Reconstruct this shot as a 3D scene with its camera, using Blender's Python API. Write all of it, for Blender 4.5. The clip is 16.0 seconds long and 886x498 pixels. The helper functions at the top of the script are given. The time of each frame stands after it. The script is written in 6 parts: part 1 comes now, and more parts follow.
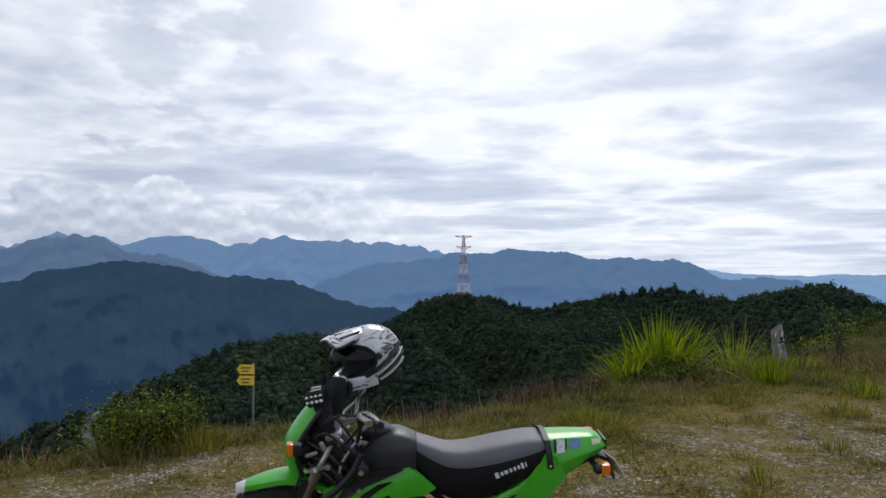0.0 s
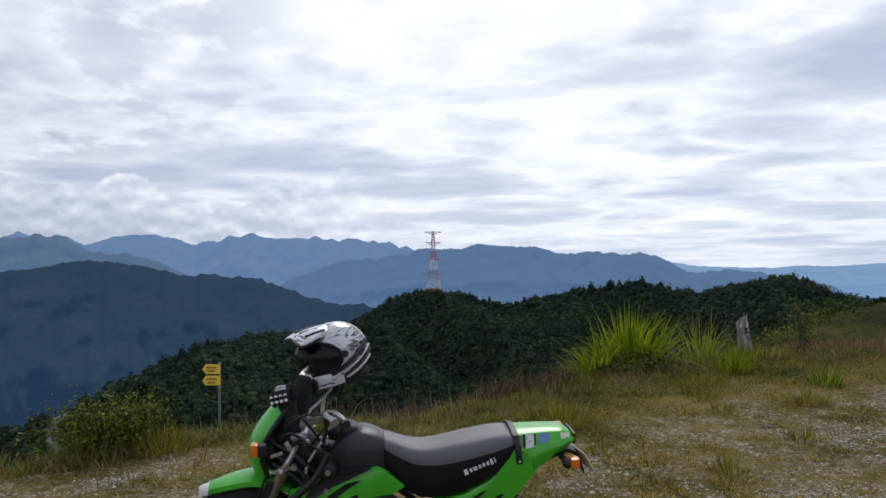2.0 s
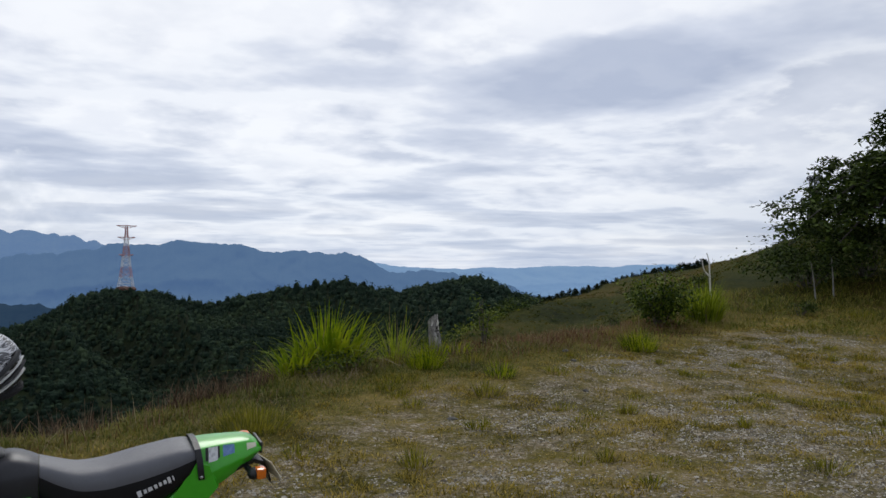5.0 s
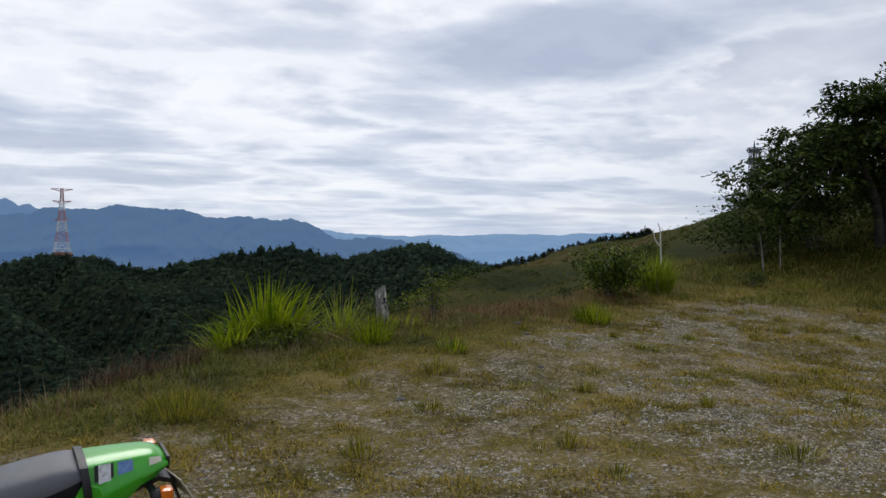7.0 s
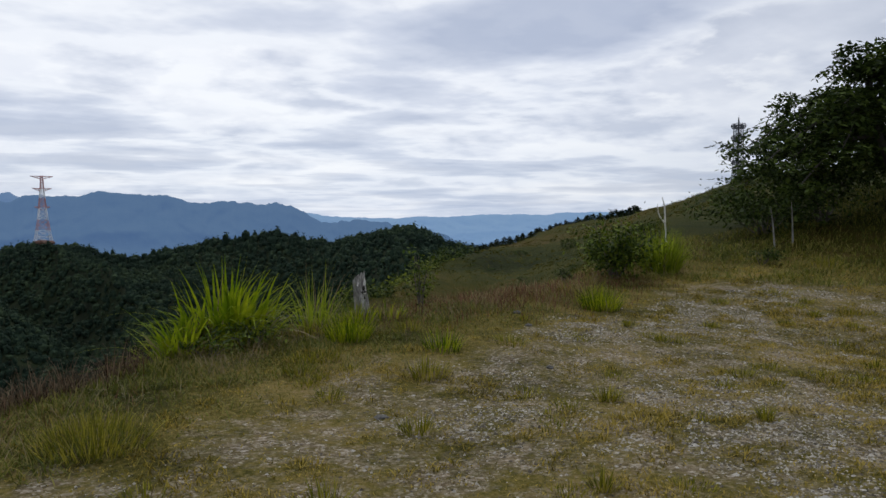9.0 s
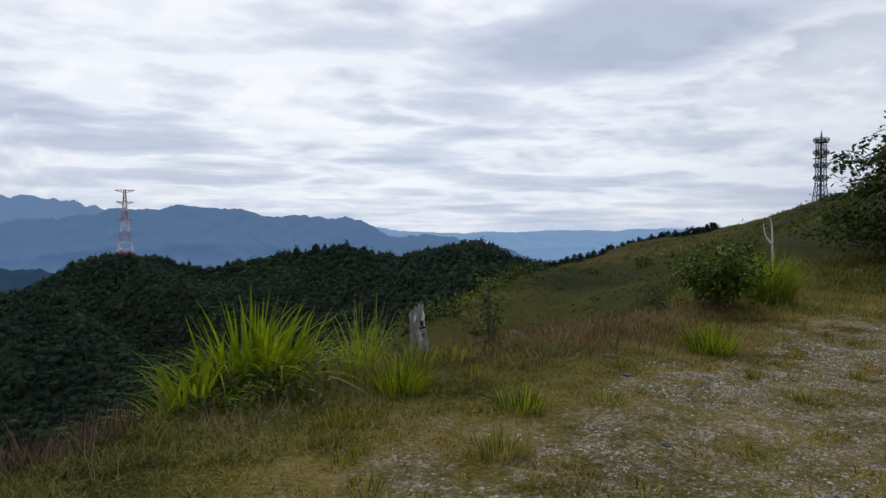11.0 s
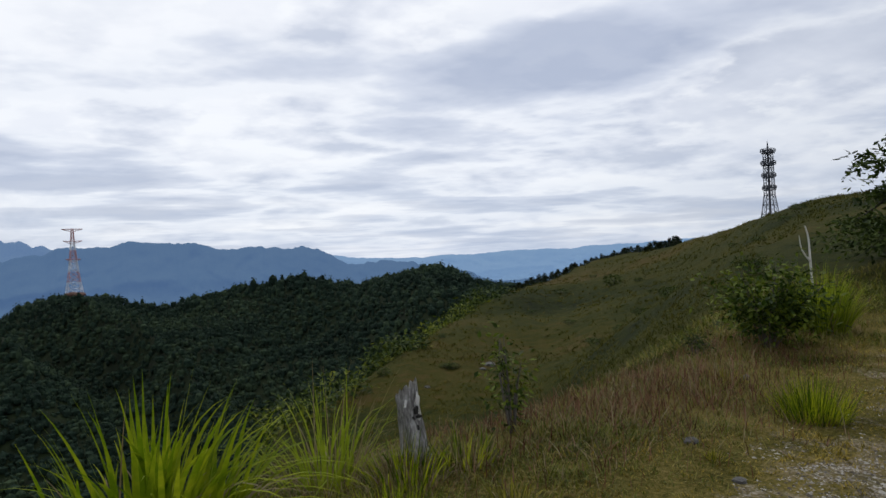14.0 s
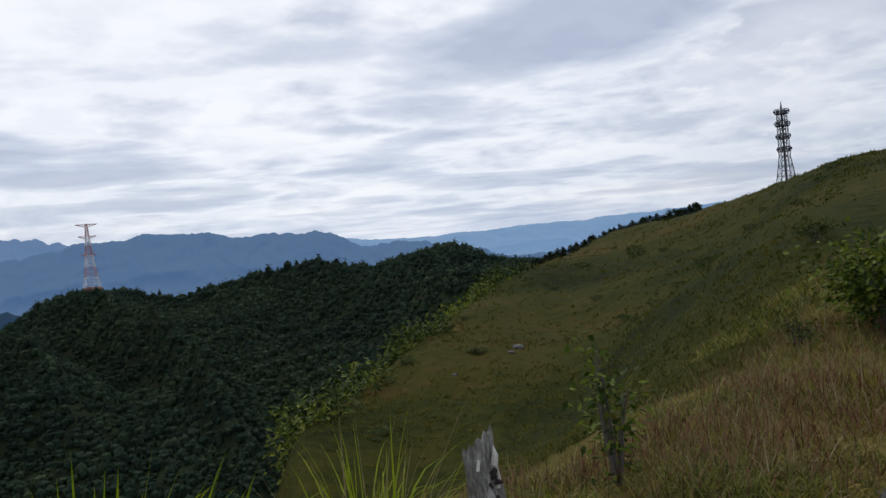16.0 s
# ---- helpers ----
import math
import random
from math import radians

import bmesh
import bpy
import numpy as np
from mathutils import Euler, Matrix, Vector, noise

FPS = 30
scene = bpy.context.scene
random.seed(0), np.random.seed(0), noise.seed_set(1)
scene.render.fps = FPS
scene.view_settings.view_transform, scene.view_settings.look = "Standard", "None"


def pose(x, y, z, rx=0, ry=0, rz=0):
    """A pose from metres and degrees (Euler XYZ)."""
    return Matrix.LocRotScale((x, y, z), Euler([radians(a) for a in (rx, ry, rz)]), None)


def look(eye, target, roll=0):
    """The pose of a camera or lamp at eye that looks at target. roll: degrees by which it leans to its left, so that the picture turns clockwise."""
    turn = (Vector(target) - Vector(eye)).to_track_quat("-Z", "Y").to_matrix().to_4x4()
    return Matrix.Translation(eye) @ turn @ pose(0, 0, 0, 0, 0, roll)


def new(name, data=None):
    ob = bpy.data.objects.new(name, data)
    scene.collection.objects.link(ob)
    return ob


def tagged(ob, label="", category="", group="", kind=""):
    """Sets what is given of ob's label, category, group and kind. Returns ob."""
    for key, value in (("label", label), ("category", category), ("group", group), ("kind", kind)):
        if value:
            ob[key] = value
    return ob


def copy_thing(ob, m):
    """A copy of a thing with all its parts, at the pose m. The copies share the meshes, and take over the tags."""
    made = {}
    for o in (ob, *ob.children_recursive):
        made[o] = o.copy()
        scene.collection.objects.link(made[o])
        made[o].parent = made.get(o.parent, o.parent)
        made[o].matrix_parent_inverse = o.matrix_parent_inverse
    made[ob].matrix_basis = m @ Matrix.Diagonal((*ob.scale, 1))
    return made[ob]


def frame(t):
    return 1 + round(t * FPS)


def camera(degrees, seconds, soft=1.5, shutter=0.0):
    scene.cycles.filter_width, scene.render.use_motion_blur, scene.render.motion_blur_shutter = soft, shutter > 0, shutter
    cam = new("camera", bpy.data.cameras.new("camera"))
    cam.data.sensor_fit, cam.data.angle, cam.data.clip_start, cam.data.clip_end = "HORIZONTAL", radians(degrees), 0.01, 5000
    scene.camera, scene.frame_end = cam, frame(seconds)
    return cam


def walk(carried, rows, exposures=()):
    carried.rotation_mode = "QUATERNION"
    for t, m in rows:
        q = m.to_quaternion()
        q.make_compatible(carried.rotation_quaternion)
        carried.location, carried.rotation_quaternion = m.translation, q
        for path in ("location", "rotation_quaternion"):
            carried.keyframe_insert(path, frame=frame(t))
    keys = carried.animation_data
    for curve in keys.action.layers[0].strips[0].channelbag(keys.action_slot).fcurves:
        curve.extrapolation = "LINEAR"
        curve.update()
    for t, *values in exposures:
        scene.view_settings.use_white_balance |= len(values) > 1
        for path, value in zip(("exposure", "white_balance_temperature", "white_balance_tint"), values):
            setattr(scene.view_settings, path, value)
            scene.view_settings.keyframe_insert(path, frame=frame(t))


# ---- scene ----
cam = camera(61.0, 16.0)
PATH = [
    (0, (0.133, 0.492, 1.613), (0.138, 2.491, 1.674), 0.2),
    (0.5, (0.125, 0.5, 1.617), (0.091, 2.499, 1.691), -0.5),
    (1, (0.13, 0.535, 1.612), (0.127, 2.533, 1.688), -0.6),
    (1.5, (0.144, 0.506, 1.612), (0.22, 2.503, 1.678), -0.8),
    (2, (0.149, 0.538, 1.609), (0.235, 2.535, 1.659), -0.5),
    (2.5, (0.157, 0.544, 1.61), (0.26, 2.541, 1.655), -0.3),
    (3, (0.201, 0.533, 1.613), (0.395, 2.524, 1.659), 0.2),
    (3.5, (0.286, 0.545, 1.618), (0.588, 2.521, 1.681), 1.1),
    (4, (0.326, 0.511, 1.627), (0.838, 2.443, 1.708), 0.8),
    (4.5, (0.267, 0.563, 1.635), (0.954, 2.44, 1.7), 0.1),
    (5, (0.227, 0.592, 1.631), (1.058, 2.411, 1.677), 0.3),
    (5.2, (0.216, 0.603, 1.631), (1.093, 2.4, 1.67), 0.8),
    (7.3, (0.588, 1.334, 1.655), (1.563, 3.080, 1.613), 0.7),
    (7.5, (0.681, 1.478, 1.652), (1.678, 3.212, 1.627), 0.5),
    (8, (0.894, 1.989, 1.607), (1.957, 3.683, 1.589), -0.5),
    (8.2, (0.96, 2.107, 1.601), (1.994, 3.818, 1.569), -0.5),
    (10.3, (1.709, 3.507, 1.622), (2.673, 5.255, 1.504), 0.3),
    (10.5, (1.815, 3.705, 1.643), (2.745, 5.476, 1.603), 0.8),
    (11, (2.019, 4.161, 1.661), (2.848, 5.98, 1.612), 0.2),
    (11.5, (2.065, 4.626, 1.671), (2.947, 6.419, 1.598), -0.5),
    (12, (2.22, 5.1, 1.694), (3.156, 6.862, 1.548), -0.8),
    (12.5, (2.482, 5.537, 1.75), (3.39, 7.319, 1.743), -0.8),
    (13, (2.608, 5.921, 1.773), (3.456, 7.733, 1.802), 0.7),
    (13.5, (2.71, 6.397, 1.814), (3.66, 8.153, 1.933), -2.0),
    (14, (2.906, 6.827, 1.778), (3.836, 8.598, 1.791), -2.4),
    (14.5, (3.105, 7.235, 1.827), (3.917, 9.063, 1.818), -2.4),
    (15, (3.202, 7.677, 1.799), (3.979, 9.52, 1.79), -2.0),
    (15.5, (3.301, 8.205, 1.859), (4.221, 9.981, 1.843), -4.2),
    (16, (3.457, 8.601, 1.865), (4.353, 10.389, 1.822), -5.1),
]
walk(cam, [(t, look(eye, target, roll)) for t, eye, target, roll in PATH], [(0, 0.13, 6300, 10), (3.0, 0.12, 6300, 10), (4.2, 0.0, 6300, 10), (11.7, 0.0, 6300, 10), (12.4, 0.10, 6300, 10), (13.05, 0.13, 6300, 10), (13.45, 0.0, 6300, 10), (16, 0.0, 6300, 10)])

# ---------------------------------------------------------------- sky and light
SUN_AZ, SUN_EL = 14.0, 50.0        # degrees, azimuth clockwise from +y


def math_node(tree, op, a, b=None, clamp=False):
    n = tree.nodes.new("ShaderNodeMath")
    n.operation, n.use_clamp = op, clamp
    for i, v in enumerate((a, b)):
        if v is None:
            continue
        if isinstance(v, (int, float)):
            n.inputs[i].default_value = v
        else:
            tree.links.new(v, n.inputs[i])
    return n.outputs[0]


def noise_node(tree, vector, scale, detail=4.0, rough=0.55, distortion=0.0):
    n = tree.nodes.new("ShaderNodeTexNoise")
    n.inputs["Scale"].default_value = scale
    n.inputs["Detail"].default_value = detail
    n.inputs["Roughness"].default_value = rough
    n.inputs["Distortion"].default_value = distortion
    if vector is not None:
        tree.links.new(vector, n.inputs["Vector"])
    return n.outputs["Fac"]


def ramp_node(tree, fac, stops):
    n = tree.nodes.new("ShaderNodeValToRGB")
    e = n.color_ramp.elements
    while len(e) < len(stops):
        e.new(0.5)
    for el, (p, c) in zip(e, stops):
        el.position = p
        el.color = (*c, 1.0) if len(c) == 3 else c
    tree.links.new(fac, n.inputs[0])
    return n.outputs[0]


def mix_node(tree, fac, a, b, blend="MIX"):
    n = tree.nodes.new("ShaderNodeMix")
    n.data_type, n.blend_type = "RGBA", blend
    for sock, v in ((n.inputs[0], fac), (n.inputs[6], a), (n.inputs[7], b)):
        if isinstance(v, (int, float)):
            sock.default_value = v
        elif isinstance(v, tuple):
            sock.default_value = (*v, 1.0)
        else:
            tree.links.new(v, sock)
    return n.outputs[2]


def build_world():
    world = bpy.data.worlds.new("overcast_sky")
    world.use_nodes = True
    t = world.node_tree
    t.nodes.clear()
    out = t.nodes.new("ShaderNodeOutputWorld")
    bg = t.nodes.new("ShaderNodeBackground")
    sky = t.nodes.new("ShaderNodeTexSky")
    sky.sky_type, sky.sun_disc = "NISHITA", False
    sky.sun_elevation, sky.sun_rotation = radians(SUN_EL), radians(SUN_AZ)
    sky.altitude, sky.air_density, sky.dust_density = 900, 1.0, 1.5
    clear = mix_node(t, 1.0, sky.outputs[0], (0.10, 0.10, 0.10), "MULTIPLY")
    way = t.nodes.new("ShaderNodeTexCoord").outputs["Generated"]
    sep = t.nodes.new("ShaderNodeSeparateXYZ")
    t.links.new(way, sep.inputs[0])
    x, y, z = sep.outputs
    up = math_node(t, "MAXIMUM", z, 0.0)
    def plane(lift, depth):
        """The sky seen as a level sheet overhead, closing up towards the horizon."""
        flat = math_node(t, "ADD", up, lift)
        comb = t.nodes.new("ShaderNodeCombineXYZ")
        t.links.new(math_node(t, "DIVIDE", x, flat), comb.inputs[0])
        t.links.new(math_node(t, "DIVIDE", y, flat), comb.inputs[1])
        comb.inputs[2].default_value = depth
        return comb.outputs[0]
    deck, sheet = plane(0.19, 3.7), plane(0.055, 1.3)

    def soft(value, lo, hi):
        n = t.nodes.new("ShaderNodeMapRange")
        n.interpolation_type = "SMOOTHSTEP"
        n.inputs["From Min"].default_value, n.inputs["From Max"].default_value = lo, hi
        t.links.new(value, n.inputs["Value"])
        return n.outputs[0]

    def moved(vector, offset, scale=(1.0, 1.0, 1.0)):
        n = t.nodes.new("ShaderNodeMapping")
        n.inputs["Location"].default_value, n.inputs["Scale"].default_value = offset, scale
        t.links.new(vector, n.inputs["Vector"])
        return n.outputs[0]
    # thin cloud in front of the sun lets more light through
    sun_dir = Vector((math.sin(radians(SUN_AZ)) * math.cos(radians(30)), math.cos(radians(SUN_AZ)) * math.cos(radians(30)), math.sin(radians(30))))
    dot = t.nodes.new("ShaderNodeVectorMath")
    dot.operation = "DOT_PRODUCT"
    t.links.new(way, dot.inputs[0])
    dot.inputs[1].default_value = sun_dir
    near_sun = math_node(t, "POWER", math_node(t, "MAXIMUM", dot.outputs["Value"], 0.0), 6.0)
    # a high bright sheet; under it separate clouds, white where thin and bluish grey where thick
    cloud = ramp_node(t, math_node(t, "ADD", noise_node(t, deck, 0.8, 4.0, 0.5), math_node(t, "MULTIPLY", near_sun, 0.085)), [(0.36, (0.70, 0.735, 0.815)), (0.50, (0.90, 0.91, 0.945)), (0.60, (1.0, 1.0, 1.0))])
    for level, offset, scale, edge, wide, cover, tones in (
            (deck, (5.0, 1.0, 2.0), 1.15, 0.465, 0.070, 0.90, ((-0.02, (0.98, 0.98, 0.99)), (0.06, (0.79, 0.81, 0.865)), (0.24, (0.52, 0.56, 0.655)))),
            (deck, (-3.0, 8.0, 5.0), 2.7, 0.485, 0.050, 0.85, ((-0.04, (1.0, 1.0, 1.0)), (0.04, (0.85, 0.865, 0.91)), (0.18, (0.58, 0.62, 0.715)))),
            (sheet, (9.0, -4.0, 8.0), 0.50, 0.495, 0.032, 0.85, ((-0.01, (0.94, 0.95, 0.97)), (0.035, (0.68, 0.715, 0.80)), (0.11, (0.46, 0.51, 0.63))))):
        n = noise_node(t, moved(level, offset), scale, 8.0, 0.55, 0.0)
        lee = noise_node(t, moved(level, (offset[0] + 0.02, offset[1] + 0.08, offset[2])), scale, 6.0, 0.5, 0.0)
        body = math_node(t, "ADD", n, math_node(t, "MULTIPLY", math_node(t, "SUBTRACT", lee, n), 1.15))
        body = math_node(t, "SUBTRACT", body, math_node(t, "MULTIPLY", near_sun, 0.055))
        tone = ramp_node(t, body, [(edge + at, c) for at, c in tones])
        cloud = mix_node(t, math_node(t, "MULTIPLY", soft(n, edge - wide, edge + wide), cover), cloud, tone)
    # pale blue air and thin bars low over the horizon
    low = math_node(t, "POWER", math_node(t, "SUBTRACT", 1.0, up), 18.0)
    bars = ramp_node(t, noise_node(t, moved(way, (0, 0, 0), (5.0, 5.0, 46.0)), 1.0, 4.0, 0.5, 0.2), [(0.40, (0.47, 0.57, 0.745)), (0.50, (0.70, 0.77, 0.89)), (0.61, (0.95, 0.965, 0.99))])
    cloud = mix_node(t, math_node(t, "MULTIPLY", low, 0.72), cloud, bars)
    # cumulus heads standing low over the mountains in the west
    west = soft(math_node(t, "MULTIPLY", x, -1.0), -0.12, 0.22)
    heads = moved(way, (2.0, 0.0, 0.0), (1.0, 1.0, 1.5))
    puff = noise_node(t, heads, 11.0, 6.0, 0.50)
    above = noise_node(t, moved(way, (2.0, 0.0, 0.016), (1.0, 1.0, 1.5)), 11.0, 4.0, 0.5)
    swell = noise_node(t, heads, 5.0, 2.0, 0.5)
    mass = math_node(t, "SUBTRACT", math_node(t, "ADD", math_node(t, "MULTIPLY", puff, 0.14), math_node(t, "MULTIPLY", swell, 0.16)), math_node(t, "SUBTRACT", up, 0.036))
    mass = math_node(t, "MULTIPLY", soft(mass, 0.086, 0.096), west)
    tone = ramp_node(t, math_node(t, "ADD", math_node(t, "MULTIPLY", math_node(t, "SUBTRACT", puff, above), 2.0), math_node(t, "ADD", 0.33, math_node(t, "MULTIPLY", up, 1.5))), [(0.30, (0.50, 0.55, 0.65)), (0.50, (0.72, 0.755, 0.83)), (0.68, (1.0, 1.0, 1.0))])
    cloud = mix_node(t, math_node(t, "MULTIPLY", mass, 0.92), cloud, tone)
    colour = mix_node(t, 0.93, clear, cloud)
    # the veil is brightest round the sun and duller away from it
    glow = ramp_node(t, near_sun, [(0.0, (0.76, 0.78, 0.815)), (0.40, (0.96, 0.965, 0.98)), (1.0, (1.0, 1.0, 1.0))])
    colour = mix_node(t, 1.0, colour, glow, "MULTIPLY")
    t.links.new(colour, bg.inputs["Color"])
    bg.inputs["Strength"].default_value = 1.0
    t.links.new(bg.outputs[0], out.inputs[0])
    scene.world = world


build_world()
sun_data = bpy.data.lights.new("sun", "SUN")
sun_data.energy, sun_data.angle, sun_data.color = 1.25, radians(25), (1.0, 0.96, 0.90)
sun = new("sun", sun_data)
sun.matrix_world = look((0, 0, 60), (-math.sin(radians(SUN_AZ)) * math.cos(radians(SUN_EL)) * 10,
                                     -math.cos(radians(SUN_AZ)) * math.cos(radians(SUN_EL)) * 10, 60 - 10 * math.sin(radians(SUN_EL))))

# ---------------------------------------------------------------- materials
def material(name, stops, scale=(6.0, 40.0), rough=0.7, metal=0.0, bump=0.0, bump_scale=60.0, rand=0.0, spec=0.5, coat=0.0, translucent=0.0, fine=0.35, emit=None, relief=0.02, grain=1.0):
    """Colours (dark, mid, light) spread by a coarse and a fine noise, with relief."""
    m = bpy.data.materials.new(name)
    m.use_nodes = True
    t = m.node_tree
    b = t.nodes["Principled BSDF"]
    co = t.nodes.new("ShaderNodeTexCoord").outputs["Object"]
    if grain != 1.0:                   # drawn out along the height, like weathered wood
        mp = t.nodes.new("ShaderNodeMapping")
        mp.inputs["Scale"].default_value = (1.0, 1.0, grain)
        t.links.new(co, mp.inputs["Vector"])
        co = mp.outputs[0]
    n1 = noise_node(t, co, scale[0], 3.0, 0.55)
    n2 = noise_node(t, co, scale[1], 4.0, 0.6)
    f = math_node(t, "ADD", math_node(t, "MULTIPLY", n1, 1.0 - fine), math_node(t, "MULTIPLY", n2, fine))
    if rand:
        info = t.nodes.new("ShaderNodeNewGeometry").outputs["Random Per Island"]
        f = math_node(t, "ADD", f, math_node(t, "MULTIPLY", math_node(t, "SUBTRACT", info, 0.5), rand))
    k = len(stops)
    lo, hi = 0.30, 0.70
    colour = ramp_node(t, f, [(lo + (hi - lo) * i / max(1, k - 1), c) for i, c in enumerate(stops)])
    t.links.new(colour, b.inputs["Base Color"])
    b.inputs["Roughness"].default_value, b.inputs["Metallic"].default_value = rough, metal
    b.inputs["Specular IOR Level"].default_value = spec
    b.inputs["Coat Weight"].default_value = coat
    if coat:
        b.inputs["Coat Roughness"].default_value = 0.08
    if bump:
        bn = t.nodes.new("ShaderNodeBump")
        bn.inputs["Strength"].default_value, bn.inputs["Distance"].default_value = min(1.0, bump), relief
        t.links.new(noise_node(t, co, bump_scale, 5.0, 0.6), bn.inputs["Height"])
        t.links.new(bn.outputs[0], b.inputs["Normal"])
    if translucent:
        tr = t.nodes.new("ShaderNodeBsdfTranslucent")
        t.links.new(colour, tr.inputs["Color"])
        mx = t.nodes.new("ShaderNodeMixShader")
        mx.inputs[0].default_value = translucent
        t.links.new(b.outputs[0], mx.inputs[1])
        t.links.new(tr.outputs[0], mx.inputs[2])
        t.links.new(mx.outputs[0], t.nodes["Material Output"].inputs[0])
    if emit:
        b.inputs["Emission Color"].default_value = (*emit[0], 1.0)
        b.inputs["Emission Strength"].default_value = emit[1]
    return m


def ground_material():
    """Gravel with moss and turf patches on the lot, rough turf on the slopes, leaf litter under the woods."""
    m = bpy.data.materials.new("ground_soil")
    m.use_nodes = True
    t = m.node_tree
    b = t.nodes["Principled BSDF"]
    co = t.nodes.new("ShaderNodeTexCoord").outputs["Object"]

    def attr(name):
        a = t.nodes.new("ShaderNodeAttribute")
        a.attribute_name = name
        return a.outputs["Fac"]
    lot, wood = attr("lot"), attr("wood")
    stones = t.nodes.new("ShaderNodeTexVoronoi")
    stones.inputs["Scale"].default_value = 46.0
    t.links.new(co, stones.inputs["Vector"])
    sep = t.nodes.new("ShaderNodeSeparateColor")
    t.links.new(stones.outputs["Color"], sep.inputs[0])
    gravel = ramp_node(t, sep.outputs[0], [(0.0, (0.050, 0.041, 0.028)), (0.45, (0.185, 0.158, 0.115)), (0.8, (0.36, 0.325, 0.262)), (1.0, (0.58, 0.55, 0.48))])
    dust = ramp_node(t, noise_node(t, co, 1.3, 5.0, 0.6), [(0.35, (0.125, 0.084, 0.036)), (0.65, (0.28, 0.200, 0.100))])
    gravel = mix_node(t, 0.38, gravel, dust)
    # dark soil mottles, sharpened to stand also for shadows between stones and tufts
    soil_and_shadow = math_node(t, "MULTIPLY", math_node(t, "SUBTRACT", noise_node(t, co, 13.0, 5.0, 0.7), 0.50), 9.0, True)
    gravel = mix_node(t, math_node(t, "MULTIPLY", soil_and_shadow, 0.72), gravel, (0.070, 0.056, 0.024))
    turf = ramp_node(t, math_node(t, "ADD", math_node(t, "MULTIPLY", noise_node(t, co, 0.8, 5.0, 0.6), 0.5), math_node(t, "MULTIPLY", noise_node(t, co, 22.0, 5.0, 0.75), 0.5)),
                     [(0.38, (0.026, 0.024, 0.006)), (0.47, (0.082, 0.072, 0.014)), (0.55, (0.160, 0.124, 0.034)), (0.64, (0.225, 0.165, 0.080))])
    patch = math_node(t, "ADD", math_node(t, "MULTIPLY", noise_node(t, co, 1.9, 6.0, 0.72, 0.0), 0.65), math_node(t, "MULTIPLY", noise_node(t, co, 9.0, 5.0, 0.65), 0.35))
    cut = math_node(t, "SUBTRACT", math_node(t, "ADD", patch, math_node(t, "MULTIPLY", lot, 0.27)), 0.715)
    bare = math_node(t, "MULTIPLY", cut, 7.0, True)
    near = mix_node(t, bare, turf, gravel)
    hill = ramp_node(t, math_node(t, "ADD", math_node(t, "MULTIPLY", noise_node(t, co, 0.06, 5.0, 0.62), 0.55), math_node(t, "MULTIPLY", noise_node(t, co, 1.4, 7.0, 0.75), 0.45)),
                     [(0.37, (0.007, 0.011, 0.002)), (0.45, (0.023, 0.029, 0.003)), (0.53, (0.046, 0.043, 0.005)), (0.62, (0.080, 0.049, 0.016))])
    near = mix_node(t, attr("hill"), near, hill)
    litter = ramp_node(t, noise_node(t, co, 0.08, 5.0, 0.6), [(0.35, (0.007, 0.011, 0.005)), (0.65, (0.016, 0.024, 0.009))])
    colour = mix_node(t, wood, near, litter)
    t.links.new(colour, b.inputs["Base Color"])
    b.inputs["Roughness"].default_value = 0.95
    b.inputs["Specular IOR Level"].default_value = 0.05
    bn = t.nodes.new("ShaderNodeBump")
    bn.inputs["Strength"].default_value, bn.inputs["Distance"].default_value = 0.8, 0.03
    h = math_node(t, "SUBTRACT", noise_node(t, co, 22.0, 6.0, 0.7), math_node(t, "MULTIPLY", stones.outputs["Distance"], 0.5))
    t.links.new(h, bn.inputs["Height"])
    t.links.new(bn.outputs[0], b.inputs["Normal"])
    return m


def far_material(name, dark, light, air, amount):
    """Wooded mountainside far off: what light it sends back itself, plus the lit air in front of it, put in as
    emission.
    """
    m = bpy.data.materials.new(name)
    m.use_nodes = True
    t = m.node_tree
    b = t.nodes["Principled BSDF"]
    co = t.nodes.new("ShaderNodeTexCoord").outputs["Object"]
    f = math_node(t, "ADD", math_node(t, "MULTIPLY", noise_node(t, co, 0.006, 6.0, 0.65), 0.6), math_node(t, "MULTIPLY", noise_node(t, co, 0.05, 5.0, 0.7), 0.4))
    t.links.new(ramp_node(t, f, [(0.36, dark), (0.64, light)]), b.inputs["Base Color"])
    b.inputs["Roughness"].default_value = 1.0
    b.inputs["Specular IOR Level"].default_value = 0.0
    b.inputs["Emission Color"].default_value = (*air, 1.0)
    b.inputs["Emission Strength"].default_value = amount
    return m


M_GROUND = ground_material()
# greens shifted towards blue in the base colour for haze over the woods
M_FOREST = material("hazy_forest_foliage", [(0.009, 0.017, 0.012), (0.022, 0.039, 0.025), (0.053, 0.076, 0.037)], (0.018, 0.20), 0.95, bump=1.0, bump_scale=1.1, rand=0.24, spec=0.05, fine=0.5, relief=0.5)
# each range glows in its own blue, standing for the haze before it
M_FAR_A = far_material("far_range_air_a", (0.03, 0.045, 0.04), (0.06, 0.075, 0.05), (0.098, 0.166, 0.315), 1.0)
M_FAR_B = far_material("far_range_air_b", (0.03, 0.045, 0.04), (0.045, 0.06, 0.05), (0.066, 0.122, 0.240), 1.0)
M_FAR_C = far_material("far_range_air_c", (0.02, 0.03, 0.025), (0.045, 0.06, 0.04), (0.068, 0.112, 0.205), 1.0)
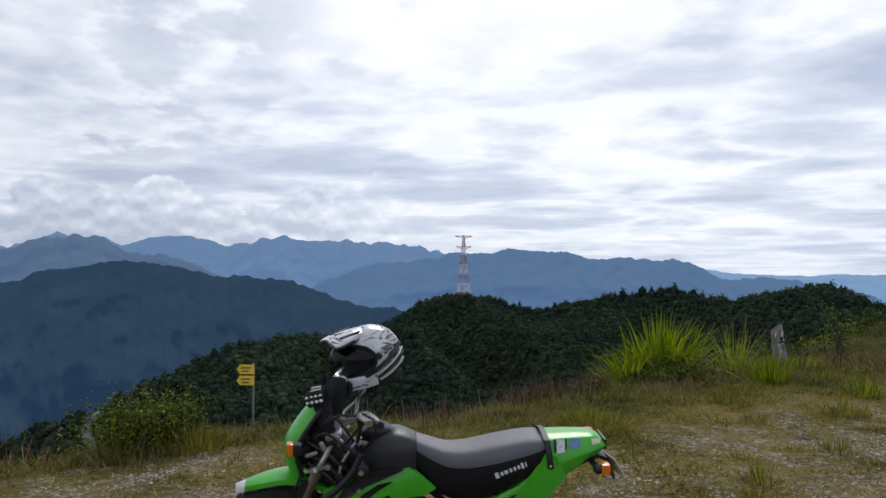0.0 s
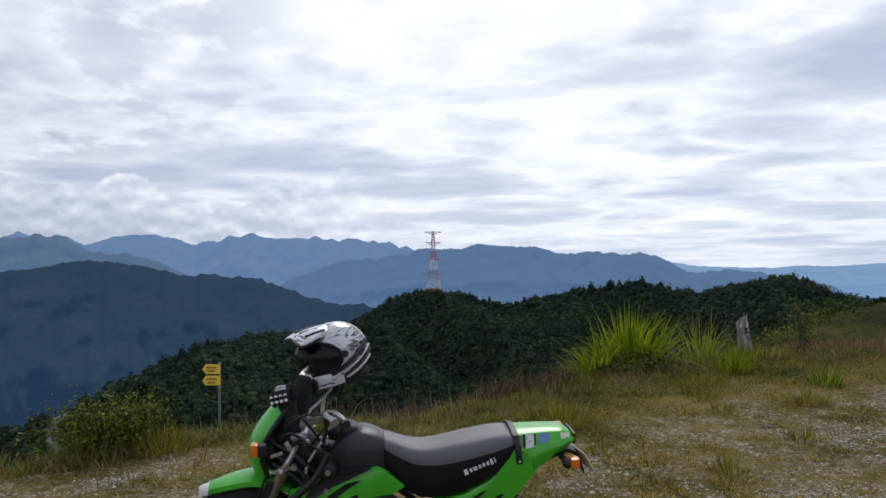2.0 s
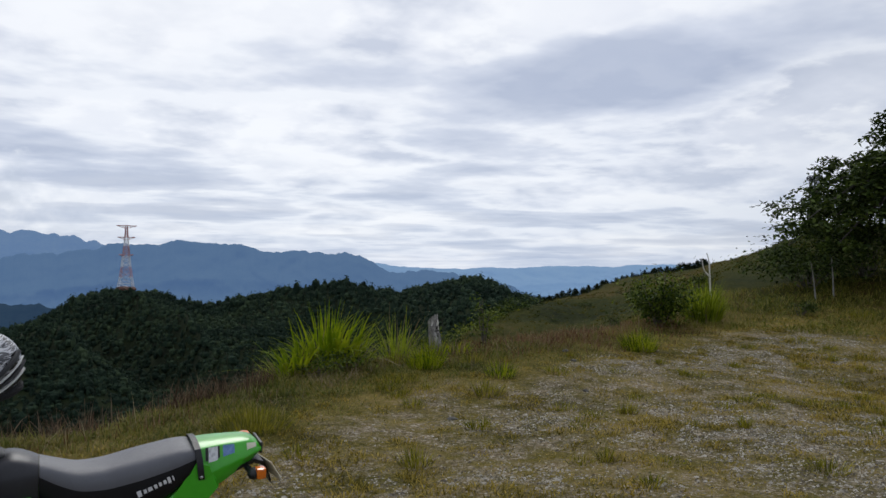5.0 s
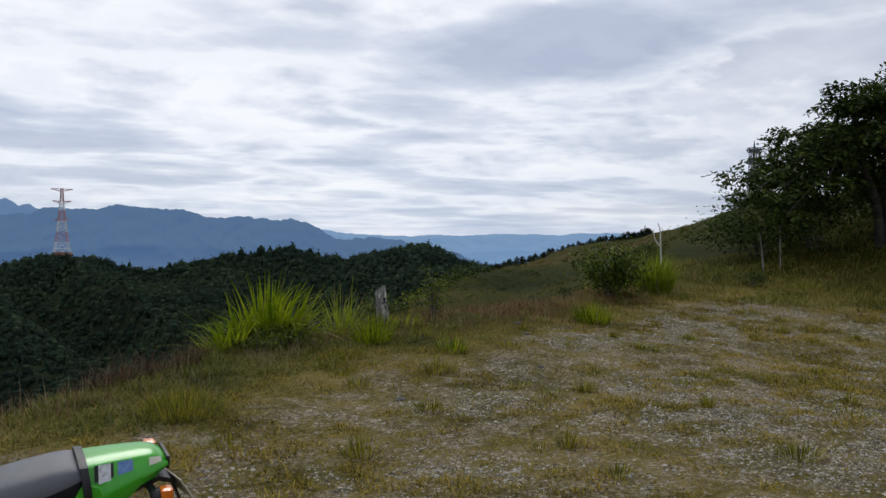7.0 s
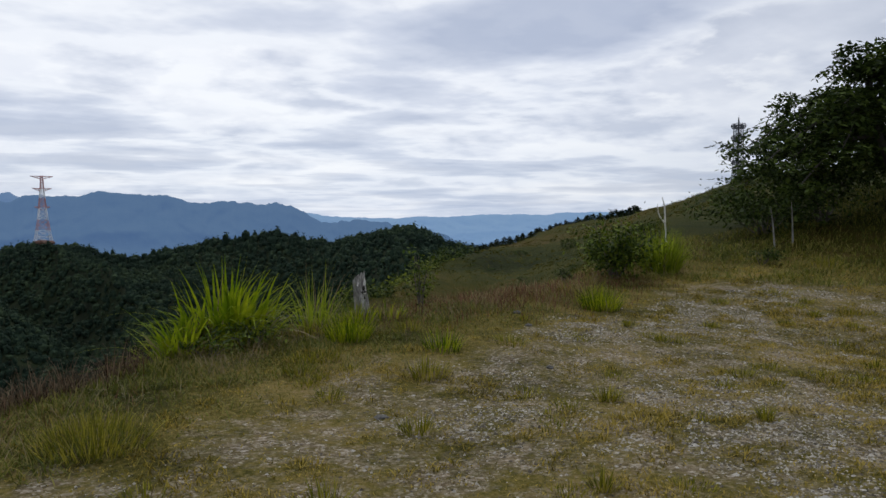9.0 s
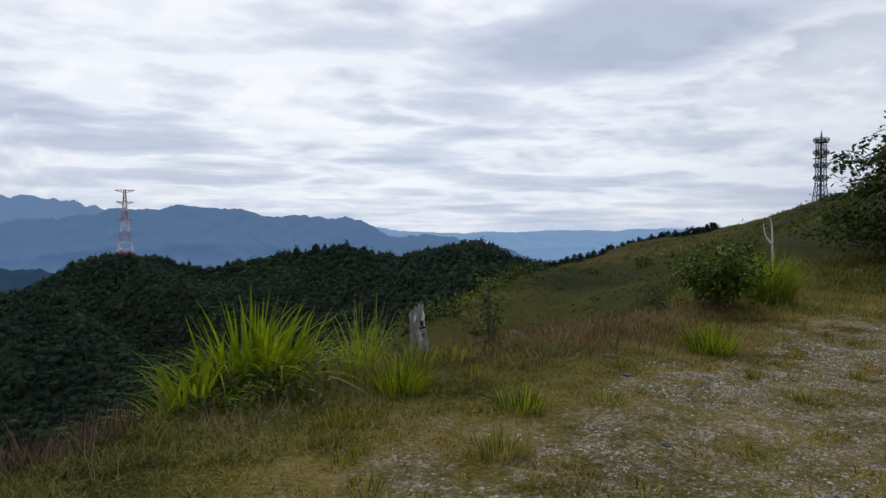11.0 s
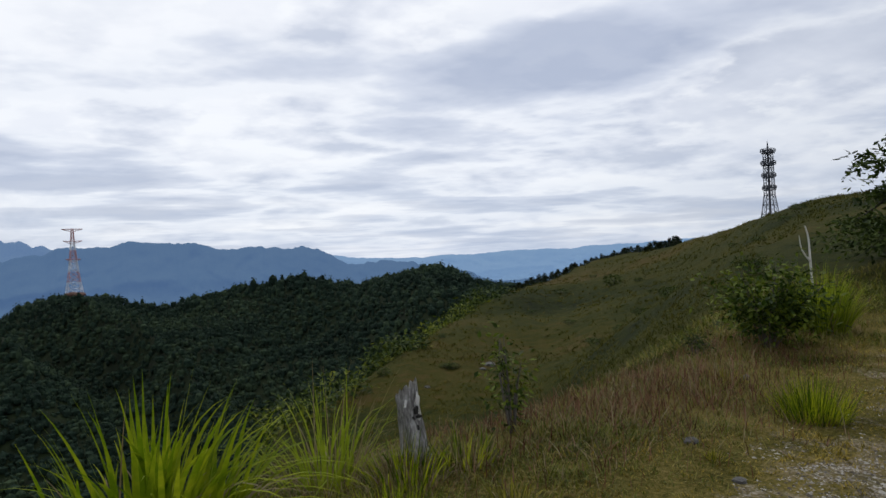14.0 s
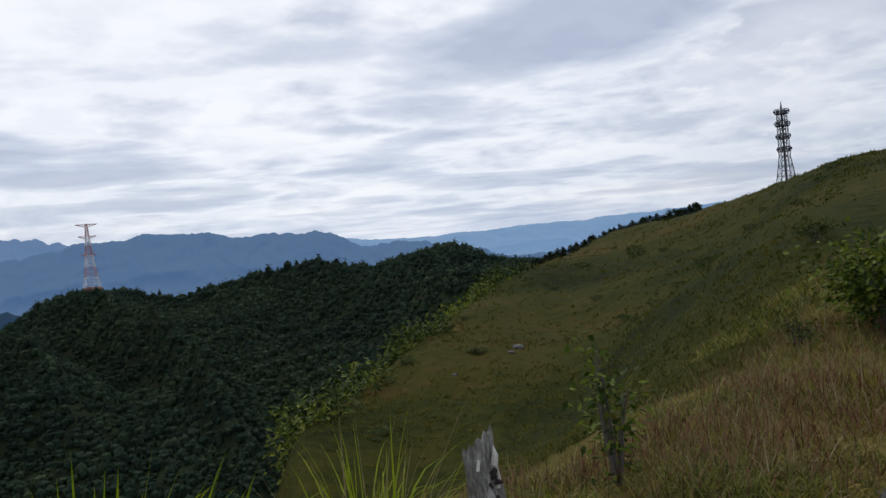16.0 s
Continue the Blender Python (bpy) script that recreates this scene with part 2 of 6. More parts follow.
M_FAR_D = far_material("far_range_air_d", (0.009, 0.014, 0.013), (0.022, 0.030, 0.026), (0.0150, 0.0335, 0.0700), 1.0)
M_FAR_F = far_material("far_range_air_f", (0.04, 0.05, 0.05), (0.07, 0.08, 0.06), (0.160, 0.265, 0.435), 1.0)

# ---------------------------------------------------------------- mesh helpers
def smooth(a, b, v):
    s = np.clip((v - a) / (b - a), 0.0, 1.0)
    return s * s * (3 - 2 * s)


def mesh_of(name, verts, faces, mats, shade=True):
    me = bpy.data.meshes.new(name)
    me.from_pydata([tuple(v) for v in verts], [], [tuple(int(i) for i in f) for f in faces])
    for m in (mats if isinstance(mats, (list, tuple)) else [mats]):
        me.materials.append(m)
    if shade:
        me.polygons.foreach_set("use_smooth", [True] * len(me.polygons))
    me.update()
    return me


def value_noise(x, y, seed=0):
    """Smooth noise in the plane, from -1 to 1."""
    xi, yi = np.floor(x).astype(np.int64), np.floor(y).astype(np.int64)
    fx, fy = x - xi, y - yi
    fx, fy = fx * fx * (3 - 2 * fx), fy * fy * (3 - 2 * fy)

    def rnd(i, j):
        h = (i * 374761393 + j * 668265263 + seed * 974711) & 0x7fffffff
        h = ((h ^ (h >> 13)) * 1274126177) & 0x7fffffff
        return ((h ^ (h >> 16)) & 0xffff) / 32767.5 - 1.0
    a, b, c, d = rnd(xi, yi), rnd(xi + 1, yi), rnd(xi, yi + 1), rnd(xi + 1, yi + 1)
    return (a * (1 - fx) + b * fx) * (1 - fy) + (c * (1 - fx) + d * fx) * fy


def fbm(x, y, octaves=4, seed=0, gain=0.5):
    s, amp = 0.0, 1.0
    for i in range(octaves):
        s = s + amp * value_noise(x, y, seed + 17 * i)
        x, y, amp = x * 2.03 + 11.3, y * 2.03 - 7.1, amp * gain
    return s


# ---------------------------------------------------------------- the lie of the land
VX, VY, VZ = 3.0, 8.0, 1.8
EDGE_X = (-12, -5, -3.2, -1.8, 0, 1.1, 2.2, 3.2, 4, 6.5, 9, 12, 17, 25, 60)        # brow of the lot
EDGE_Y = (-3, 4.9, 6.9, 8.1, 8.8, 9.5, 10.5, 11.45, 12.15, 12.5, 13.1, 14.4, 17, 24, 40)
RIM_AZ = (-180, -60, 0, 6, 13.4, 20, 25.5, 28, 30, 33.6, 36, 40, 45, 48, 52, 57.5, 65, 75, 95, 140, 180)   # outer brow of the grass hill
RIM_R = (9, 8, 7, 14, 20, 28, 38, 48, 58, 75, 90, 106, 98, 86, 72, 66, 62, 60, 60, 40, 9)
RIM_EL = (-11, -14, -16.5, -16.8, -13.9, -11.1, -7.5, -5.7, -4.4, -3.0, -2.2, -0.95, -0.15, 0.5, 1.7, 2.9, 4.6, 6.0, 6.5, 0, -11)
WOOD_AZ = (-60, -31, -23.4, -19.7, -15.9, -12.6, -10.2, -7.7, -4.7, -2.6, 0.9, 3, 6.4, 8.5, 11.9, 14.7, 17.1, 19, 21.3, 25, 26.7, 28.7, 29.6, 31.7, 33.8, 40, 60, 100)
WOOD_EL = (-12, -11, -8.6, -6.8, -5.4, -4.6, -4.6, -5.0, -3.8, -2.7, -1.45, -1.65, -2.6, -2.45, -1.65, -1.3, -0.9, -1.5, -1.85, -1.1, -0.7, -1.1, -1.7, -2.2, -2.4, -2.6, -3, -5)
WOOD_R = (300, 330, 380, 420, 440, 450, 470, 540, 640, 690, 730, 730, 690, 660, 620, 600, 580, 560, 530, 500, 480, 470, 460, 440, 430, 400, 400, 400)


def polar(x, y):
    dx, dy = x - VX, y - VY
    return np.hypot(dx, dy), np.degrees(np.arctan2(dx, dy))


def height(x, y, split=False):
    x, y = np.asarray(x, float), np.asarray(y, float)
    r, az = polar(x, y)
    bank = x - np.interp(y, (2, 9, 12, 15), (22, 18, 15.0, 12.5))
    lot = np.interp(x, (2.5, 4.2, 6.0), (0.045, 0.055, 0.08)) * np.clip(y - 8.0, 0, 4.5) - 0.03 * np.clip(x - 6, 0, 4) + 0.03 * np.clip(x - 11, 0, 8) + 0.10 * np.maximum(bank, 0) ** 2 / (np.maximum(bank, 0) + 1.5)
    lot = lot + 0.03 * fbm(x * 0.5, y * 0.5, 3, 5)
    d = y - np.interp(x, EDGE_X, EDGE_Y) + 0.35 * value_noise(x * 0.7, y * 0.7, 9)
    rim_r = np.interp(az, RIM_AZ, RIM_R)
    rim_z = VZ + rim_r * np.tan(np.radians(np.interp(az, RIM_AZ, RIM_EL)))
    # the bowl between the brow of the lot and the outer brow
    span = np.clip(0.4 * rim_r, 2.0, 11.0)
    k = smooth(-0.15, 1.0, d / span)
    k = np.maximum(k, smooth(14.0, 0.9 * rim_r, r) * smooth(56, 66, az) * (1 - smooth(120, 150, az)))
    bowl = lot * (1 - k) + rim_z * k
    sag = np.interp(az, (10, 20, 30, 36, 41, 48, 53, 58, 70), (0.1, 0.4, 0.9, 2.0, 2.8, 3.5, 3.2, 2.0, 0.3))
    bowl = bowl - sag * k * (1 - smooth(0.45, 1.0, r / rim_r))
    bowl = bowl + k * 0.35 * fbm(x * 0.09, y * 0.09, 4, 3) * smooth(8, 40, r)
    past = np.maximum(r - rim_r, 0.0)
    past = past * past / (past + 4.0)
    near = bowl - 0.62 * past
    steep = 1.0 - smooth(4.0, 16.0, az)
    over = np.maximum(d + 0.2, 0.0)
    near = near - steep * 0.75 * over * over / (over + 0.5)
    # the wooded valley and the ridge that carries the pylon
    wr = np.interp(az, WOOD_AZ, WOOD_R)
    wz = VZ + wr * np.tan(np.radians(np.interp(az, WOOD_AZ, WOOD_EL))) - 5.0
    floor = np.interp(az, (-60, -20, 0, 40), (-110, -95, -80, -60))
    u = np.clip((r - 150) / (wr - 150), 0, 1)
    spur = 1.0 - np.abs(value_noise(az * 0.13 + r * 0.004, r * 0.0015 + 3.0, 21)) * 2.0
    wood = floor + (wz - floor) * u ** 1.5 + (spur * 30.0 + 5.0 * fbm(x * 0.02, y * 0.02, 3, 8)) * np.sin(np.pi * np.clip(u, 0, 1))
    back = np.maximum(r - wr, 0.0)
    wood = wood - 0.5 * back * back / (back + 30.0)
    wood = np.maximum(wood, -420.0)
    z = np.maximum(near, wood)
    if split:
        lotness = smooth(0.25, 1.1, -d / np.interp(x, (-5, -0.6, 0.6, 2, 5, 8, 12), (0.75, 0.9, 2.0, 3.0, 3.2, 2.4, 2.4))) * (1 - smooth(-1.0, 0.8, bank))
        hill = np.maximum(smooth(-0.8, 2.2, d) * smooth(6.5, 11, r), smooth(0.5, 5.0, bank))
        forest = smooth(-1.5, 4.0, wood - near)
        forest = np.maximum(forest, smooth(6, 16, past))
        return z, lotness, hill, forest
    return z


def ground_z(x, y):
    return float(height(np.array([x]), np.array([y]))[0])


def build_ground():
    az = np.concatenate([np.arange(-62, 100, 0.45), np.arange(100, 298, 1.5)])
    n, rings = len(az), 250
    rr = np.geomspace(0.12, 4700.0, rings)
    a, r = np.meshgrid(np.radians(az), rr)
    x, y = VX + r * np.sin(a), VY + r * np.cos(a)
    z, lot, hill, forest = height(x, y, True)
    verts = np.stack([x.ravel(), y.ravel(), z.ravel()], 1)
    i, j = np.meshgrid(np.arange(rings - 1), np.arange(n), indexing="ij")
    j2 = (j + 1) % n
    quads = np.stack([i * n + j, (i + 1) * n + j, (i + 1) * n + j2, i * n + j2], -1).reshape(-1, 4)[:, ::-1]
    verts = np.vstack([verts, [[VX, VY, ground_z(VX, VY)]]])
    faces = quads.tolist() + [[rings * n, k, (k + 1) % n][::-1] for k in range(n)]
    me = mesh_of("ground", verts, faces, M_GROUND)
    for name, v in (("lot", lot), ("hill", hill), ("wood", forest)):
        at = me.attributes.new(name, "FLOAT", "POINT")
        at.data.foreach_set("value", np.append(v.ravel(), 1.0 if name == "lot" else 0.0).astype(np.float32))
    return tagged(new("ground", me), "gravel lot, grass hillside and wooded valley ground", "ground", kind="structure")


build_ground()


# ---------------------------------------------------------------- far mountain ranges
def far_range(crest_az, crest_el, r_crest, r_foot, z_foot, mat, label, seed, rough=0.02, step=0.12, cut=0.13):
    az = np.arange(crest_az[0], crest_az[-1] + 1e-6, step)
    el = np.interp(az, crest_az, crest_el)
    jag = rough * r_crest * (0.9 * fbm(az * 0.35, az * 0 + seed, 5, seed, 0.55))
    peaks = 0.0013 * r_crest * (1.0 - 2.0 * np.abs(value_noise(az * 0.75, az * 0 + 3.0, seed + 2))) + 0.0012 * r_crest * fbm(az * 2.4, az * 0, 3, seed + 4)
    top = VZ + r_crest * np.tan(np.radians(el)) + jag * 0.35 + peaks * min(1.0, rough / 0.02)
    rows = 56
    verts = []
    for k in range(rows):
        u = k / (rows - 1)
        r = r_foot + (r_crest - r_foot) * u
        z = z_foot + (top - z_foot) * u ** 0.9
        warp = 1.6 * fbm(az * 0.12, az * 0 + u * 2.2, 3, seed + 9)
        gully = 1.0 - 2.0 * np.abs(value_noise(az * 0.16 + seed + warp, az * 0 + u * 3.4, seed + 5))
        gully = gully + 0.6 * (1.0 - 2.0 * np.abs(value_noise(az * 0.42 - 1.6 * u + warp, az * 0 + u * 8.0, seed + 6)))
        gully = gully + 0.4 * fbm(az * 0.9 + warp, az * 0 + u * 17.0, 3, seed + 7)
        r2 = r - gully * (r_crest - r_foot) * cut * math.sin(math.pi * u) ** 0.8
        a = np.radians(az)
        verts.append(np.stack([VX + r2 * np.sin(a), VY + r2 * np.cos(a), z + 0 * a], 1))
    a = np.radians(az)
    verts.append(np.stack([VX + (r_crest + 120) * np.sin(a), VY + (r_crest + 120) * np.cos(a), np.full_like(a, z_foot)], 1))
    n = len(az)
    v = np.concatenate(verts)
    i, j = np.meshgrid(np.arange(rows), np.arange(n - 1), indexing="ij")
    f = np.stack([i * n + j, i * n + j + 1, (i + 1) * n + j + 1, (i + 1) * n + j], -1).reshape(-1, 4)
    return tagged(new("backdrop", mesh_of("backdrop", v, f.tolist(), mat)), label, "mountain range", kind="structure")


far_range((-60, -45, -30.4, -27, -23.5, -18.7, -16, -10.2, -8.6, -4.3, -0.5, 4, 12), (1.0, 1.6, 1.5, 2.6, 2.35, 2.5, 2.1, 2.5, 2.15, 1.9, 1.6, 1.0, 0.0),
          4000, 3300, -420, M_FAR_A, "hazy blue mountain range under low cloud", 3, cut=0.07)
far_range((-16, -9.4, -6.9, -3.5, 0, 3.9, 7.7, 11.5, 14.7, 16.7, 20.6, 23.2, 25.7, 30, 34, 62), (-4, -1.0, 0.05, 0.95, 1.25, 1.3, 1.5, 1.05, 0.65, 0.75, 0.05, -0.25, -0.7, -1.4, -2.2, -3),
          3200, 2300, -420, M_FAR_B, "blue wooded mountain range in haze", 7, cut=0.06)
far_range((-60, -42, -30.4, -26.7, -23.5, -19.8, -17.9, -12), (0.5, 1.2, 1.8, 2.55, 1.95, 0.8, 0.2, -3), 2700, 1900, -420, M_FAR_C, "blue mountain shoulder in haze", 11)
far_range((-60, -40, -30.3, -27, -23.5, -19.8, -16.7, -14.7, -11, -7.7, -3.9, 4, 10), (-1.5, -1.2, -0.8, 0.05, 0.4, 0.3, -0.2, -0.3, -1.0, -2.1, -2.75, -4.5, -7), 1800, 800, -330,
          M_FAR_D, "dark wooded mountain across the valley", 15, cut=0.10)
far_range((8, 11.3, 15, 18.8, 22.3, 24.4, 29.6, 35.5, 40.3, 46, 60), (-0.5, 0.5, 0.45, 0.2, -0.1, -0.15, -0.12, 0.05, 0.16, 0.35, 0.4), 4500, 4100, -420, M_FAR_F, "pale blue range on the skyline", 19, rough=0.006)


def build_road():
    """A pale cut in the wooded slope below the lot, where a track climbs."""
    az = np.radians(np.linspace(-26.2, -24.9, 9))
    rr = np.linspace(334, 386, 40)
    a, r = np.meshgrid(az, rr)
    a = a + 0.006 * np.sin(r * 0.12)
    x, y = VX + r * np.sin(a), VY + r * np.cos(a)
    z = height(x, y) + 0.5 + 0.5 * fbm(x * 0.15, y * 0.15, 3, 77) - 1.6 * (np.abs(np.linspace(-1, 1, 9))[None, :] + 0.5 * fbm(r * 0.12, a * 90.0, 3, 78)) ** 2
    v = np.stack([x.ravel(), y.ravel(), z.ravel()], 1)
    i, j = np.meshgrid(np.arange(39), np.arange(8), indexing="ij")
    f = np.stack([i * 9 + j, i * 9 + j + 1, (i + 1) * 9 + j + 1, (i + 1) * 9 + j], -1).reshape(-1, 4)
    m = material("pale_scree", [(0.018, 0.026, 0.018), (0.075, 0.08, 0.078), (0.16, 0.165, 0.168)], (0.14, 0.9), 0.95, bump=0.6, bump_scale=1.0)
    return tagged(new("road", mesh_of("road", v, f.tolist(), m)), "pale gravel track cut into the wooded slope", "road", kind="structure")


build_road()


# ---------------------------------------------------------------- woods on the slopes
def crown_template(rng, broad):
    """A crown 1 high: a lumpy mass of foliage with a few sprays standing off it, ragged at the outline."""
    bm = bmesh.new()
    c = Vector((0, 0, 0.48))
    half = Vector((0.38, 0.38, 0.36)) if broad else Vector((0.25, 0.25, 0.48))
    bmesh.ops.create_icosphere(bm, subdivisions=1, radius=1.0)
    shift = Vector((rng.uniform(0, 40), rng.uniform(0, 40), rng.uniform(0, 40)))
    for v in bm.verts:
        d = v.co.normalized()
        lump = 0.90 + 0.30 * noise.noise(d * 1.9 + shift) + 0.20 * noise.noise(d * 4.3 + shift)
        taper = 1.0 if broad else 1.0 - 0.45 * max(0.0, d.z)
        v.co = c + Vector((d.x * half.x * taper, d.y * half.y * taper, d.z * half.z)) * lump
    for k in range(9):
        z = 1 - 0.9 * (k + 0.5) / 9
        a = 2.399963 * k + rng.uniform(-0.4, 0.4)
        q = math.sqrt(max(0.0, 1 - z * z))
        d = Vector((q * math.cos(a), q * math.sin(a), z))
        p = c + Vector((d.x * half.x, d.y * half.y, d.z * half.z)) * rng.uniform(0.92, 1.12)
        e = d.orthogonal().normalized()
        g = d.cross(e)
        turn, s = rng.uniform(0, 6.28), rng.uniform(0.06, 0.12)
        pts = [p + (e * math.cos(turn + w) + g * math.sin(turn + w)) * s * rng.uniform(0.7, 1.25) + d * rng.uniform(-0.05, 0.06) for w in (0, 2.0, 4.1)]
        bm.faces.new([bm.verts.new(w) for w in pts])
    bm.verts.index_update()
    vs = np.array([v.co[:] for v in bm.verts])
    fs = np.array([[v.index for v in f.verts] for f in bm.faces])
    bm.free()
    return vs, fs


def scatter(templates, places, sizes, spins, tall=None):
    vs, fs, base = [], [], 0
    rng = np.random.default_rng(5)
    pick = rng.integers(0, len(templates), len(places))
    for k, (p, s, a) in enumerate(zip(places, sizes, spins)):
        v, f = templates[pick[k]]
        c, sn = math.cos(a), math.sin(a)
        h = s * (tall[k] if tall is not None else 1.0)
        w = np.stack([(v[:, 0] * c - v[:, 1] * sn) * s, (v[:, 0] * sn + v[:, 1] * c) * s, v[:, 2] * h], 1) + p
        vs.append(w)
        fs.append(f + base)
        base += len(v)
    return np.concatenate(vs), np.concatenate(fs)


def build_forest():
    rng = np.random.default_rng(11)
    prng = random.Random(4)
    temps = [crown_template(prng, k < 10) for k in range(14)]
    n = 66000
    az = rng.uniform(-34, 44, n)
    r = rng.uniform(90 ** 1.5, 800 ** 1.5, n) ** (1 / 1.5)
    a = np.radians(az)
    x, y = VX + r * np.sin(a), VY + r * np.cos(a)
    z, lot, hill, forest = height(x, y, True)
    ridge = np.interp(az, WOOD_AZ, WOOD_R)
    keep = (forest > 0.8) & ~((az > -26.4) & (az < -24.7) & (r > 322) & (r < 390)) & (r < ridge + 25) & (np.hypot(x - 22, y - 730) > 20)
    x, y, z, r = x[keep], y[keep], z[keep], r[keep]
    size = (2.5 + 4.6 * rng.uniform(0, 1, len(x)) ** 2.2) * np.interp(r, (90, 250, 800), (0.42, 0.85, 1.05))
    crest = np.abs(r - np.interp(np.degrees(np.arctan2(x - VX, y - VY)), WOOD_AZ, WOOD_R)) < 28
    size = np.where(crest & (rng.uniform(0, 1, len(x)) < 0.22), size * 1.7, size)
    places = np.stack([x, y, z - size * 0.30], 1)
    v, f = scatter(temps, places, size, rng.uniform(0, 6.28, len(x)), rng.uniform(0.8, 1.25, len(x)))
    return tagged(new("forest", mesh_of("forest", v, f.tolist(), M_FOREST, False)), "dense dark green mixed forest on the ridge", "forest", kind="stuff")


build_forest()

# ---------------------------------------------------------------- plants: helpers
M_BLADE = material("fresh_grass_blade", [(0.036, 0.070, 0.002), (0.115, 0.180, 0.004), (0.36, 0.39, 0.014)], (1.2, 9.0), 0.7, rand=0.75, spec=0.08, translucent=0.45)
M_BLADE_LIGHT = material("sunlit_reed_blade", [(0.075, 0.115, 0.005), (0.19, 0.245, 0.012), (0.35, 0.40, 0.03)], (1.2, 9.0), 0.7, rand=0.6, spec=0.1, translucent=0.45)
M_BLADE_DRY = material("dry_grass_blade", [(0.11, 0.085, 0.034), (0.20, 0.155, 0.072), (0.32, 0.26, 0.145)], (1.5, 9.0), 0.75, rand=0.5, spec=0.2, translucent=0.3)
M_TURF = material("turf_blade", [(0.056, 0.074, 0.008), (0.148, 0.158, 0.018), (0.26, 0.215, 0.056)], (0.8, 6.0), 0.7, rand=0.5, spec=0.2, translucent=0.3)
M_MOSS = material("low_sward_blade", [(0.090, 0.072, 0.010), (0.240, 0.185, 0.024), (0.40, 0.295, 0.060)], (0.8, 6.0), 0.8, rand=0.5, spec=0.15, translucent=0.25)
M_WEED = material("brown_weed_stem", [(0.038, 0.026, 0.015), (0.098, 0.064, 0.038), (0.18, 0.128, 0.08)], (0.7, 5.0), 0.85, rand=0.7, spec=0.1, translucent=0.25)
M_TUFT = material("yellow_green_tuft_blade", [(0.085, 0.092, 0.008), (0.215, 0.205, 0.016), (0.36, 0.31, 0.04)], (0.8, 6.0), 0.8, rand=0.6, spec=0.12, translucent=0.3)
M_RUST = material("rusty_seed_grass", [(0.064, 0.028, 0.015), (0.160, 0.071, 0.039), (0.26, 0.150, 0.092)], (0.7, 5.0), 0.85, rand=0.5, spec=0.1, translucent=0.25)
M_HILL = material("hill_grass_blade", [(0.032, 0.038, 0.004), (0.072, 0.073, 0.008), (0.14, 0.112, 0.021)], (0.09, 0.9), 0.85, rand=0.35, spec=0.1, translucent=0.2)
M_LEAF = material("shrub_leaf", [(0.018, 0.036, 0.003), (0.055, 0.092, 0.008), (0.15, 0.19, 0.02)], (1.0, 8.0), 0.6, rand=0.6, spec=0.15, translucent=0.3)
M_LEAF_FRESH = material("young_thicket_leaf", [(0.028, 0.046, 0.004), (0.080, 0.112, 0.010), (0.20, 0.22, 0.026)], (0.3, 3.0), 0.65, rand=0.6, spec=0.12, translucent=0.3)
M_LEAF_DARK = material("tree_leaf", [(0.015, 0.027, 0.006), (0.034, 0.056, 0.011), (0.085, 0.118, 0.024)], (0.6, 5.0), 0.7, rand=0.6, spec=0.1, translucent=0.2)
M_PINE = material("pine_needles", [(0.008, 0.014, 0.006), (0.018, 0.030, 0.011), (0.034, 0.05, 0.018)], (0.5, 4.0), 0.8, rand=0.3, spec=0.1)
M_BARK = material("grey_bark", [(0.05, 0.042, 0.034), (0.11, 0.095, 0.08), (0.19, 0.17, 0.15)], (3.0, 30.0), 0.9, bump=0.7, bump_scale=35.0)
M_BARK_DARK = material("dark_tree_bark", [(0.022, 0.018, 0.014), (0.05, 0.043, 0.036), (0.09, 0.08, 0.068)], (3.0, 30.0), 0.9, bump=0.7, bump_scale=35.0)
M_DEAD = material("bleached_dead_wood", [(0.020, 0.017, 0.015), (0.24, 0.225, 0.205), (0.62, 0.60, 0.57)], (18.0, 70.0), 0.85, bump=1.0, bump_scale=60.0, fine=0.6, grain=0.22, relief=0.03)
M_BARK_PALE = material("pale_young_bark", [(0.12, 0.11, 0.095), (0.22, 0.205, 0.18), (0.32, 0.30, 0.27)], (4.0, 30.0), 0.85, bump=0.4, bump_scale=60.0)
M_DEAD_PALE = material("pale_split_wood", [(0.42, 0.39, 0.34), (0.62, 0.59, 0.54), (0.78, 0.76, 0.72)], (6.0, 40.0), 0.8, bump=0.5, bump_scale=60.0)
M_SCAR = material("charred_scar", [(0.012, 0.010, 0.008), (0.03, 0.025, 0.02)], (8.0, 40.0), 0.95, bump=0.8, bump_scale=50.0)
M_STONE = material("lot_stone", [(0.075, 0.062, 0.044), (0.185, 0.162, 0.126), (0.40, 0.372, 0.315)], (3.0, 30.0), 0.9, bump=0.4, bump_scale=60.0, rand=0.8)


M_ROCK = material("weathered_stone", [(0.045, 0.042, 0.036), (0.10, 0.095, 0.085), (0.17, 0.165, 0.155)], (6.0, 40.0), 0.95, bump=0.5, bump_scale=60.0)


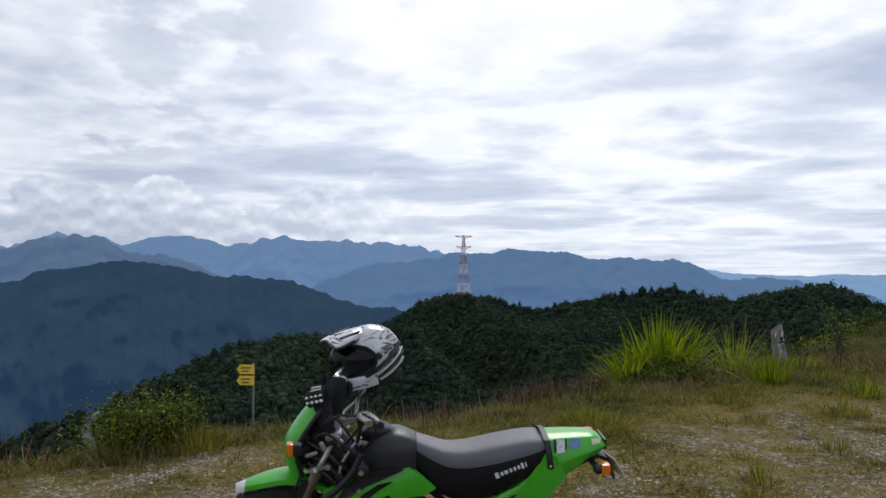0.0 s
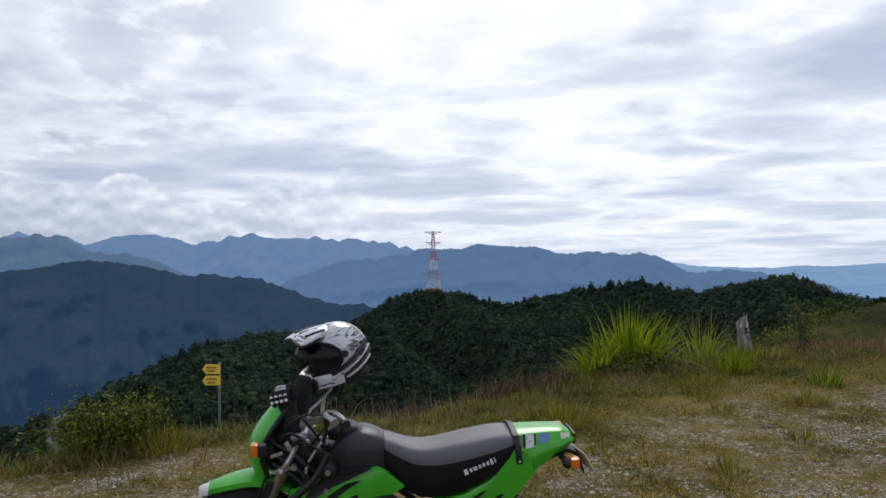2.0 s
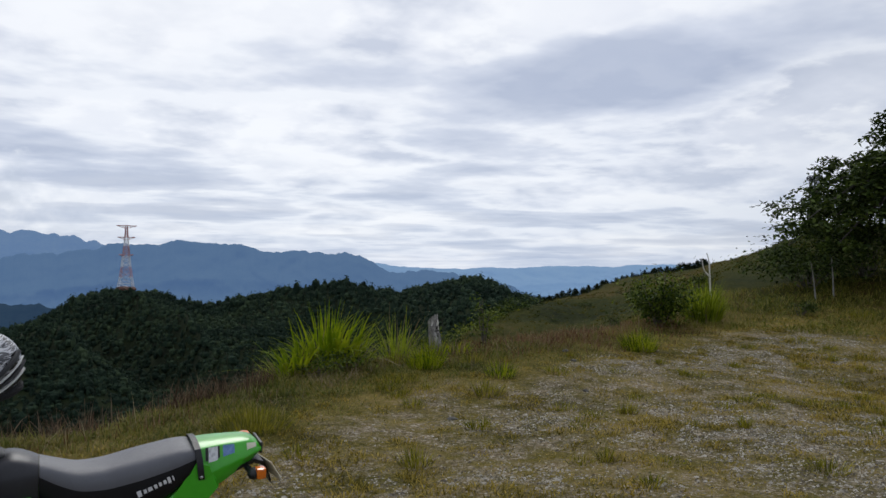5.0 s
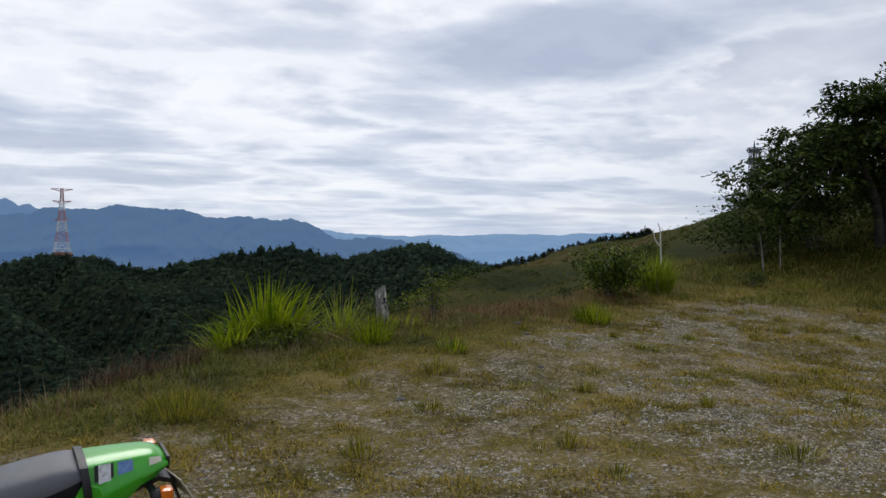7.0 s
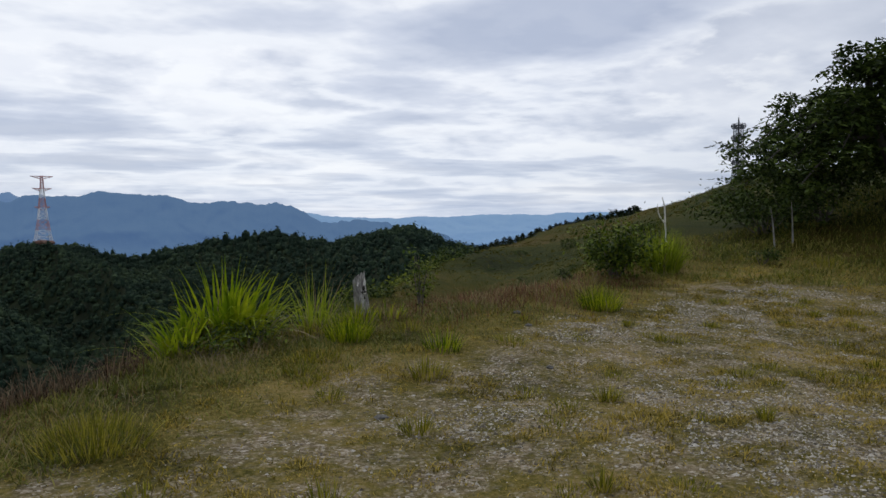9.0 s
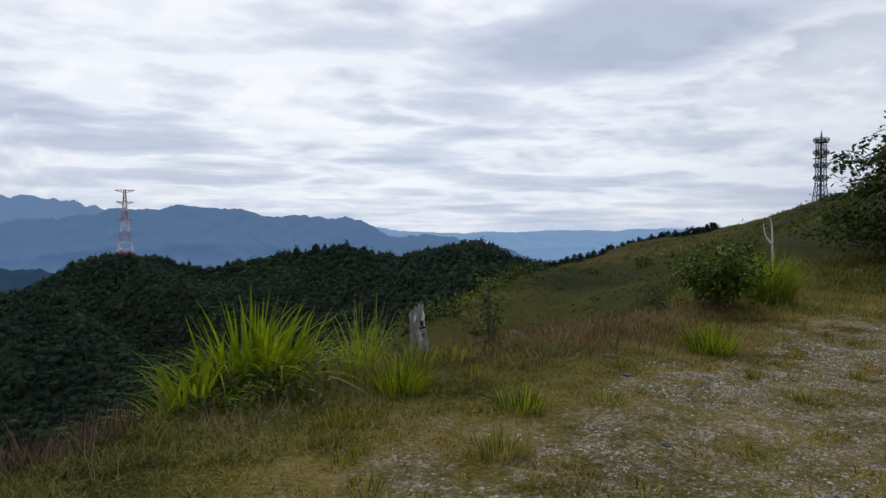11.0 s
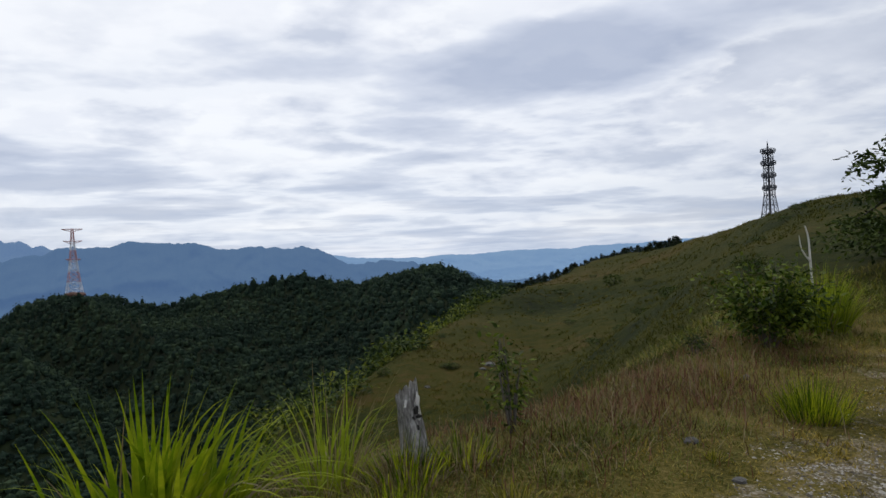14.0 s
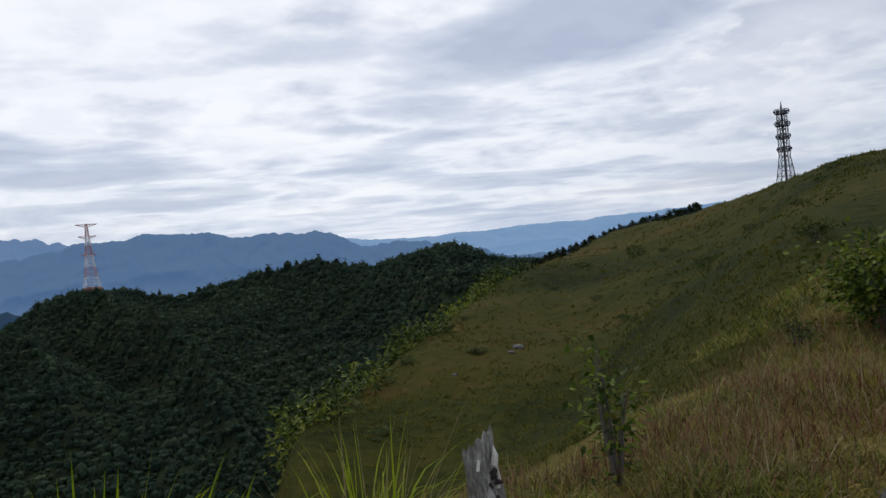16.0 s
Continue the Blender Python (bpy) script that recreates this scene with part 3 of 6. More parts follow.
def blade_arrays(rng, base, length, width, lean, droop, segs=4, azim=None):
    """Grass blades as tapering folded strips. base: n x 3; lean: outward part of the rise; droop: how far the tip bends down."""
    n = len(base)
    azim = rng.uniform(0, 2 * np.pi, n) if azim is None else azim
    out = np.stack([np.cos(azim), np.sin(azim), np.zeros(n)], 1)
    turn = azim + np.pi / 2 + rng.uniform(-0.7, 0.7, n)
    side = np.stack([np.cos(turn), np.sin(turn), np.zeros(n)], 1)
    rows = []
    for k in range(segs + 1):
        u = k / segs
        p = base + out * (length * (lean * u + 0.55 * droop * u ** 2.2))[:, None]
        p[:, 2] += length * (u * np.sqrt(np.maximum(0.05, 1 - np.minimum(lean, 0.95) ** 2)) - 0.62 * droop * u ** 2.6)
        w = width * (1 - u ** 1.6) * (0.75 + 0.5 * min(1.0, u * 4)) * 0.5
        if k < segs:
            rows.append(p - side * w[:, None])
            rows.append(p + side * w[:, None])
        else:
            rows.append(p)
    per = 2 * segs + 1
    v = np.stack(rows, 1).reshape(-1, 3)
    f3, f4 = [], []
    off = np.arange(n)[:, None] * per
    for k in range(segs - 1):
        f4.append(off + np.array([[2 * k, 2 * k + 1, 2 * k + 3, 2 * k + 2]]))
    f3.append(off + np.array([[2 * segs - 2, 2 * segs - 1, 2 * segs]]))
    faces = (np.concatenate(f4).tolist() if f4 else []) + np.concatenate(f3).tolist()
    return v, faces


def on_ground(x, y, sink=0.01):
    return np.stack([x, y, height(x, y) - sink], 1)


def stuff(name, v, f, mat, label, category):
    return tagged(new(name, mesh_of(name, v, f, mat)), label, category, kind="stuff")


def child(name, me, parent, label=""):
    ob = new(name, me)
    ob.parent = parent
    if label:
        ob["label"] = label
    return ob


def thing(name, x, y, label, category, group="", z=None, spin=0.0):
    ob = new(name)
    ob.empty_display_size = 0.1
    ob.matrix_world = pose(x, y, ground_z(x, y) if z is None else z, 0, 0, spin)
    return tagged(ob, label, category, group)


def grass_clump(seed, x, y, radius, tall, count, width, label, category="grass tuft", group="", dry=0.15, spread=0.45, droop=0.55, name="grass_tuft", segs=5, mat=None, stalks=0, single=0, arching=0):
    """One tuft: green blades, a few dry ones and, where it has them, seed stalks."""
    rng = np.random.default_rng(seed)
    top = thing(name, x, y, label, category, group)

    def put(n, kind, material_, lo, hi, wide, bend):
        a = rng.uniform(0, 2 * np.pi, n)
        q = radius * np.sqrt(rng.uniform(0, 1, n))
        bx, by = q * np.cos(a), q * np.sin(a)
        dz = height(x + bx, y + by) - top.location.z
        base = np.stack([bx, by, dz - 0.02], 1)
        fan = np.clip(q / radius, 0.05, 1)
        ln = tall * rng.uniform(lo, hi, n) * (1.05 - 0.25 * fan)
        v, f = blade_arrays(rng, base, ln, wide * rng.uniform(0.6, 1.2, n), spread * fan * rng.uniform(0.4, 1.2, n), bend * rng.uniform(0.15, 1.1, n) * (0.35 + fan * 0.75), segs,
                            a + rng.normal(0, 0.5, n))
        if not single:
            child(kind, mesh_of(kind, v, f, material_), top)["kind"] = "stuff"
            return
        # each blade of a big clump is a piece of its own
        per, fa = 2 * segs + 1, np.array([q for q in f if len(q) == 4 and max(q) < 2 * segs + 1]).tolist() + [[2 * segs - 2, 2 * segs - 1, 2 * segs]]
        for b in range(n):
            if b < single:
                child(kind, mesh_of(kind, v[b * per:(b + 1) * per], fa, material_), top)
        if n > single:
            rest = v[single * per:]
            f2 = [[i - single * per for i in q] for q in f if min(q) >= single * per]
            child("foliage", mesh_of("foliage", rest, f2, material_), top)["kind"] = "stuff"
    put(count, "blade" if single else "foliage", mat or M_BLADE, 0.55, 1.15, width, droop)
    if dry:
        put(max(6, int(count * dry)), "dry_blade" if single else "dry_foliage", M_BLADE_DRY, 0.3, 0.9, width * 0.8, droop * 1.4)
    if arching:
        spread = 0.62
        put(arching, "arching_blade", mat or M_BLADE, 0.8, 1.2, width * 0.95, 1.05)
    if stalks:
        put(stalks, "seed_stalk", M_BLADE_DRY, 0.8, 1.2, 0.009, droop * 0.5)
    return top


def leaf_arrays(rng, centres, size, tilt=0.7, outward=None):
    """Oval leaves, each two folded quads that meet in a midrib."""
    n = len(centres)
    a = rng.uniform(0, 2 * np.pi, n)
    if outward is not None:
        a = np.arctan2(outward[:, 1], outward[:, 0]) + rng.normal(0, 0.6, n)
    el = rng.normal(-0.1, tilt, n)
    d = np.stack([np.cos(a) * np.cos(el), np.sin(a) * np.cos(el), np.sin(el)], 1)
    s = np.cross(d, np.array([0, 0, 1.0]) + rng.normal(0, 0.35, (n, 3)))
    s /= np.linalg.norm(s, axis=1)[:, None] + 1e-9
    up = np.cross(s, d)
    L = (size * rng.uniform(0.6, 1.25, n))[:, None]
    p0 = centres
    p3 = centres + d * L
    m = centres + d * L * 0.5 - up * L * 0.06
    l, r = centres + d * L * 0.48 + s * L * 0.27 + up * L * 0.05, centres + d * L * 0.48 - s * L * 0.27 + up * L * 0.05
    v = np.stack([p0, l, p3, r, m], 1).reshape(-1, 3)
    off = np.arange(n)[:, None] * 5
    f = np.concatenate([off + np.array([[0, 4, 1]]), off + np.array([[4, 2, 1]]), off + np.array([[0, 3, 4]]), off + np.array([[4, 3, 2]])])
    return v, f.tolist()


def tube_bm(points, radii, sides=8, bm=None, cap=True):
    """A round bar along a line of points."""
    bm = bm or bmesh.new()
    pts = [Vector(p) for p in points]
    radii = [radii] * len(pts) if isinstance(radii, (int, float)) else radii
    rings, ref = [], None
    for i, p in enumerate(pts):
        d = (pts[min(i + 1, len(pts) - 1)] - pts[max(i - 1, 0)]).normalized()
        if ref is None:
            ref = d.orthogonal().normalized()
        ref = (ref - d * ref.dot(d)).normalized()
        b = d.cross(ref)
        rings.append([bm.verts.new(p + (ref * math.cos(2 * math.pi * k / sides) + b * math.sin(2 * math.pi * k / sides)) * radii[i]) for k in range(sides)])
    for r0, r1 in zip(rings, rings[1:]):
        for k in range(sides):
            bm.faces.new((r0[k], r0[(k + 1) % sides], r1[(k + 1) % sides], r1[k]))
    if cap:
        bm.faces.new(rings[0][::-1])
        bm.faces.new(rings[-1])
    return bm


def curve_points(ctrl, n=10):
    """A smooth line through the control points."""
    c = [Vector(p) for p in ctrl]
    c = [c[0] * 2 - c[1]] + c + [c[-1] * 2 - c[-2]]
    out = []
    for i in range(1, len(c) - 2):
        for k in range(n):
            t = k / n
            a, b, d, e = c[i - 1], c[i], c[i + 1], c[i + 2]
            out.append(0.5 * ((2 * b) + (d - a) * t + (2 * a - 5 * b + 4 * d - e) * t * t + (3 * b - a - 3 * d + e) * t ** 3))
    out.append(c[-2])
    return out


def part(name, bm, mat, parent, label="", flat=False):
    bmesh.ops.recalc_face_normals(bm, faces=bm.faces[:])
    me = bpy.data.meshes.new(name)
    bm.to_mesh(me)
    bm.free()
    me.materials.append(mat)
    if not flat:
        me.polygons.foreach_set("use_smooth", [True] * len(me.polygons))
        me.set_sharp_from_angle(angle=radians(42))
    return child(name, me, parent, label)


# ---------------------------------------------------------------- tufts that stand by themselves
grass_clump(1, 3.37, 11.80, 0.60, 1.18, 260, 0.042, "large arching clump of fresh green pampas grass", "pampas grass", name="pampas_grass", dry=0.14, spread=0.56, droop=1.05, segs=8, stalks=6, arching=90, single=290)
grass_clump(2, 2.74, 11.05, 0.30, 0.66, 130, 0.034, "low side shoots of green pampas grass on the brow", "pampas grass", name="pampas_grass", dry=0.2, spread=0.85, droop=1.0, segs=7, single=150)
grass_clump(3, 4.72, 12.30, 0.30, 1.14, 110, 0.014, "upright reed clump with pale seed heads beside the stump", "reed clump", name="reed_clump", dry=0.5, spread=0.5, droop=1.25, segs=6, stalks=18, single=170, mat=M_BLADE_LIGHT)
grass_clump(4, 4.58, 10.75, 0.24, 0.44, 560, 0.006, "rounded tuft of fine green grass below the stump", dry=0.12, spread=0.5, droop=0.45)
grass_clump(5, 5.30, 9.75, 0.20, 0.34, 130, 0.009, "loose tuft of green grass on the turf", dry=0.3, spread=0.5, droop=0.5)
grass_clump(6, 4.66, 8.95, 0.20, 0.26, 170, 0.008, "small dry-green tuft at the gravel's edge", dry=0.5, spread=0.6, droop=0.5, mat=M_TUFT)
grass_clump(7, 2.65, 6.42, 0.13, 0.24, 90, 0.008, "small tuft of grass growing out of gravel", dry=0.4, spread=0.7, droop=0.4, mat=M_TUFT)
grass_clump(8, 1.63, 8.15, 0.38, 0.27, 720, 0.006, "broad soft tuft of green grass near the brow", dry=0.2, spread=0.6, droop=0.5, mat=M_TUFT)
grass_clump(9, 8.93, 11.30, 0.30, 0.48, 640, 0.006, "dome of fine bright green grass beside gravel", dry=0.08, spread=0.55, droop=0.45)
grass_clump(10, 13.35, 14.35, 0.36, 1.18, 900, 0.015, "tall tuft of bright green grass beside the shrub", "pampas grass", name="pampas_grass", dry=0.12, spread=0.42, droop=0.6, segs=6, single=200, mat=M_BLADE_LIGHT)
grass_clump(14, 5.12, 11.72, 0.26, 0.46, 150, 0.010, "dry bleached grass round the foot of the stump", dry=1.6, spread=0.5, droop=0.7, stalks=14)
grass_clump(15, 5.62, 11.80, 0.22, 0.36, 110, 0.010, "dry bleached grass round the foot of the stump", dry=1.4, spread=0.5, droop=0.7, stalks=10)
for k, (gx, gy, gr, gh, gn) in enumerate(((8.2, 7.15, 0.32, 0.10, 220), (12.9, 11.2, 0.3, 0.14, 160), (6.95, 7.28, 0.12, 0.12, 80), (8.15, 9.45, 0.16, 0.12, 90), (7.3, 5.55, 0.34, 0.10, 240), (8.65, 6.6, 0.22, 0.12, 140),
                                            (3.95, 5.9, 0.14, 0.10, 90), (12.4, 9.5, 0.26, 0.14, 140), (8.35, 9.2, 0.18, 0.12, 110), (7.1, 9.6, 0.16, 0.10, 90), (6.3, 8.1, 0.18, 0.10, 110), (5.4, 10.8, 0.2, 0.2, 120),
                                            (4.3, 11.35, 0.2, 0.3, 120), (5.8, 6.6, 0.15, 0.08, 90), (10.4, 8.4, 0.2, 0.12, 110), (9.3, 12.6, 0.22, 0.22, 140), (1.8, 7.0, 0.16, 0.14, 90), (4.9, 7.3, 0.14, 0.08, 80), (14.6, 12.2, 0.3, 0.2, 140), (16.2, 12.4, 0.35, 0.35, 160))):
    grass_clump(40 + k, gx, gy, gr, gh, gn, 0.008, "low yellow-green grass tuft on the gravel", group="tufts on the lot", dry=0.3, spread=0.8, droop=0.4, segs=3, mat=M_TUFT)


def lot_tufts():
    """More low tufts, scattered thinly over the open gravel."""
    rng = random.Random(77)
    for k in range(74):
        gx, gy = rng.uniform(3.2, 13.5), rng.uniform(3.6, 11.2)
        if gy > np.interp(gx, EDGE_X, EDGE_Y) - 1.6:
            continue
        gr = rng.uniform(0.06, 0.20)
        grass_clump(200 + k, gx, gy, gr, rng.uniform(0.07, 0.19), int(60 + 420 * gr), 0.008, "low yellow-green grass tuft on the gravel", group="tufts on the lot", dry=rng.uniform(0.2, 0.6), spread=0.85, droop=0.4, segs=3, mat=M_TUFT)


lot_tufts()


# ---------------------------------------------------------------- grass carpets
def sward(x, y):
    """Where low grass has spread over the gravel: broad drifts broken into hand-sized clumps."""
    return 0.38 * fbm(x * 0.6, y * 0.6, 3, 41) + 0.85 * fbm(x * 3.6, y * 3.6, 3, 43)


def build_grass():
    rng = np.random.default_rng(21)

    def field(n, x0, x1, y0, y1):
        return rng.uniform(x0, x1, n), rng.uniform(y0, y1, n)

    def brow(x, y):
        return y - np.interp(x, EDGE_X, EDGE_Y)

    # rough turf along the brow
    x, off = field(420000, -5.5, 14, -3.6, 1.4)
    y = np.interp(x, EDGE_X, EDGE_Y) + off
    d = brow(x, y)
    strip = np.interp(x, (-5, -0.6, 0.6, 2, 5, 8, 12), (0.75, 0.9, 2.0, 2.8, 3.0, 2.0, 2.0))
    want = smooth(-1.0, -0.35, d / strip) * (1 - smooth(0.2, 1.3, d)) * (0.35 + 0.65 * smooth(-0.25, 0.45, fbm(x * 0.8, y * 0.8, 3, 31))) * (1 - 0.5 * smooth(5.2, 6.5, x) * smooth(-2.2, -1.2, d))
    k = rng.uniform(0, 1, len(x)) < want
    x, y, d = x[k], y[k], d[k]
    ln = rng.uniform(0.025, 0.085, len(x)) + 0.12 * smooth(0.0, 0.6, fbm(x * 2.2, y * 2.2, 3, 33)) * rng.uniform(0.2, 1, len(x)) + 0.10 * smooth(-1.6, -0.2, d) * rng.uniform(0.0, 1.2, len(x)) ** 2
    v, f = blade_arrays(rng, on_ground(x, y), ln, rng.uniform(0.006, 0.012, len(x)), rng.uniform(0.3, 0.95, len(x)), rng.uniform(0.0, 0.8, len(x)), 2)
    stuff("rough_grass", v, f, M_TURF, "rough green turf along the brow", "grass")
    # dry and rusty seed grass on the brow, thickest by the stump
    x, y = field(200000, -7, 17, 3, 20)
    d = brow(x, y)
    heavy = np.exp(-((d + 0.4) / 1.25) ** 2) * smooth(4.8, 7.0, x) * (1 - smooth(11.5, 13.5, x))
    want = (smooth(-1.6, -0.3, d) * (1 - smooth(0.3, 1.5, d)) * 0.30 + 1.0 * heavy * smooth(-2.8, -1.0, d)) * (0.3 + 0.7 * smooth(-0.3, 0.4, fbm(x * 1.1, y * 1.1, 3, 37)))
    fringe = np.exp(-((d - 0.15) / 0.35) ** 2) * (1 - smooth(3.0, 4.5, x)) * smooth(-0.25, 0.35, fbm(x * 1.7, y * 0.6, 3, 36))
    want = np.maximum(want, 0.9 * fringe)
    k = rng.uniform(0, 1, len(x)) < want
    x, y = x[k], y[k]
    ln = rng.uniform(0.08, 0.26, len(x)) + (0.14 * heavy[k] + 0.34 * fringe[k]) * rng.uniform(0, 1, len(x))
    v, f = blade_arrays(rng, on_ground(x, y), ln, rng.uniform(0.004, 0.008, len(x)), rng.uniform(0.0, 0.65, len(x)), rng.uniform(0.0, 0.8, len(x)), 3)
    stand = (rng.uniform(-1.6, 3.6, 14000), rng.uniform(-0.25, 0.8, 14000))
    ok = rng.uniform(0, 1, 14000) < smooth(-0.35, 0.3, fbm(stand[0] * 1.6, stand[1] * 0.5, 3, 34))
    fx = stand[0][ok]
    fy = np.interp(fx, EDGE_X, EDGE_Y) + stand[1][ok]
    v2, f2 = blade_arrays(rng, on_ground(fx, fy), rng.uniform(0.18, 0.58, len(fx)), rng.uniform(0.004, 0.009, len(fx)), rng.uniform(0.0, 0.5, len(fx)), rng.uniform(0.1, 0.9, len(fx)), 3)
    stuff("seed_grass", v2, f2, M_WEED, "tall brown weeds standing on the edge", "grass")
    half = len(x) // 5
    stuff("seed_grass", v, f, M_RUST, "reddish-brown seed grass on the brow", "grass")
    x, y = x[:half] + rng.normal(0, 0.08, half), y[:half] + rng.normal(0, 0.08, half)
    v, f = blade_arrays(rng, on_ground(x, y), rng.uniform(0.1, 0.42, half), rng.uniform(0.004, 0.009, half), rng.uniform(0.0, 0.6, half), rng.uniform(0.0, 0.8, half), 3)
    stuff("dry_grass", v, f, M_BLADE_DRY, "straw-coloured dry grass on the brow", "grass")
    # wispy straw and green stems standing over the turf along the brow
    x, off = field(30000, -4.5, 10, -2.8, 0.4)
    y = np.interp(x, EDGE_X, EDGE_Y) + off
    k = rng.uniform(0, 1, len(x)) < smooth(-2.8, -0.8, off) * (0.15 + 0.85 * smooth(-0.2, 0.5, fbm(x * 1.3, y * 1.3, 3, 39))) * (1 - 0.6 * smooth(5.0, 6.0, x)) * smooth(-2.4, -0.6, off / np.interp(x, (-5, 0, 2), (0.45, 0.6, 1.0)))
    x, y = x[k], y[k]
    v, f = blade_arrays(rng, on_ground(x, y), rng.uniform(0.08, 0.30, len(x)), rng.uniform(0.003, 0.007, len(x)), rng.uniform(0.0, 0.7, len(x)), rng.uniform(0.2, 1.0, len(x)), 3)
    stuff("wispy_grass", v, f, M_BLADE_DRY, "straw-coloured wispy stems over the turf", "grass")
    # low sward in patches on the gravel
    x, y = field(470000, -4, 17, 2.0, 14.5)
    d = brow(x, y)
    clump = sward(x, y)
    want = (0.12 + 0.88 * smooth(-0.22, 0.18, clump)) * (1 - smooth(-2.0, -0.5, d)) * (1 - 0.85 * smooth(0.5, -0.5, x) * smooth(8.0, 6.0, y)) * 0.85
    k = rng.uniform(0, 1, len(x)) < want
    x, y, clump = x[k], y[k], clump[k]
    v, f = blade_arrays(rng, on_ground(x, y), rng.uniform(0.015, 0.05, len(x)) + 0.09 * smooth(0.22, 0.8, clump) * rng.uniform(0.2, 1, len(x)), rng.uniform(0.006, 0.014, len(x)), rng.uniform(0.3, 0.95, len(x)), rng.uniform(0.0, 0.6, len(x)), 2)
    stuff("low_sward", v, f, M_MOSS, "low yellow-green sward creeping over gravel", "grass")
    # taller grass on the bank under the tree
    x, y = field(52000, 11.5, 26, 8.5, 17.5)
    k = (x - np.interp(y, (2, 9, 12, 15), (22, 18, 15.0, 12.5)) > -1.5) & (rng.uniform(0, 1, len(x)) < 0.25 + 0.75 * smooth(-0.2, 0.4, fbm(x * 0.9, y * 0.9, 3, 47)))
    x, y = x[k], y[k]
    v, f = blade_arrays(rng, on_ground(x, y), rng.uniform(0.06, 0.26, len(x)), rng.uniform(0.010, 0.022, len(x)), rng.uniform(0.2, 0.9, len(x)), rng.uniform(0.0, 0.8, len(x)), 2)
    stuff("bank_grass", v, f, M_TURF, "rough green grass on the bank below the tree", "grass")
    # hillside grass in tussocks, coarser with distance
    n, per = 30000, 8
    az, r = rng.uniform(-4, 70, n), np.exp(rng.uniform(np.log(9), np.log(140), n))
    a = np.radians(az)
    x, y = VX + r * np.sin(a), VY + r * np.cos(a)
    z, lot, hill, forest = height(x, y, True)
    k = (forest < 0.5) & (brow(x, y) > 1.0) & (rng.uniform(0, 1, n) < 0.25 + 0.75 * smooth(-0.4, 0.4, fbm(x * 0.2, y * 0.2, 4, 51)))
    x, y, r = x[k], y[k], r[k]
    s = np.clip(r / 40, 0.3, 1.7)
    big = rng.uniform(0.6, 1.5, len(x))
    x, y, s, big = (np.repeat(q, per) for q in (x, y, s, big))
    x, y = x + rng.normal(0, 0.07, len(x)) * s * big, y + rng.normal(0, 0.07, len(x)) * s * big
    v, f = blade_arrays(rng, on_ground(x, y), rng.uniform(0.10, 0.24, len(x)) * s ** 0.5 * big, rng.uniform(0.02, 0.05, len(x)) * s, rng.uniform(0.2, 0.95, len(x)), rng.uniform(0.1, 0.9, len(x)), 2)
    stuff("hill_grass", v, f, M_HILL, "dull olive grass on the hillside", "grass")


build_grass()


def build_gravel():
    """Loose chippings on the lot, flat sided."""
    rng = np.random.default_rng(61)
    temps = []
    for k in range(6):
        bm = bmesh.new()
        bmesh.ops.create_cone(bm, cap_ends=False, segments=4, radius1=1.0, radius2=0.0, depth=1.0, matrix=Matrix.Translation((0, 0, 0.5)))
        v = np.array([q.co[:] for q in bm.verts]) * (1 + rng.normal(0, 0.25, (len(bm.verts), 3)))
        v[:, 2] *= 0.6
        bm.verts.index_update()
        temps.append((v, np.array([[q.index for q in f.verts] for f in bm.faces])))
        bm.free()
    n = 480000
    x, y = rng.uniform(-4, 14, n), rng.uniform(2.2, 11.8, n)
    d = y - np.interp(x, EDGE_X, EDGE_Y)
    k = rng.uniform(0, 1, n) < (1 - 0.92 * smooth(-0.15, 0.2, sward(x, y))) * smooth(np.interp(x, (-1, 1, 4.5, 8), (0.8, 2.0, 2.8, 1.5)), np.interp(x, (-1, 1, 4.5, 8), (1.4, 3.7, 4.6, 2.8)), -d) * (0.10 + 0.90 * smooth(-0.3, 0.5, fbm(x * 0.7, y * 0.7, 4, 45))) * 0.85
    x, y = x[k], y[k]
    s = np.exp(rng.normal(math.log(0.0088), 0.42, len(x)))
    s = np.clip(s, 0.005, 0.030)
    v, f = scatter(temps, np.stack([x, y, height(x, y) - s * 0.1], 1), s, rng.uniform(0, 6.28, len(x)))
    ob = stuff("gravel", v, f.tolist(), M_STONE, "grey crushed stone chippings lying loose", "gravel")
    ob.data.polygons.foreach_set("use_smooth", [False] * len(ob.data.polygons))


build_gravel()


def stone(seed, x, y, s, label):
    rng = random.Random(seed)
    bm = bmesh.new()
    bmesh.ops.create_icosphere(bm, subdivisions=2, radius=s)
    for v in bm.verts:
        n = noise.noise(v.co * (1.7 / s) + Vector((seed, 0, 0)))
        v.co *= 1 + 0.30 * n
        v.co.z *= 0.55
        v.co.x *= 1.25
    me = bpy.data.meshes.new("stone")
    bm.to_mesh(me)
    bm.free()
    me.materials.append(M_ROCK)
    ob = new("stone", me)
    ob.matrix_world = pose(x, y, ground_z(x, y) + s * 0.12, 0, 0, rng.uniform(0, 360))
    return tagged(ob, label, "stone", "stones on the lot")


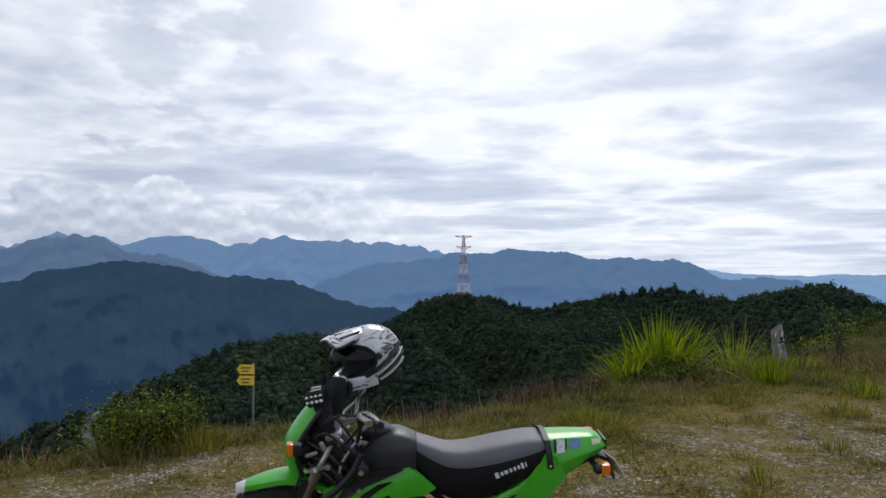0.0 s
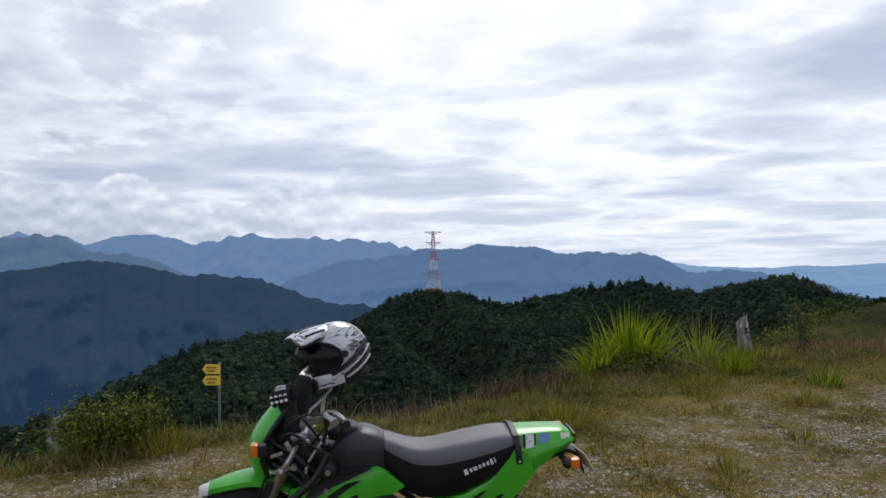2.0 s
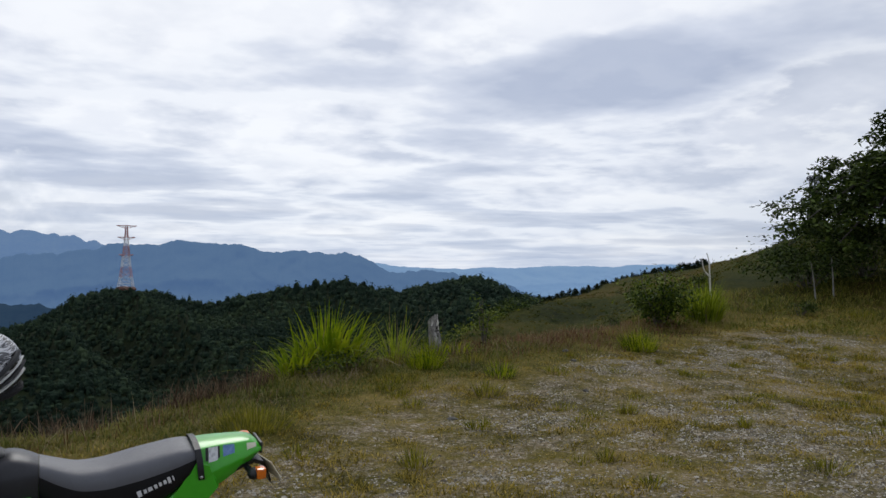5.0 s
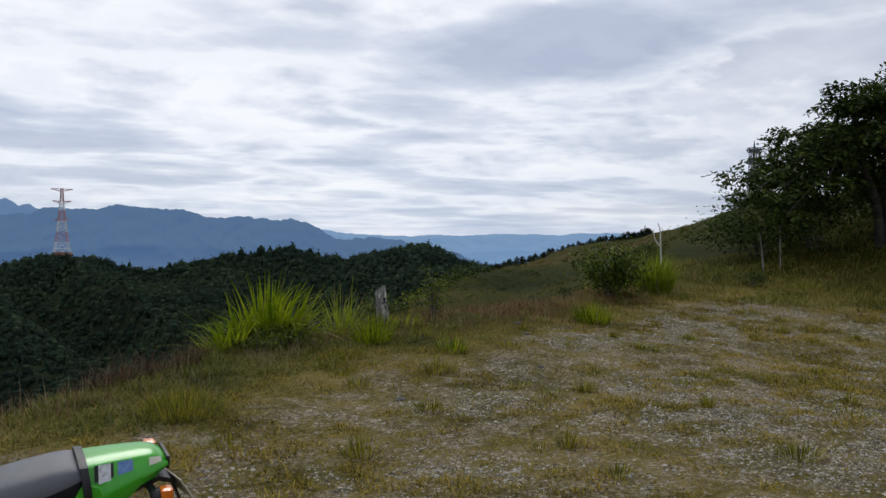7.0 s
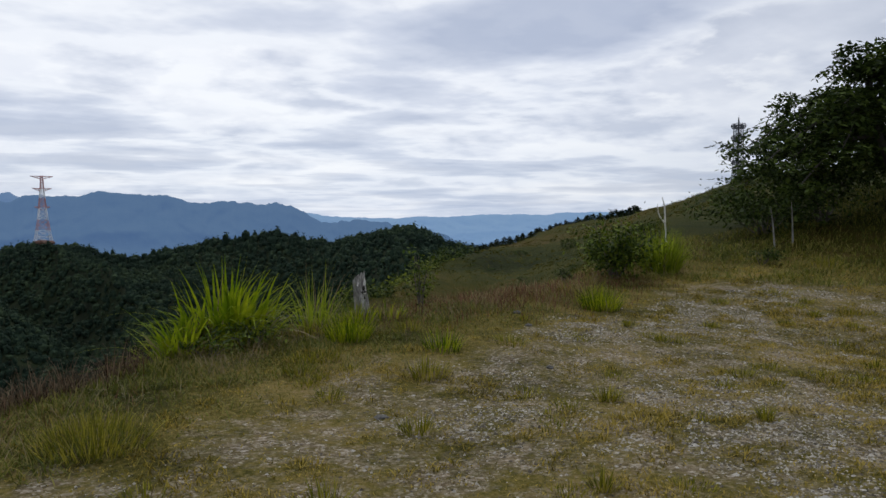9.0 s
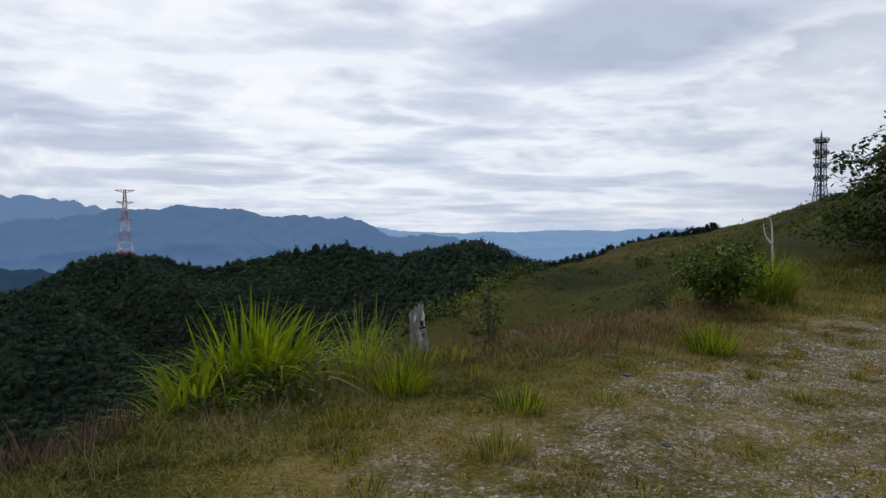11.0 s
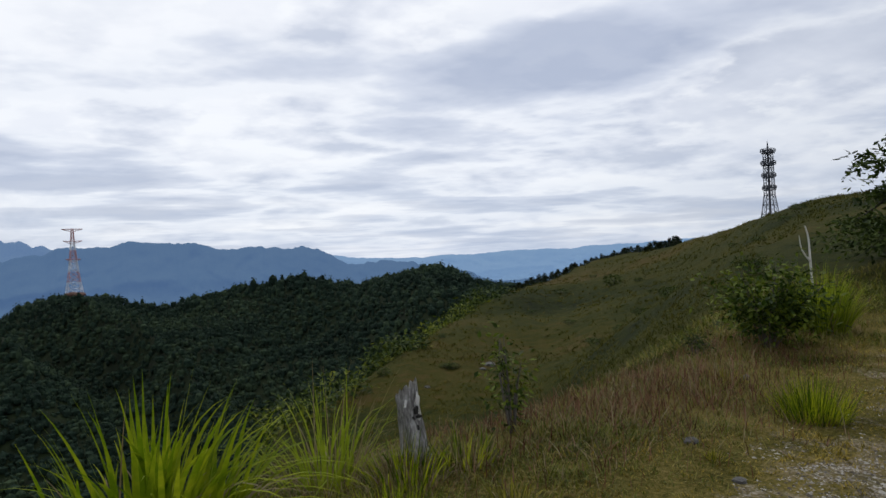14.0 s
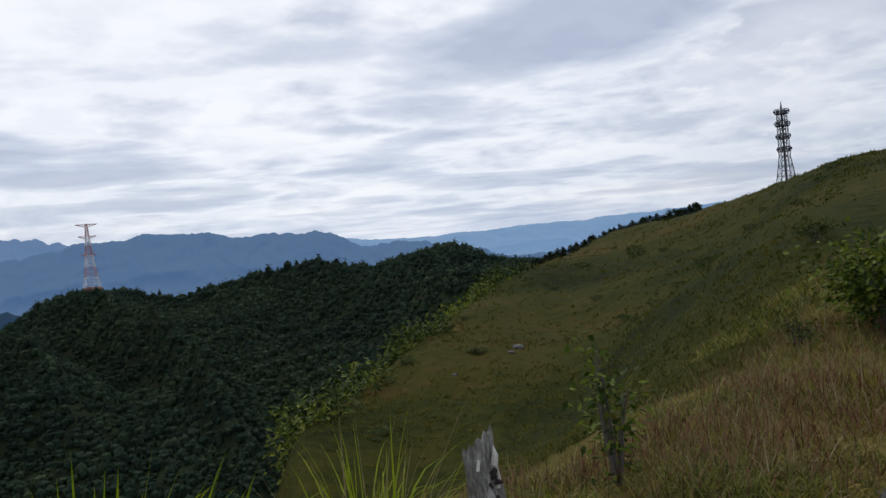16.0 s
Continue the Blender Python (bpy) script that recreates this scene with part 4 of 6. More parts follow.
stone(1, 7.33, 11.2, 0.060, "pale grey stone sunk in the turf")
stone(2, 3.72, 7.98, 0.045, "small pale stone lying on the gravel")
stone(3, 6.95, 10.4, 0.045, "grey stone at the turf's edge")
stone(4, 5.9, 8.6, 0.04, "small grey stone lying on the gravel")
stone(6, 20.94, 36.96, 0.26, "pale rock cropping out of the hillside")
stone(7, 20.1, 36.2, 0.14, "pale rock cropping out of the hillside")
stone(8, 16.35, 34.3, 0.12, "pale rock cropping out of the hillside")
stone(5, 9.6, 12.6, 0.065, "half-buried grey stone in rusty grass")


# ---------------------------------------------------------------- stump, sapling, shrub, snag
def build_stump():
    x, y = 5.36, 12.02
    top = thing("tree_stump", x, y, "weathered grey broken tree stump in the grass", "tree stump")
    bm = bmesh.new()
    rng = random.Random(3)
    rings, n = [], 28
    high = 0.60
    for i in range(12):
        u = i / 11
        ring = []
        for k in range(n):
            a = 2 * math.pi * k / n
            rad = 0.113 - 0.026 * u + 0.04 * (1 - u) ** 4
            rad *= 0.93 + 0.12 * math.sin(3 * a + 2 * u) + 0.05 * math.sin(9 * a + 3 * u) + 0.10 * noise.noise(Vector((math.cos(a) * 2, math.sin(a) * 2, u * 4)))
            z = high * u
            if i == 11:
                z += 0.07 * math.sin(a + 2.4) + 0.10 * rng.random()
            if i == 10:
                z += 0.02 * math.sin(a + 0.6)
            ring.append(bm.verts.new((rad * math.cos(a) - 0.10 * u, rad * math.sin(a) * 0.9, z - 0.05)))
        rings.append(ring)
    for r0, r1 in zip(rings, rings[1:]):
        for k in range(n):
            bm.faces.new((r0[k], r0[(k + 1) % n], r1[(k + 1) % n], r1[k]))
    mid = bm.verts.new((-0.10, 0, high - 0.07))
    for k in range(n):
        bm.faces.new((rings[-1][k], rings[-1][(k + 1) % n], mid))
    part("trunk", bm, M_DEAD, top)
    for px, pz, s, tall in ((-0.040, 0.56, 0.020, 0.10), (-0.030, 0.44, 0.014, 0.13), (-0.14, 0.55, 0.013, 0.06)):
        lo = Vector((px, -0.066, pz - 0.06))
        part("splinter", tube_bm([lo, lo + Vector((0.008, -0.004, 0.05)), lo + Vector((0.002, 0.0, tall))], [s, s * 0.8, 0.002], 6), M_DEAD_PALE, top, "pale split wood sliver")
    for px, pz, sx, sz in ((-0.055, 0.46, 0.020, 0.030), (-0.030, 0.41, 0.024, 0.012), (-0.075, 0.40, 0.012, 0.020), (-0.045, 0.33, 0.012, 0.022)):
        bm = bmesh.new()
        bmesh.ops.create_icosphere(bm, subdivisions=2, radius=1.0, matrix=Matrix.Translation((px, -0.078, pz)) @ Matrix.Diagonal((sx, 0.014, sz, 1)))
        for v in bm.verts:
            v.co += Vector((noise.noise(v.co * 60), 0, noise.noise(v.co * 60 + Vector((5, 0, 0))))) * 0.012
        part("scar", bm, M_SCAR, top, "dark rotten hollow")
    return top


build_stump()


def bush(seed, x, y, wide, tall, leaves, leaf, label, category="shrub", name="shrub", mat=None, stems=9, group="", hollow=0.35, z=None):
    rng = np.random.default_rng(seed)
    top = thing(name, x, y, label, category, group, z)
    tips = []
    for k in range(stems):
        bm = bmesh.new()
        a, q = rng.uniform(0, 6.28), rng.uniform(0.2, 1.0)
        tip = Vector((wide * 0.5 * q * math.cos(a), wide * 0.5 * q * math.sin(a), tall * rng.uniform(0.55, 1.0) * (1.05 - 0.35 * q)))
        midp = tip * 0.5 + Vector((rng.normal(0, 0.04), rng.normal(0, 0.04), tall * 0.08))
        tube_bm(curve_points([(tip.x * 0.08, tip.y * 0.08, -0.05), midp, tip], 4), [0.014 * tall ** 0.5 * (1 - 0.1 * i) for i in range(9)], 5, bm)
        part("stem", bm, M_BARK, top)
        tips.append((midp, tip))
    n = leaves
    pick = rng.integers(0, stems, n)
    u = rng.uniform(hollow, 1.05, n)
    c = np.array([(tips[p][0] * (1 - w) + tips[p][1] * w)[:] for p, w in zip(pick, u)])
    c += rng.normal(0, 1, (n, 3)) * np.array([wide * 0.14, wide * 0.14, tall * 0.09])
    c[:, 2] = np.maximum(c[:, 2], 0.02)
    v, f = leaf_arrays(rng, c, leaf, 0.6, c - np.array([0, 0, tall * 0.4]))
    child("foliage", mesh_of("foliage", v, f, mat or M_LEAF), top)["kind"] = "stuff"
    return top


bush(71, 6.38, 12.30, 0.48, 1.02, 430, 0.060, "spindly young sapling with sparse green leaves", "sapling", "sapling", stems=7, hollow=-0.85)
bush(72, 11.60, 13.9, 1.5, 1.30, 3200, 0.095, "dense rounded shrub with broad green leaves", "shrub", "shrub", stems=18, hollow=-0.75)
bush(73, -2.55, 7.35, 1.05, 0.58, 4200, 0.042, "low leafy yellow-green bush on the brow", "shrub", "shrub", M_LEAF_FRESH, 18, hollow=-0.7)
bush(74, 3.45, 10.95, 0.8, 0.34, 420, 0.06, "low leafy weeds at the foot of the pampas grass", "weeds", "weeds", stems=12, hollow=0.0)
bush(75, 2.95, 10.65, 0.6, 0.26, 260, 0.055, "low leafy weeds at the foot of the pampas grass", "weeds", "weeds", stems=10, hollow=0.0)
bush(76, -3.9, 7.2, 0.7, 0.25, 260, 0.06, "low leafy weeds on the brow", "weeds", "weeds", stems=8, hollow=0.0)
grass_clump(11, -2.1, 7.40, 0.32, 0.32, 520, 0.006, "leaning tuft of green grass beside the leafy bush", dry=0.25, spread=0.6, droop=0.7, mat=M_TUFT)
grass_clump(12, -2.75, 7.5, 0.40, 0.50, 320, 0.010, "yellowing tuft of grass on the brow", dry=0.7, spread=0.6, droop=0.8)
grass_clump(13, -3.6, 6.9, 0.4, 0.24, 240, 0.010, "short tuft of grass on the brow", dry=0.3, spread=0.7, droop=0.6)


def build_snag():
    top = thing("dead_snag", 14.55, 15.4, "bleached white dead branch standing on the slope", "dead branch")
    g = top.location.z
    bm = bmesh.new()
    tube_bm(curve_points([(0.10, 0, -0.1), (0.03, 0, 0.6), (0.0, 0, 1.2), (-0.08, 0, 2.0 - g)], 5), [0.027 - 0.0011 * i for i in range(16)], 7, bm)
    tube_bm(curve_points([(0.02, 0, 0.85), (-0.16, 0.02, 1.05), (-0.22, 0.02, 1.3)], 4), [0.022, 0.02, 0.018, 0.016, 0.014, 0.012, 0.01, 0.008, 0.005], 6, bm)
    part("branch", bm, M_DEAD_PALE, top)


build_snag()


# ---------------------------------------------------------------- the spreading tree
def build_tree(x, y, tall, reach, seed, label, leaves_per_pad, lean_az):
    rng = np.random.default_rng(seed)
    top = thing("tree", x, y, label, "tree")
    bm = bmesh.new()
    forks = []
    for k, (az, out) in enumerate(((lean_az, 0.9), (lean_az + 120, 0.6), (lean_az - 100, 0.7))):
        a = radians(az)
        p = Vector((out * math.sin(a), out * math.cos(a), tall * 0.36))
        tube_bm(curve_points([(0.12 * math.sin(a), 0.12 * math.cos(a), -0.25), (0.3 * out * math.sin(a), 0.3 * out * math.cos(a), tall * 0.15), p], 6), [0.15 - 0.006 * i for i in range(13)], 9, bm)
        forks.append(p)
    part("trunk", bm, M_BARK_DARK, top)
    pads = []
    count = 50
    for k in range(count):
        a = 2.399963 * k + rng.normal(0, 0.25)
        lvl = (k + 0.5) / count
        q = reach * (1.02 - 0.72 * lvl ** 1.6) * rng.uniform(0.55, 1.05)
        away = 0.5 * q * math.sin(a) - 0.87 * q * math.cos(a)
        tip = Vector((q * math.sin(a), q * math.cos(a), tall * (0.20 + 0.74 * lvl) * min(1.2, max(0.46, 0.66 + 0.085 * away)) + rng.normal(0, 0.15)))
        root = min(forks, key=lambda p: (p - tip).length) * rng.uniform(0.75, 1.0)
        root.z += 0.25 * lvl * tall * rng.uniform(0.2, 0.8)
        midp = root.lerp(tip, 0.5) + Vector((0, 0, 0.10 * q))
        line = curve_points([root, midp, tip], 6)
        part("limb", tube_bm(line, [0.05 * (1 - i / 14) + 0.008 for i in range(len(line))], 6), M_BARK_DARK, top)
        for s in (0.52, 0.78, 1.0):
            pads.append((root.lerp(tip, s) + Vector((0, 0, 0.10 * q * math.sin(math.pi * s))), 0.35 + 0.55 * rng.random()))
    # feathered leaves: a stalk that arches out and down, with pairs of leaflets
    starts, ways = [], []
    for c, wide in pads:
        for j in range(leaves_per_pad):
            a = rng.uniform(0, 6.28)
            d = Vector((math.cos(a), math.sin(a), rng.uniform(-0.1, 0.5)))
            starts.append((c + Vector((d.x * wide * rng.random(), d.y * wide * rng.random(), rng.normal(0, 0.06))))[:])
            ways.append(d[:])
    starts, ways = np.array(starts), np.array(ways)
    cs, outs = [], []
    for m in range(5):
        u = (m + 1) / 5
        p = starts + ways * (0.42 * u) - np.array([0, 0, 0.26]) * u ** 2
        side = np.cross(ways, [0, 0, 1.0])
        for sgn in (-1, 1):
            cs.append(p)
            outs.append(ways * 0.4 + side * sgn + np.array([0, 0, -0.5]))
    c, o = np.concatenate(cs), np.concatenate(outs)
    v, f = leaf_arrays(rng, c, 0.17, 0.45, o)
    child("crown", mesh_of("crown", v, f, M_LEAF_DARK), top)["kind"] = "stuff"
    return top


build_tree(21.7, 13.9, 7.8, 4.9, 5, "spreading dark tree with drooping feathered leaves", 23, -60)
bush(81, 18.9, 16.0, 3.6, 1.6, 3400, 0.13, "dark leafy undergrowth below the tree", "shrub", "shrub", M_LEAF_DARK, 14, hollow=-0.3)
bush(82, 20.6, 15.4, 3.8, 2.7, 4200, 0.14, "dark leafy undergrowth below the tree", "shrub", "shrub", M_LEAF_DARK, 14, hollow=-0.3)
bush(83, 23.4, 14.2, 4.2, 2.8, 4600, 0.15, "dark leafy undergrowth below the tree", "shrub", "shrub", M_LEAF_DARK, 14, hollow=-0.3)
bush(85, 18.4, 19.9, 0.95, 0.55, 900, 0.06, "dark rounded bush on the grass hillside", "shrub", "shrub", M_LEAF_DARK, 12, hollow=0.0)
bush(86, 10.75, 14.45, 0.5, 0.42, 420, 0.045, "small dark bush behind the rusty grass", "shrub", "shrub", M_LEAF_DARK, 10, hollow=0.0)
bush(84, 15.7, 13.6, 0.7, 0.45, 400, 0.07, "small dark bush on the turf", "shrub", "shrub", M_LEAF_DARK, 10, hollow=0.1)


def thin_trunk(x, y, tall, tilt):
    top = thing("young_tree", x, y, "slender young tree with a pale trunk", "tree", "young trees below the crown")
    bm = bmesh.new()
    line = curve_points([(0, 0, -0.1), (tilt * 0.4, 0, tall * 0.5), (tilt, 0, tall)], 5)
    tube_bm(line, [0.026 - 0.0015 * i for i in range(len(line))], 7, bm)
    part("trunk", bm, M_BARK_PALE, top)
    rng = np.random.default_rng(int(x * 10))
    c = rng.normal(0, 1, (160, 3)) * np.array([0.35, 0.35, 0.25]) + np.array([tilt, 0, tall])
    v, f = leaf_arrays(rng, c, 0.14, 0.5, c - np.array([0, 0, tall]))
    child("foliage", mesh_of("foliage", v, f, M_LEAF_DARK), top)["kind"] = "stuff"


thin_trunk(17.35, 14.5, 1.0, -0.18)
thin_trunk(17.9, 14.4, 1.05, -0.08)


# ---------------------------------------------------------------- bushes on the hillside and pines behind its brow
def hill_bush_master():
    rng = np.random.default_rng(91)
    top = thing("hill_bush", 46.5, 58.2, "small dark bush on the grass hillside", "shrub", "bushes on the hillside")
    c = rng.normal(0, 1, (420, 3))
    c = c / np.linalg.norm(c, axis=1)[:, None] * np.array([0.8, 0.8, 0.55]) * rng.uniform(0.55, 1.15, (420, 1)) + np.array([0, 0, 0.45])
    c[:, 2] = np.maximum(c[:, 2], 0.0)
    v, f = leaf_arrays(rng, c, 0.20, 0.6, c)
    child("foliage", mesh_of("foliage", v, f, M_LEAF_DARK), top)["kind"] = "stuff"
    for a in (0.4, 2.6, 4.5):
        part("stem", tube_bm([(0, 0, -0.1), (0.3 * math.cos(a), 0.3 * math.sin(a), 0.6)], [0.03, 0.012], 5), M_BARK, top)
    return top


def build_hill_bushes():
    master = hill_bush_master()
    rng = np.random.default_rng(93)
    spots = [(43.7, 62.0, 0.8), (19, 37, 0.4), (31, 44, 0.5), (36, 37, 0.5)]
    for k in range(110):
        az, r = rng.uniform(12, 62), math.exp(rng.uniform(math.log(22), math.log(128)))
        spots.append((VX + r * math.sin(radians(az)), VY + r * math.cos(radians(az)), 0.14 + 0.5 * rng.uniform() ** 2.5))
    for x, y, s in spots:
        r, az = polar(np.array([x]), np.array([y]))
        if r[0] > np.interp(az[0], RIM_AZ, RIM_R) * (0.98 if az[0] < 42 else 0.8) or y - np.interp(x, EDGE_X, EDGE_Y) < 4:
            continue
        ob = copy_thing(master, pose(x, y, ground_z(x, y), 0, 0, rng.uniform(0, 360)))
        ob.scale = (s, s, s * rng.uniform(0.45, 0.9))


build_hill_bushes()


def rim_bushes(seed, count, mat, label):
    """Bushes where the grass hill breaks off into the woods."""
    rng = np.random.default_rng(seed)
    v_all, f_all, base = [], [], 0
    for k in range(count):
        az = 15 + 17 * rng.uniform(0, 1) ** 0.8
        r = np.interp(az, RIM_AZ, RIM_R) + rng.uniform(1.5, 10)
        x, y = VX + r * math.sin(radians(az)), VY + r * math.cos(radians(az))
        s = (0.35 + 1.5 * rng.uniform() ** 2.2) * (0.6 + r / 80)
        c = rng.normal(0, 1, (260, 3))
        c = c / np.linalg.norm(c, axis=1)[:, None] * np.array([0.9, 0.9, 0.6]) * s * rng.uniform(0.6, 1.1, (260, 1)) + np.array([x, y, ground_z(x, y) + 0.2 * s])
        v, f = leaf_arrays(rng, c, 0.08 + 0.13 * s, 0.6, c - np.array([x, y, ground_z(x, y)]))
        v_all.append(v)
        f_all.append(np.array(f) + base)
        base += len(v)
    stuff("brow_thicket", np.concatenate(v_all), np.concatenate(f_all).tolist(), mat, label, "thicket")


rim_bushes(95, 110, M_LEAF_FRESH, "fresh green thicket along the hill's brow")
rim_bushes(96, 90, M_LEAF_DARK, "dark green thicket along the hill's brow")


def pine_master():
    rng = np.random.default_rng(97)
    top = thing("pine_tree", 70, 100, "dark conifer behind the brow of the hill", "tree", "pines behind the brow")
    bm = bmesh.new()
    tube_bm([(0, 0, -0.5), (0.05, 0, 3), (0, 0, 5.6)], [0.13, 0.09, 0.02], 7, bm)
    part("trunk", bm, M_BARK, top)
    c, o = [], []
    for k in range(64):
        u = k / 63
        a = 2.4 * k
        q = (1.45 * (1 - u) ** 0.8 + 0.08)
        for j in range(7):
            w = (j + 1) / 7
            c.append((q * w * math.cos(a) + rng.normal(0, 0.08), q * w * math.sin(a) + rng.normal(0, 0.08), 1.6 + 4.0 * u - 0.25 * w * w + rng.normal(0, 0.08)))
            o.append((math.cos(a), math.sin(a), -0.2))
    v, f = leaf_arrays(rng, np.array(c), 0.42, 0.5, np.array(o))
    child("crown", mesh_of("crown", v, f, M_PINE), top)
    return top


def build_pines():
    master = pine_master()
    rng = np.random.default_rng(99)
    first = True
    for k in range(84):
        az = 33.0 + 12.6 * (k / 83) ** 0.95 + rng.normal(0, 0.12)
        r = np.interp(az, RIM_AZ, RIM_R) + rng.uniform(6, 13)
        x, y = VX + r * math.sin(radians(az)), VY + r * math.cos(radians(az))
        rim_r = np.interp(az, RIM_AZ, RIM_R)
        crest = VZ + r * math.tan(radians(np.interp(az, RIM_AZ, RIM_EL)))
        show = rng.uniform(0.25, 0.9) + 0.35 * max(0.0, (az - 40) / 4.5)
        g = ground_z(x, y)
        s = (crest + show - g) / 5.6
        m = pose(x, y, g, 0, 0, rng.uniform(0, 360))
        ob = copy_thing(master, m) if not first else master
        if first:
            ob.matrix_world = m
            first = False
        ob.scale = (s * rng.uniform(0.8, 1.2),) * 2 + (s,)


build_pines()

# ---------------------------------------------------------------- pylon, radio mast, trail sign
# pylon red, paled in its base colour for the haze before it
M_RED = material("hazed_mast_red_paint", [(0.40, 0.19, 0.18), (0.50, 0.25, 0.24)], (0.2, 2.0), 0.6)
M_WHITE = material("mast_white_paint", [(0.60, 0.60, 0.62), (0.78, 0.78, 0.78)], (0.2, 2.0), 0.6)
M_STEEL = material("dull_galvanised_steel", [(0.06, 0.065, 0.075), (0.12, 0.125, 0.135)], (0.5, 4.0), 0.6, metal=0.3)
M_EARTH = material("red_earth", [(0.08, 0.036, 0.024), (0.15, 0.075, 0.05)], (0.3, 3.0), 0.95, bump=0.5, bump_scale=2.0)


def strut(bm, a, b, w):
    a, b = Vector(a), Vector(b)
    d = (b - a).normalized()
    s = d.orthogonal().normalized() * w * 0.5
    t = d.cross(s)
    lo = [bm.verts.new(a + q) for q in (s + t, s - t, -s - t, -s + t)]
    hi = [bm.verts.new(b + q) for q in (s + t, s - t, -s - t, -s + t)]
    for k in range(4):
        bm.faces.new((lo[k], lo[(k + 1) % 4], hi[(k + 1) % 4], hi[k]))
    bm.faces.new(lo[::-1])
    bm.faces.new(hi)


def lattice(bm, z0, z1, w0, w1, bays, leg, brace):
    """A square tapering lattice between two levels."""
    def corner(z, k):
        h = 0.5 * (w0 + (w1 - w0) * (z - z0) / (z1 - z0))
        return Vector(((-h, h, h, -h)[k], (-h, -h, h, h)[k], z))
    for k in range(4):
        strut(bm, corner(z0, k), corner(z1, k), leg)
    for i in range(bays):
        a, b = z0 + (z1 - z0) * i / bays, z0 + (z1 - z0) * (i + 1) / bays
        for k in range(4):
            n = (k + 1) % 4
            strut(bm, corner(a, k), corner(b, n), brace)
            strut(bm, corner(a, n), corner(b, k), brace)
            strut(bm, corner(b, k), corner(b, n), brace)


def build_pylon():
    x, y = 22.0, 730.0
    base = -20.5
    top = thing("power_pylon", x, y, "red and white banded lattice power pylon on a wooded hill", "pylon", z=base, spin=8)
    bands = ((0, 11, 13.0, 9.6, M_WHITE, 2), (11, 20, 9.6, 7.2, M_RED, 2), (20, 30, 7.2, 5.4, M_WHITE, 3), (30, 38.5, 5.4, 4.0, M_RED, 3), (38.5, 46, 4.0, 2.8, M_WHITE, 3), (46, 57.5, 2.8, 1.6, M_RED, 5))
    for z0, z1, w0, w1, m, bays in bands:
        bm = bmesh.new()
        lattice(bm, z0, z1, w0, w1, bays, 0.34, 0.17)
        part("tower_section", bm, m, top, flat=True)
    for z, half, lift, m in ((57.0, 8.6, 0.3, M_RED), (46.5, 7.4, 1.6, M_RED), (31.0, 6.0, 0.5, M_RED)):
        bm = bmesh.new()
        for s in (-1, 1):
            for v in (-0.7, 0.7):
                strut(bm, (s * 0.8, v, z), (s * half, 0, z + lift * 0.2), 0.40)
                strut(bm, (s * 0.8, v, z - 2.2), (s * half, 0, z + lift * 0.2), 0.36)
            for q in (0.35, 0.65):
                strut(bm, (s * half * q, 0, z - 1.9 * (1 - q)), (s * half * q, 0, z), 0.3)
        part("cross_arm", bm, m, top, flat=True)
    bm = bmesh.new()
    bmesh.ops.create_icosphere(bm, subdivisions=3, radius=1.0, matrix=Matrix.Diagonal((9, 7, 2.6, 1)))
    for v in bm.verts:
        v.co += Vector((0, 0, noise.noise(v.co * 0.3) * 1.0))
    me = bpy.data.meshes.new("earth_bank")
    bm.to_mesh(me)
    bm.free()
    me.materials.append(M_EARTH)
    ob = new("earth_bank", me)
    ob.matrix_world = pose(x, y - 6, base + 0.3)
    tagged(ob, "bare red earth round the pylon's foot", "earth bank", kind="structure")


build_pylon()


def build_mast():
    x, y = 331.6, 270.0
    base = 7.0
    top = thing("radio_mast", x, y, "dark steel radio mast with ringed antenna platforms", "radio mast", z=base, spin=20)
    top.scale = (0.8, 0.8, 1.0)
    bm = bmesh.new()
    lattice(bm, 0, 8, 11.5, 8.2, 1, 0.42, 0.2)
    lattice(bm, 8, 18, 8.2, 5.2, 2, 0.40, 0.2)
    part("flared_legs", bm, M_STEEL, top, flat=True)
    bm = bmesh.new()
    lattice(bm, 18, 41, 5.2, 4.6, 5, 0.36, 0.18)
    part("upper_lattice", bm, M_STEEL, top, flat=True)
    bm = bmesh.new()
    tube_bm([(0, 0, 0), (0, 0, 42), (0, 0, 46)], [0.75, 0.7, 0.06], 10, bm)
    part("centre_column", bm, M_STEEL, top)
    for z, r in ((20.5, 3.9), (27.0, 3.9), (33.3, 4.1), (39.5, 4.1)):
        bm = bmesh.new()
        bmesh.ops.create_cone(bm, cap_ends=True, segments=20, radius1=r, radius2=r, depth=0.35, matrix=Matrix.Translation((0, 0, z)))
        for zz in (z + 1.1, z + 2.2):
            tube_bm([(r * math.cos(a), r * math.sin(a), zz) for a in [2 * math.pi * k / 20 for k in range(21)]], 0.14, 5, bm)
        for k in range(20):
            a = 2 * math.pi * k / 20
            strut(bm, (r * math.cos(a), r * math.sin(a), z), (r * math.cos(a), r * math.sin(a), z + 2.3), 0.16)
        deck = part("platform", bm, M_STEEL, top)
        for k in range(6):
            a = 2 * math.pi * k / 6 + z
            bm = bmesh.new()
            bmesh.ops.create_cone(bm, cap_ends=True, segments=14, radius1=0.7, radius2=0.7, depth=0.6,
                                  matrix=Matrix.Translation(((r + 0.3) * math.cos(a), (r + 0.3) * math.sin(a), z + 1.2)) @ Matrix.Rotation(a, 4, "Z") @ Matrix.Rotation(radians(90), 4, "Y"))
            part("antenna_drum", bm, M_STEEL, deck)


build_mast()

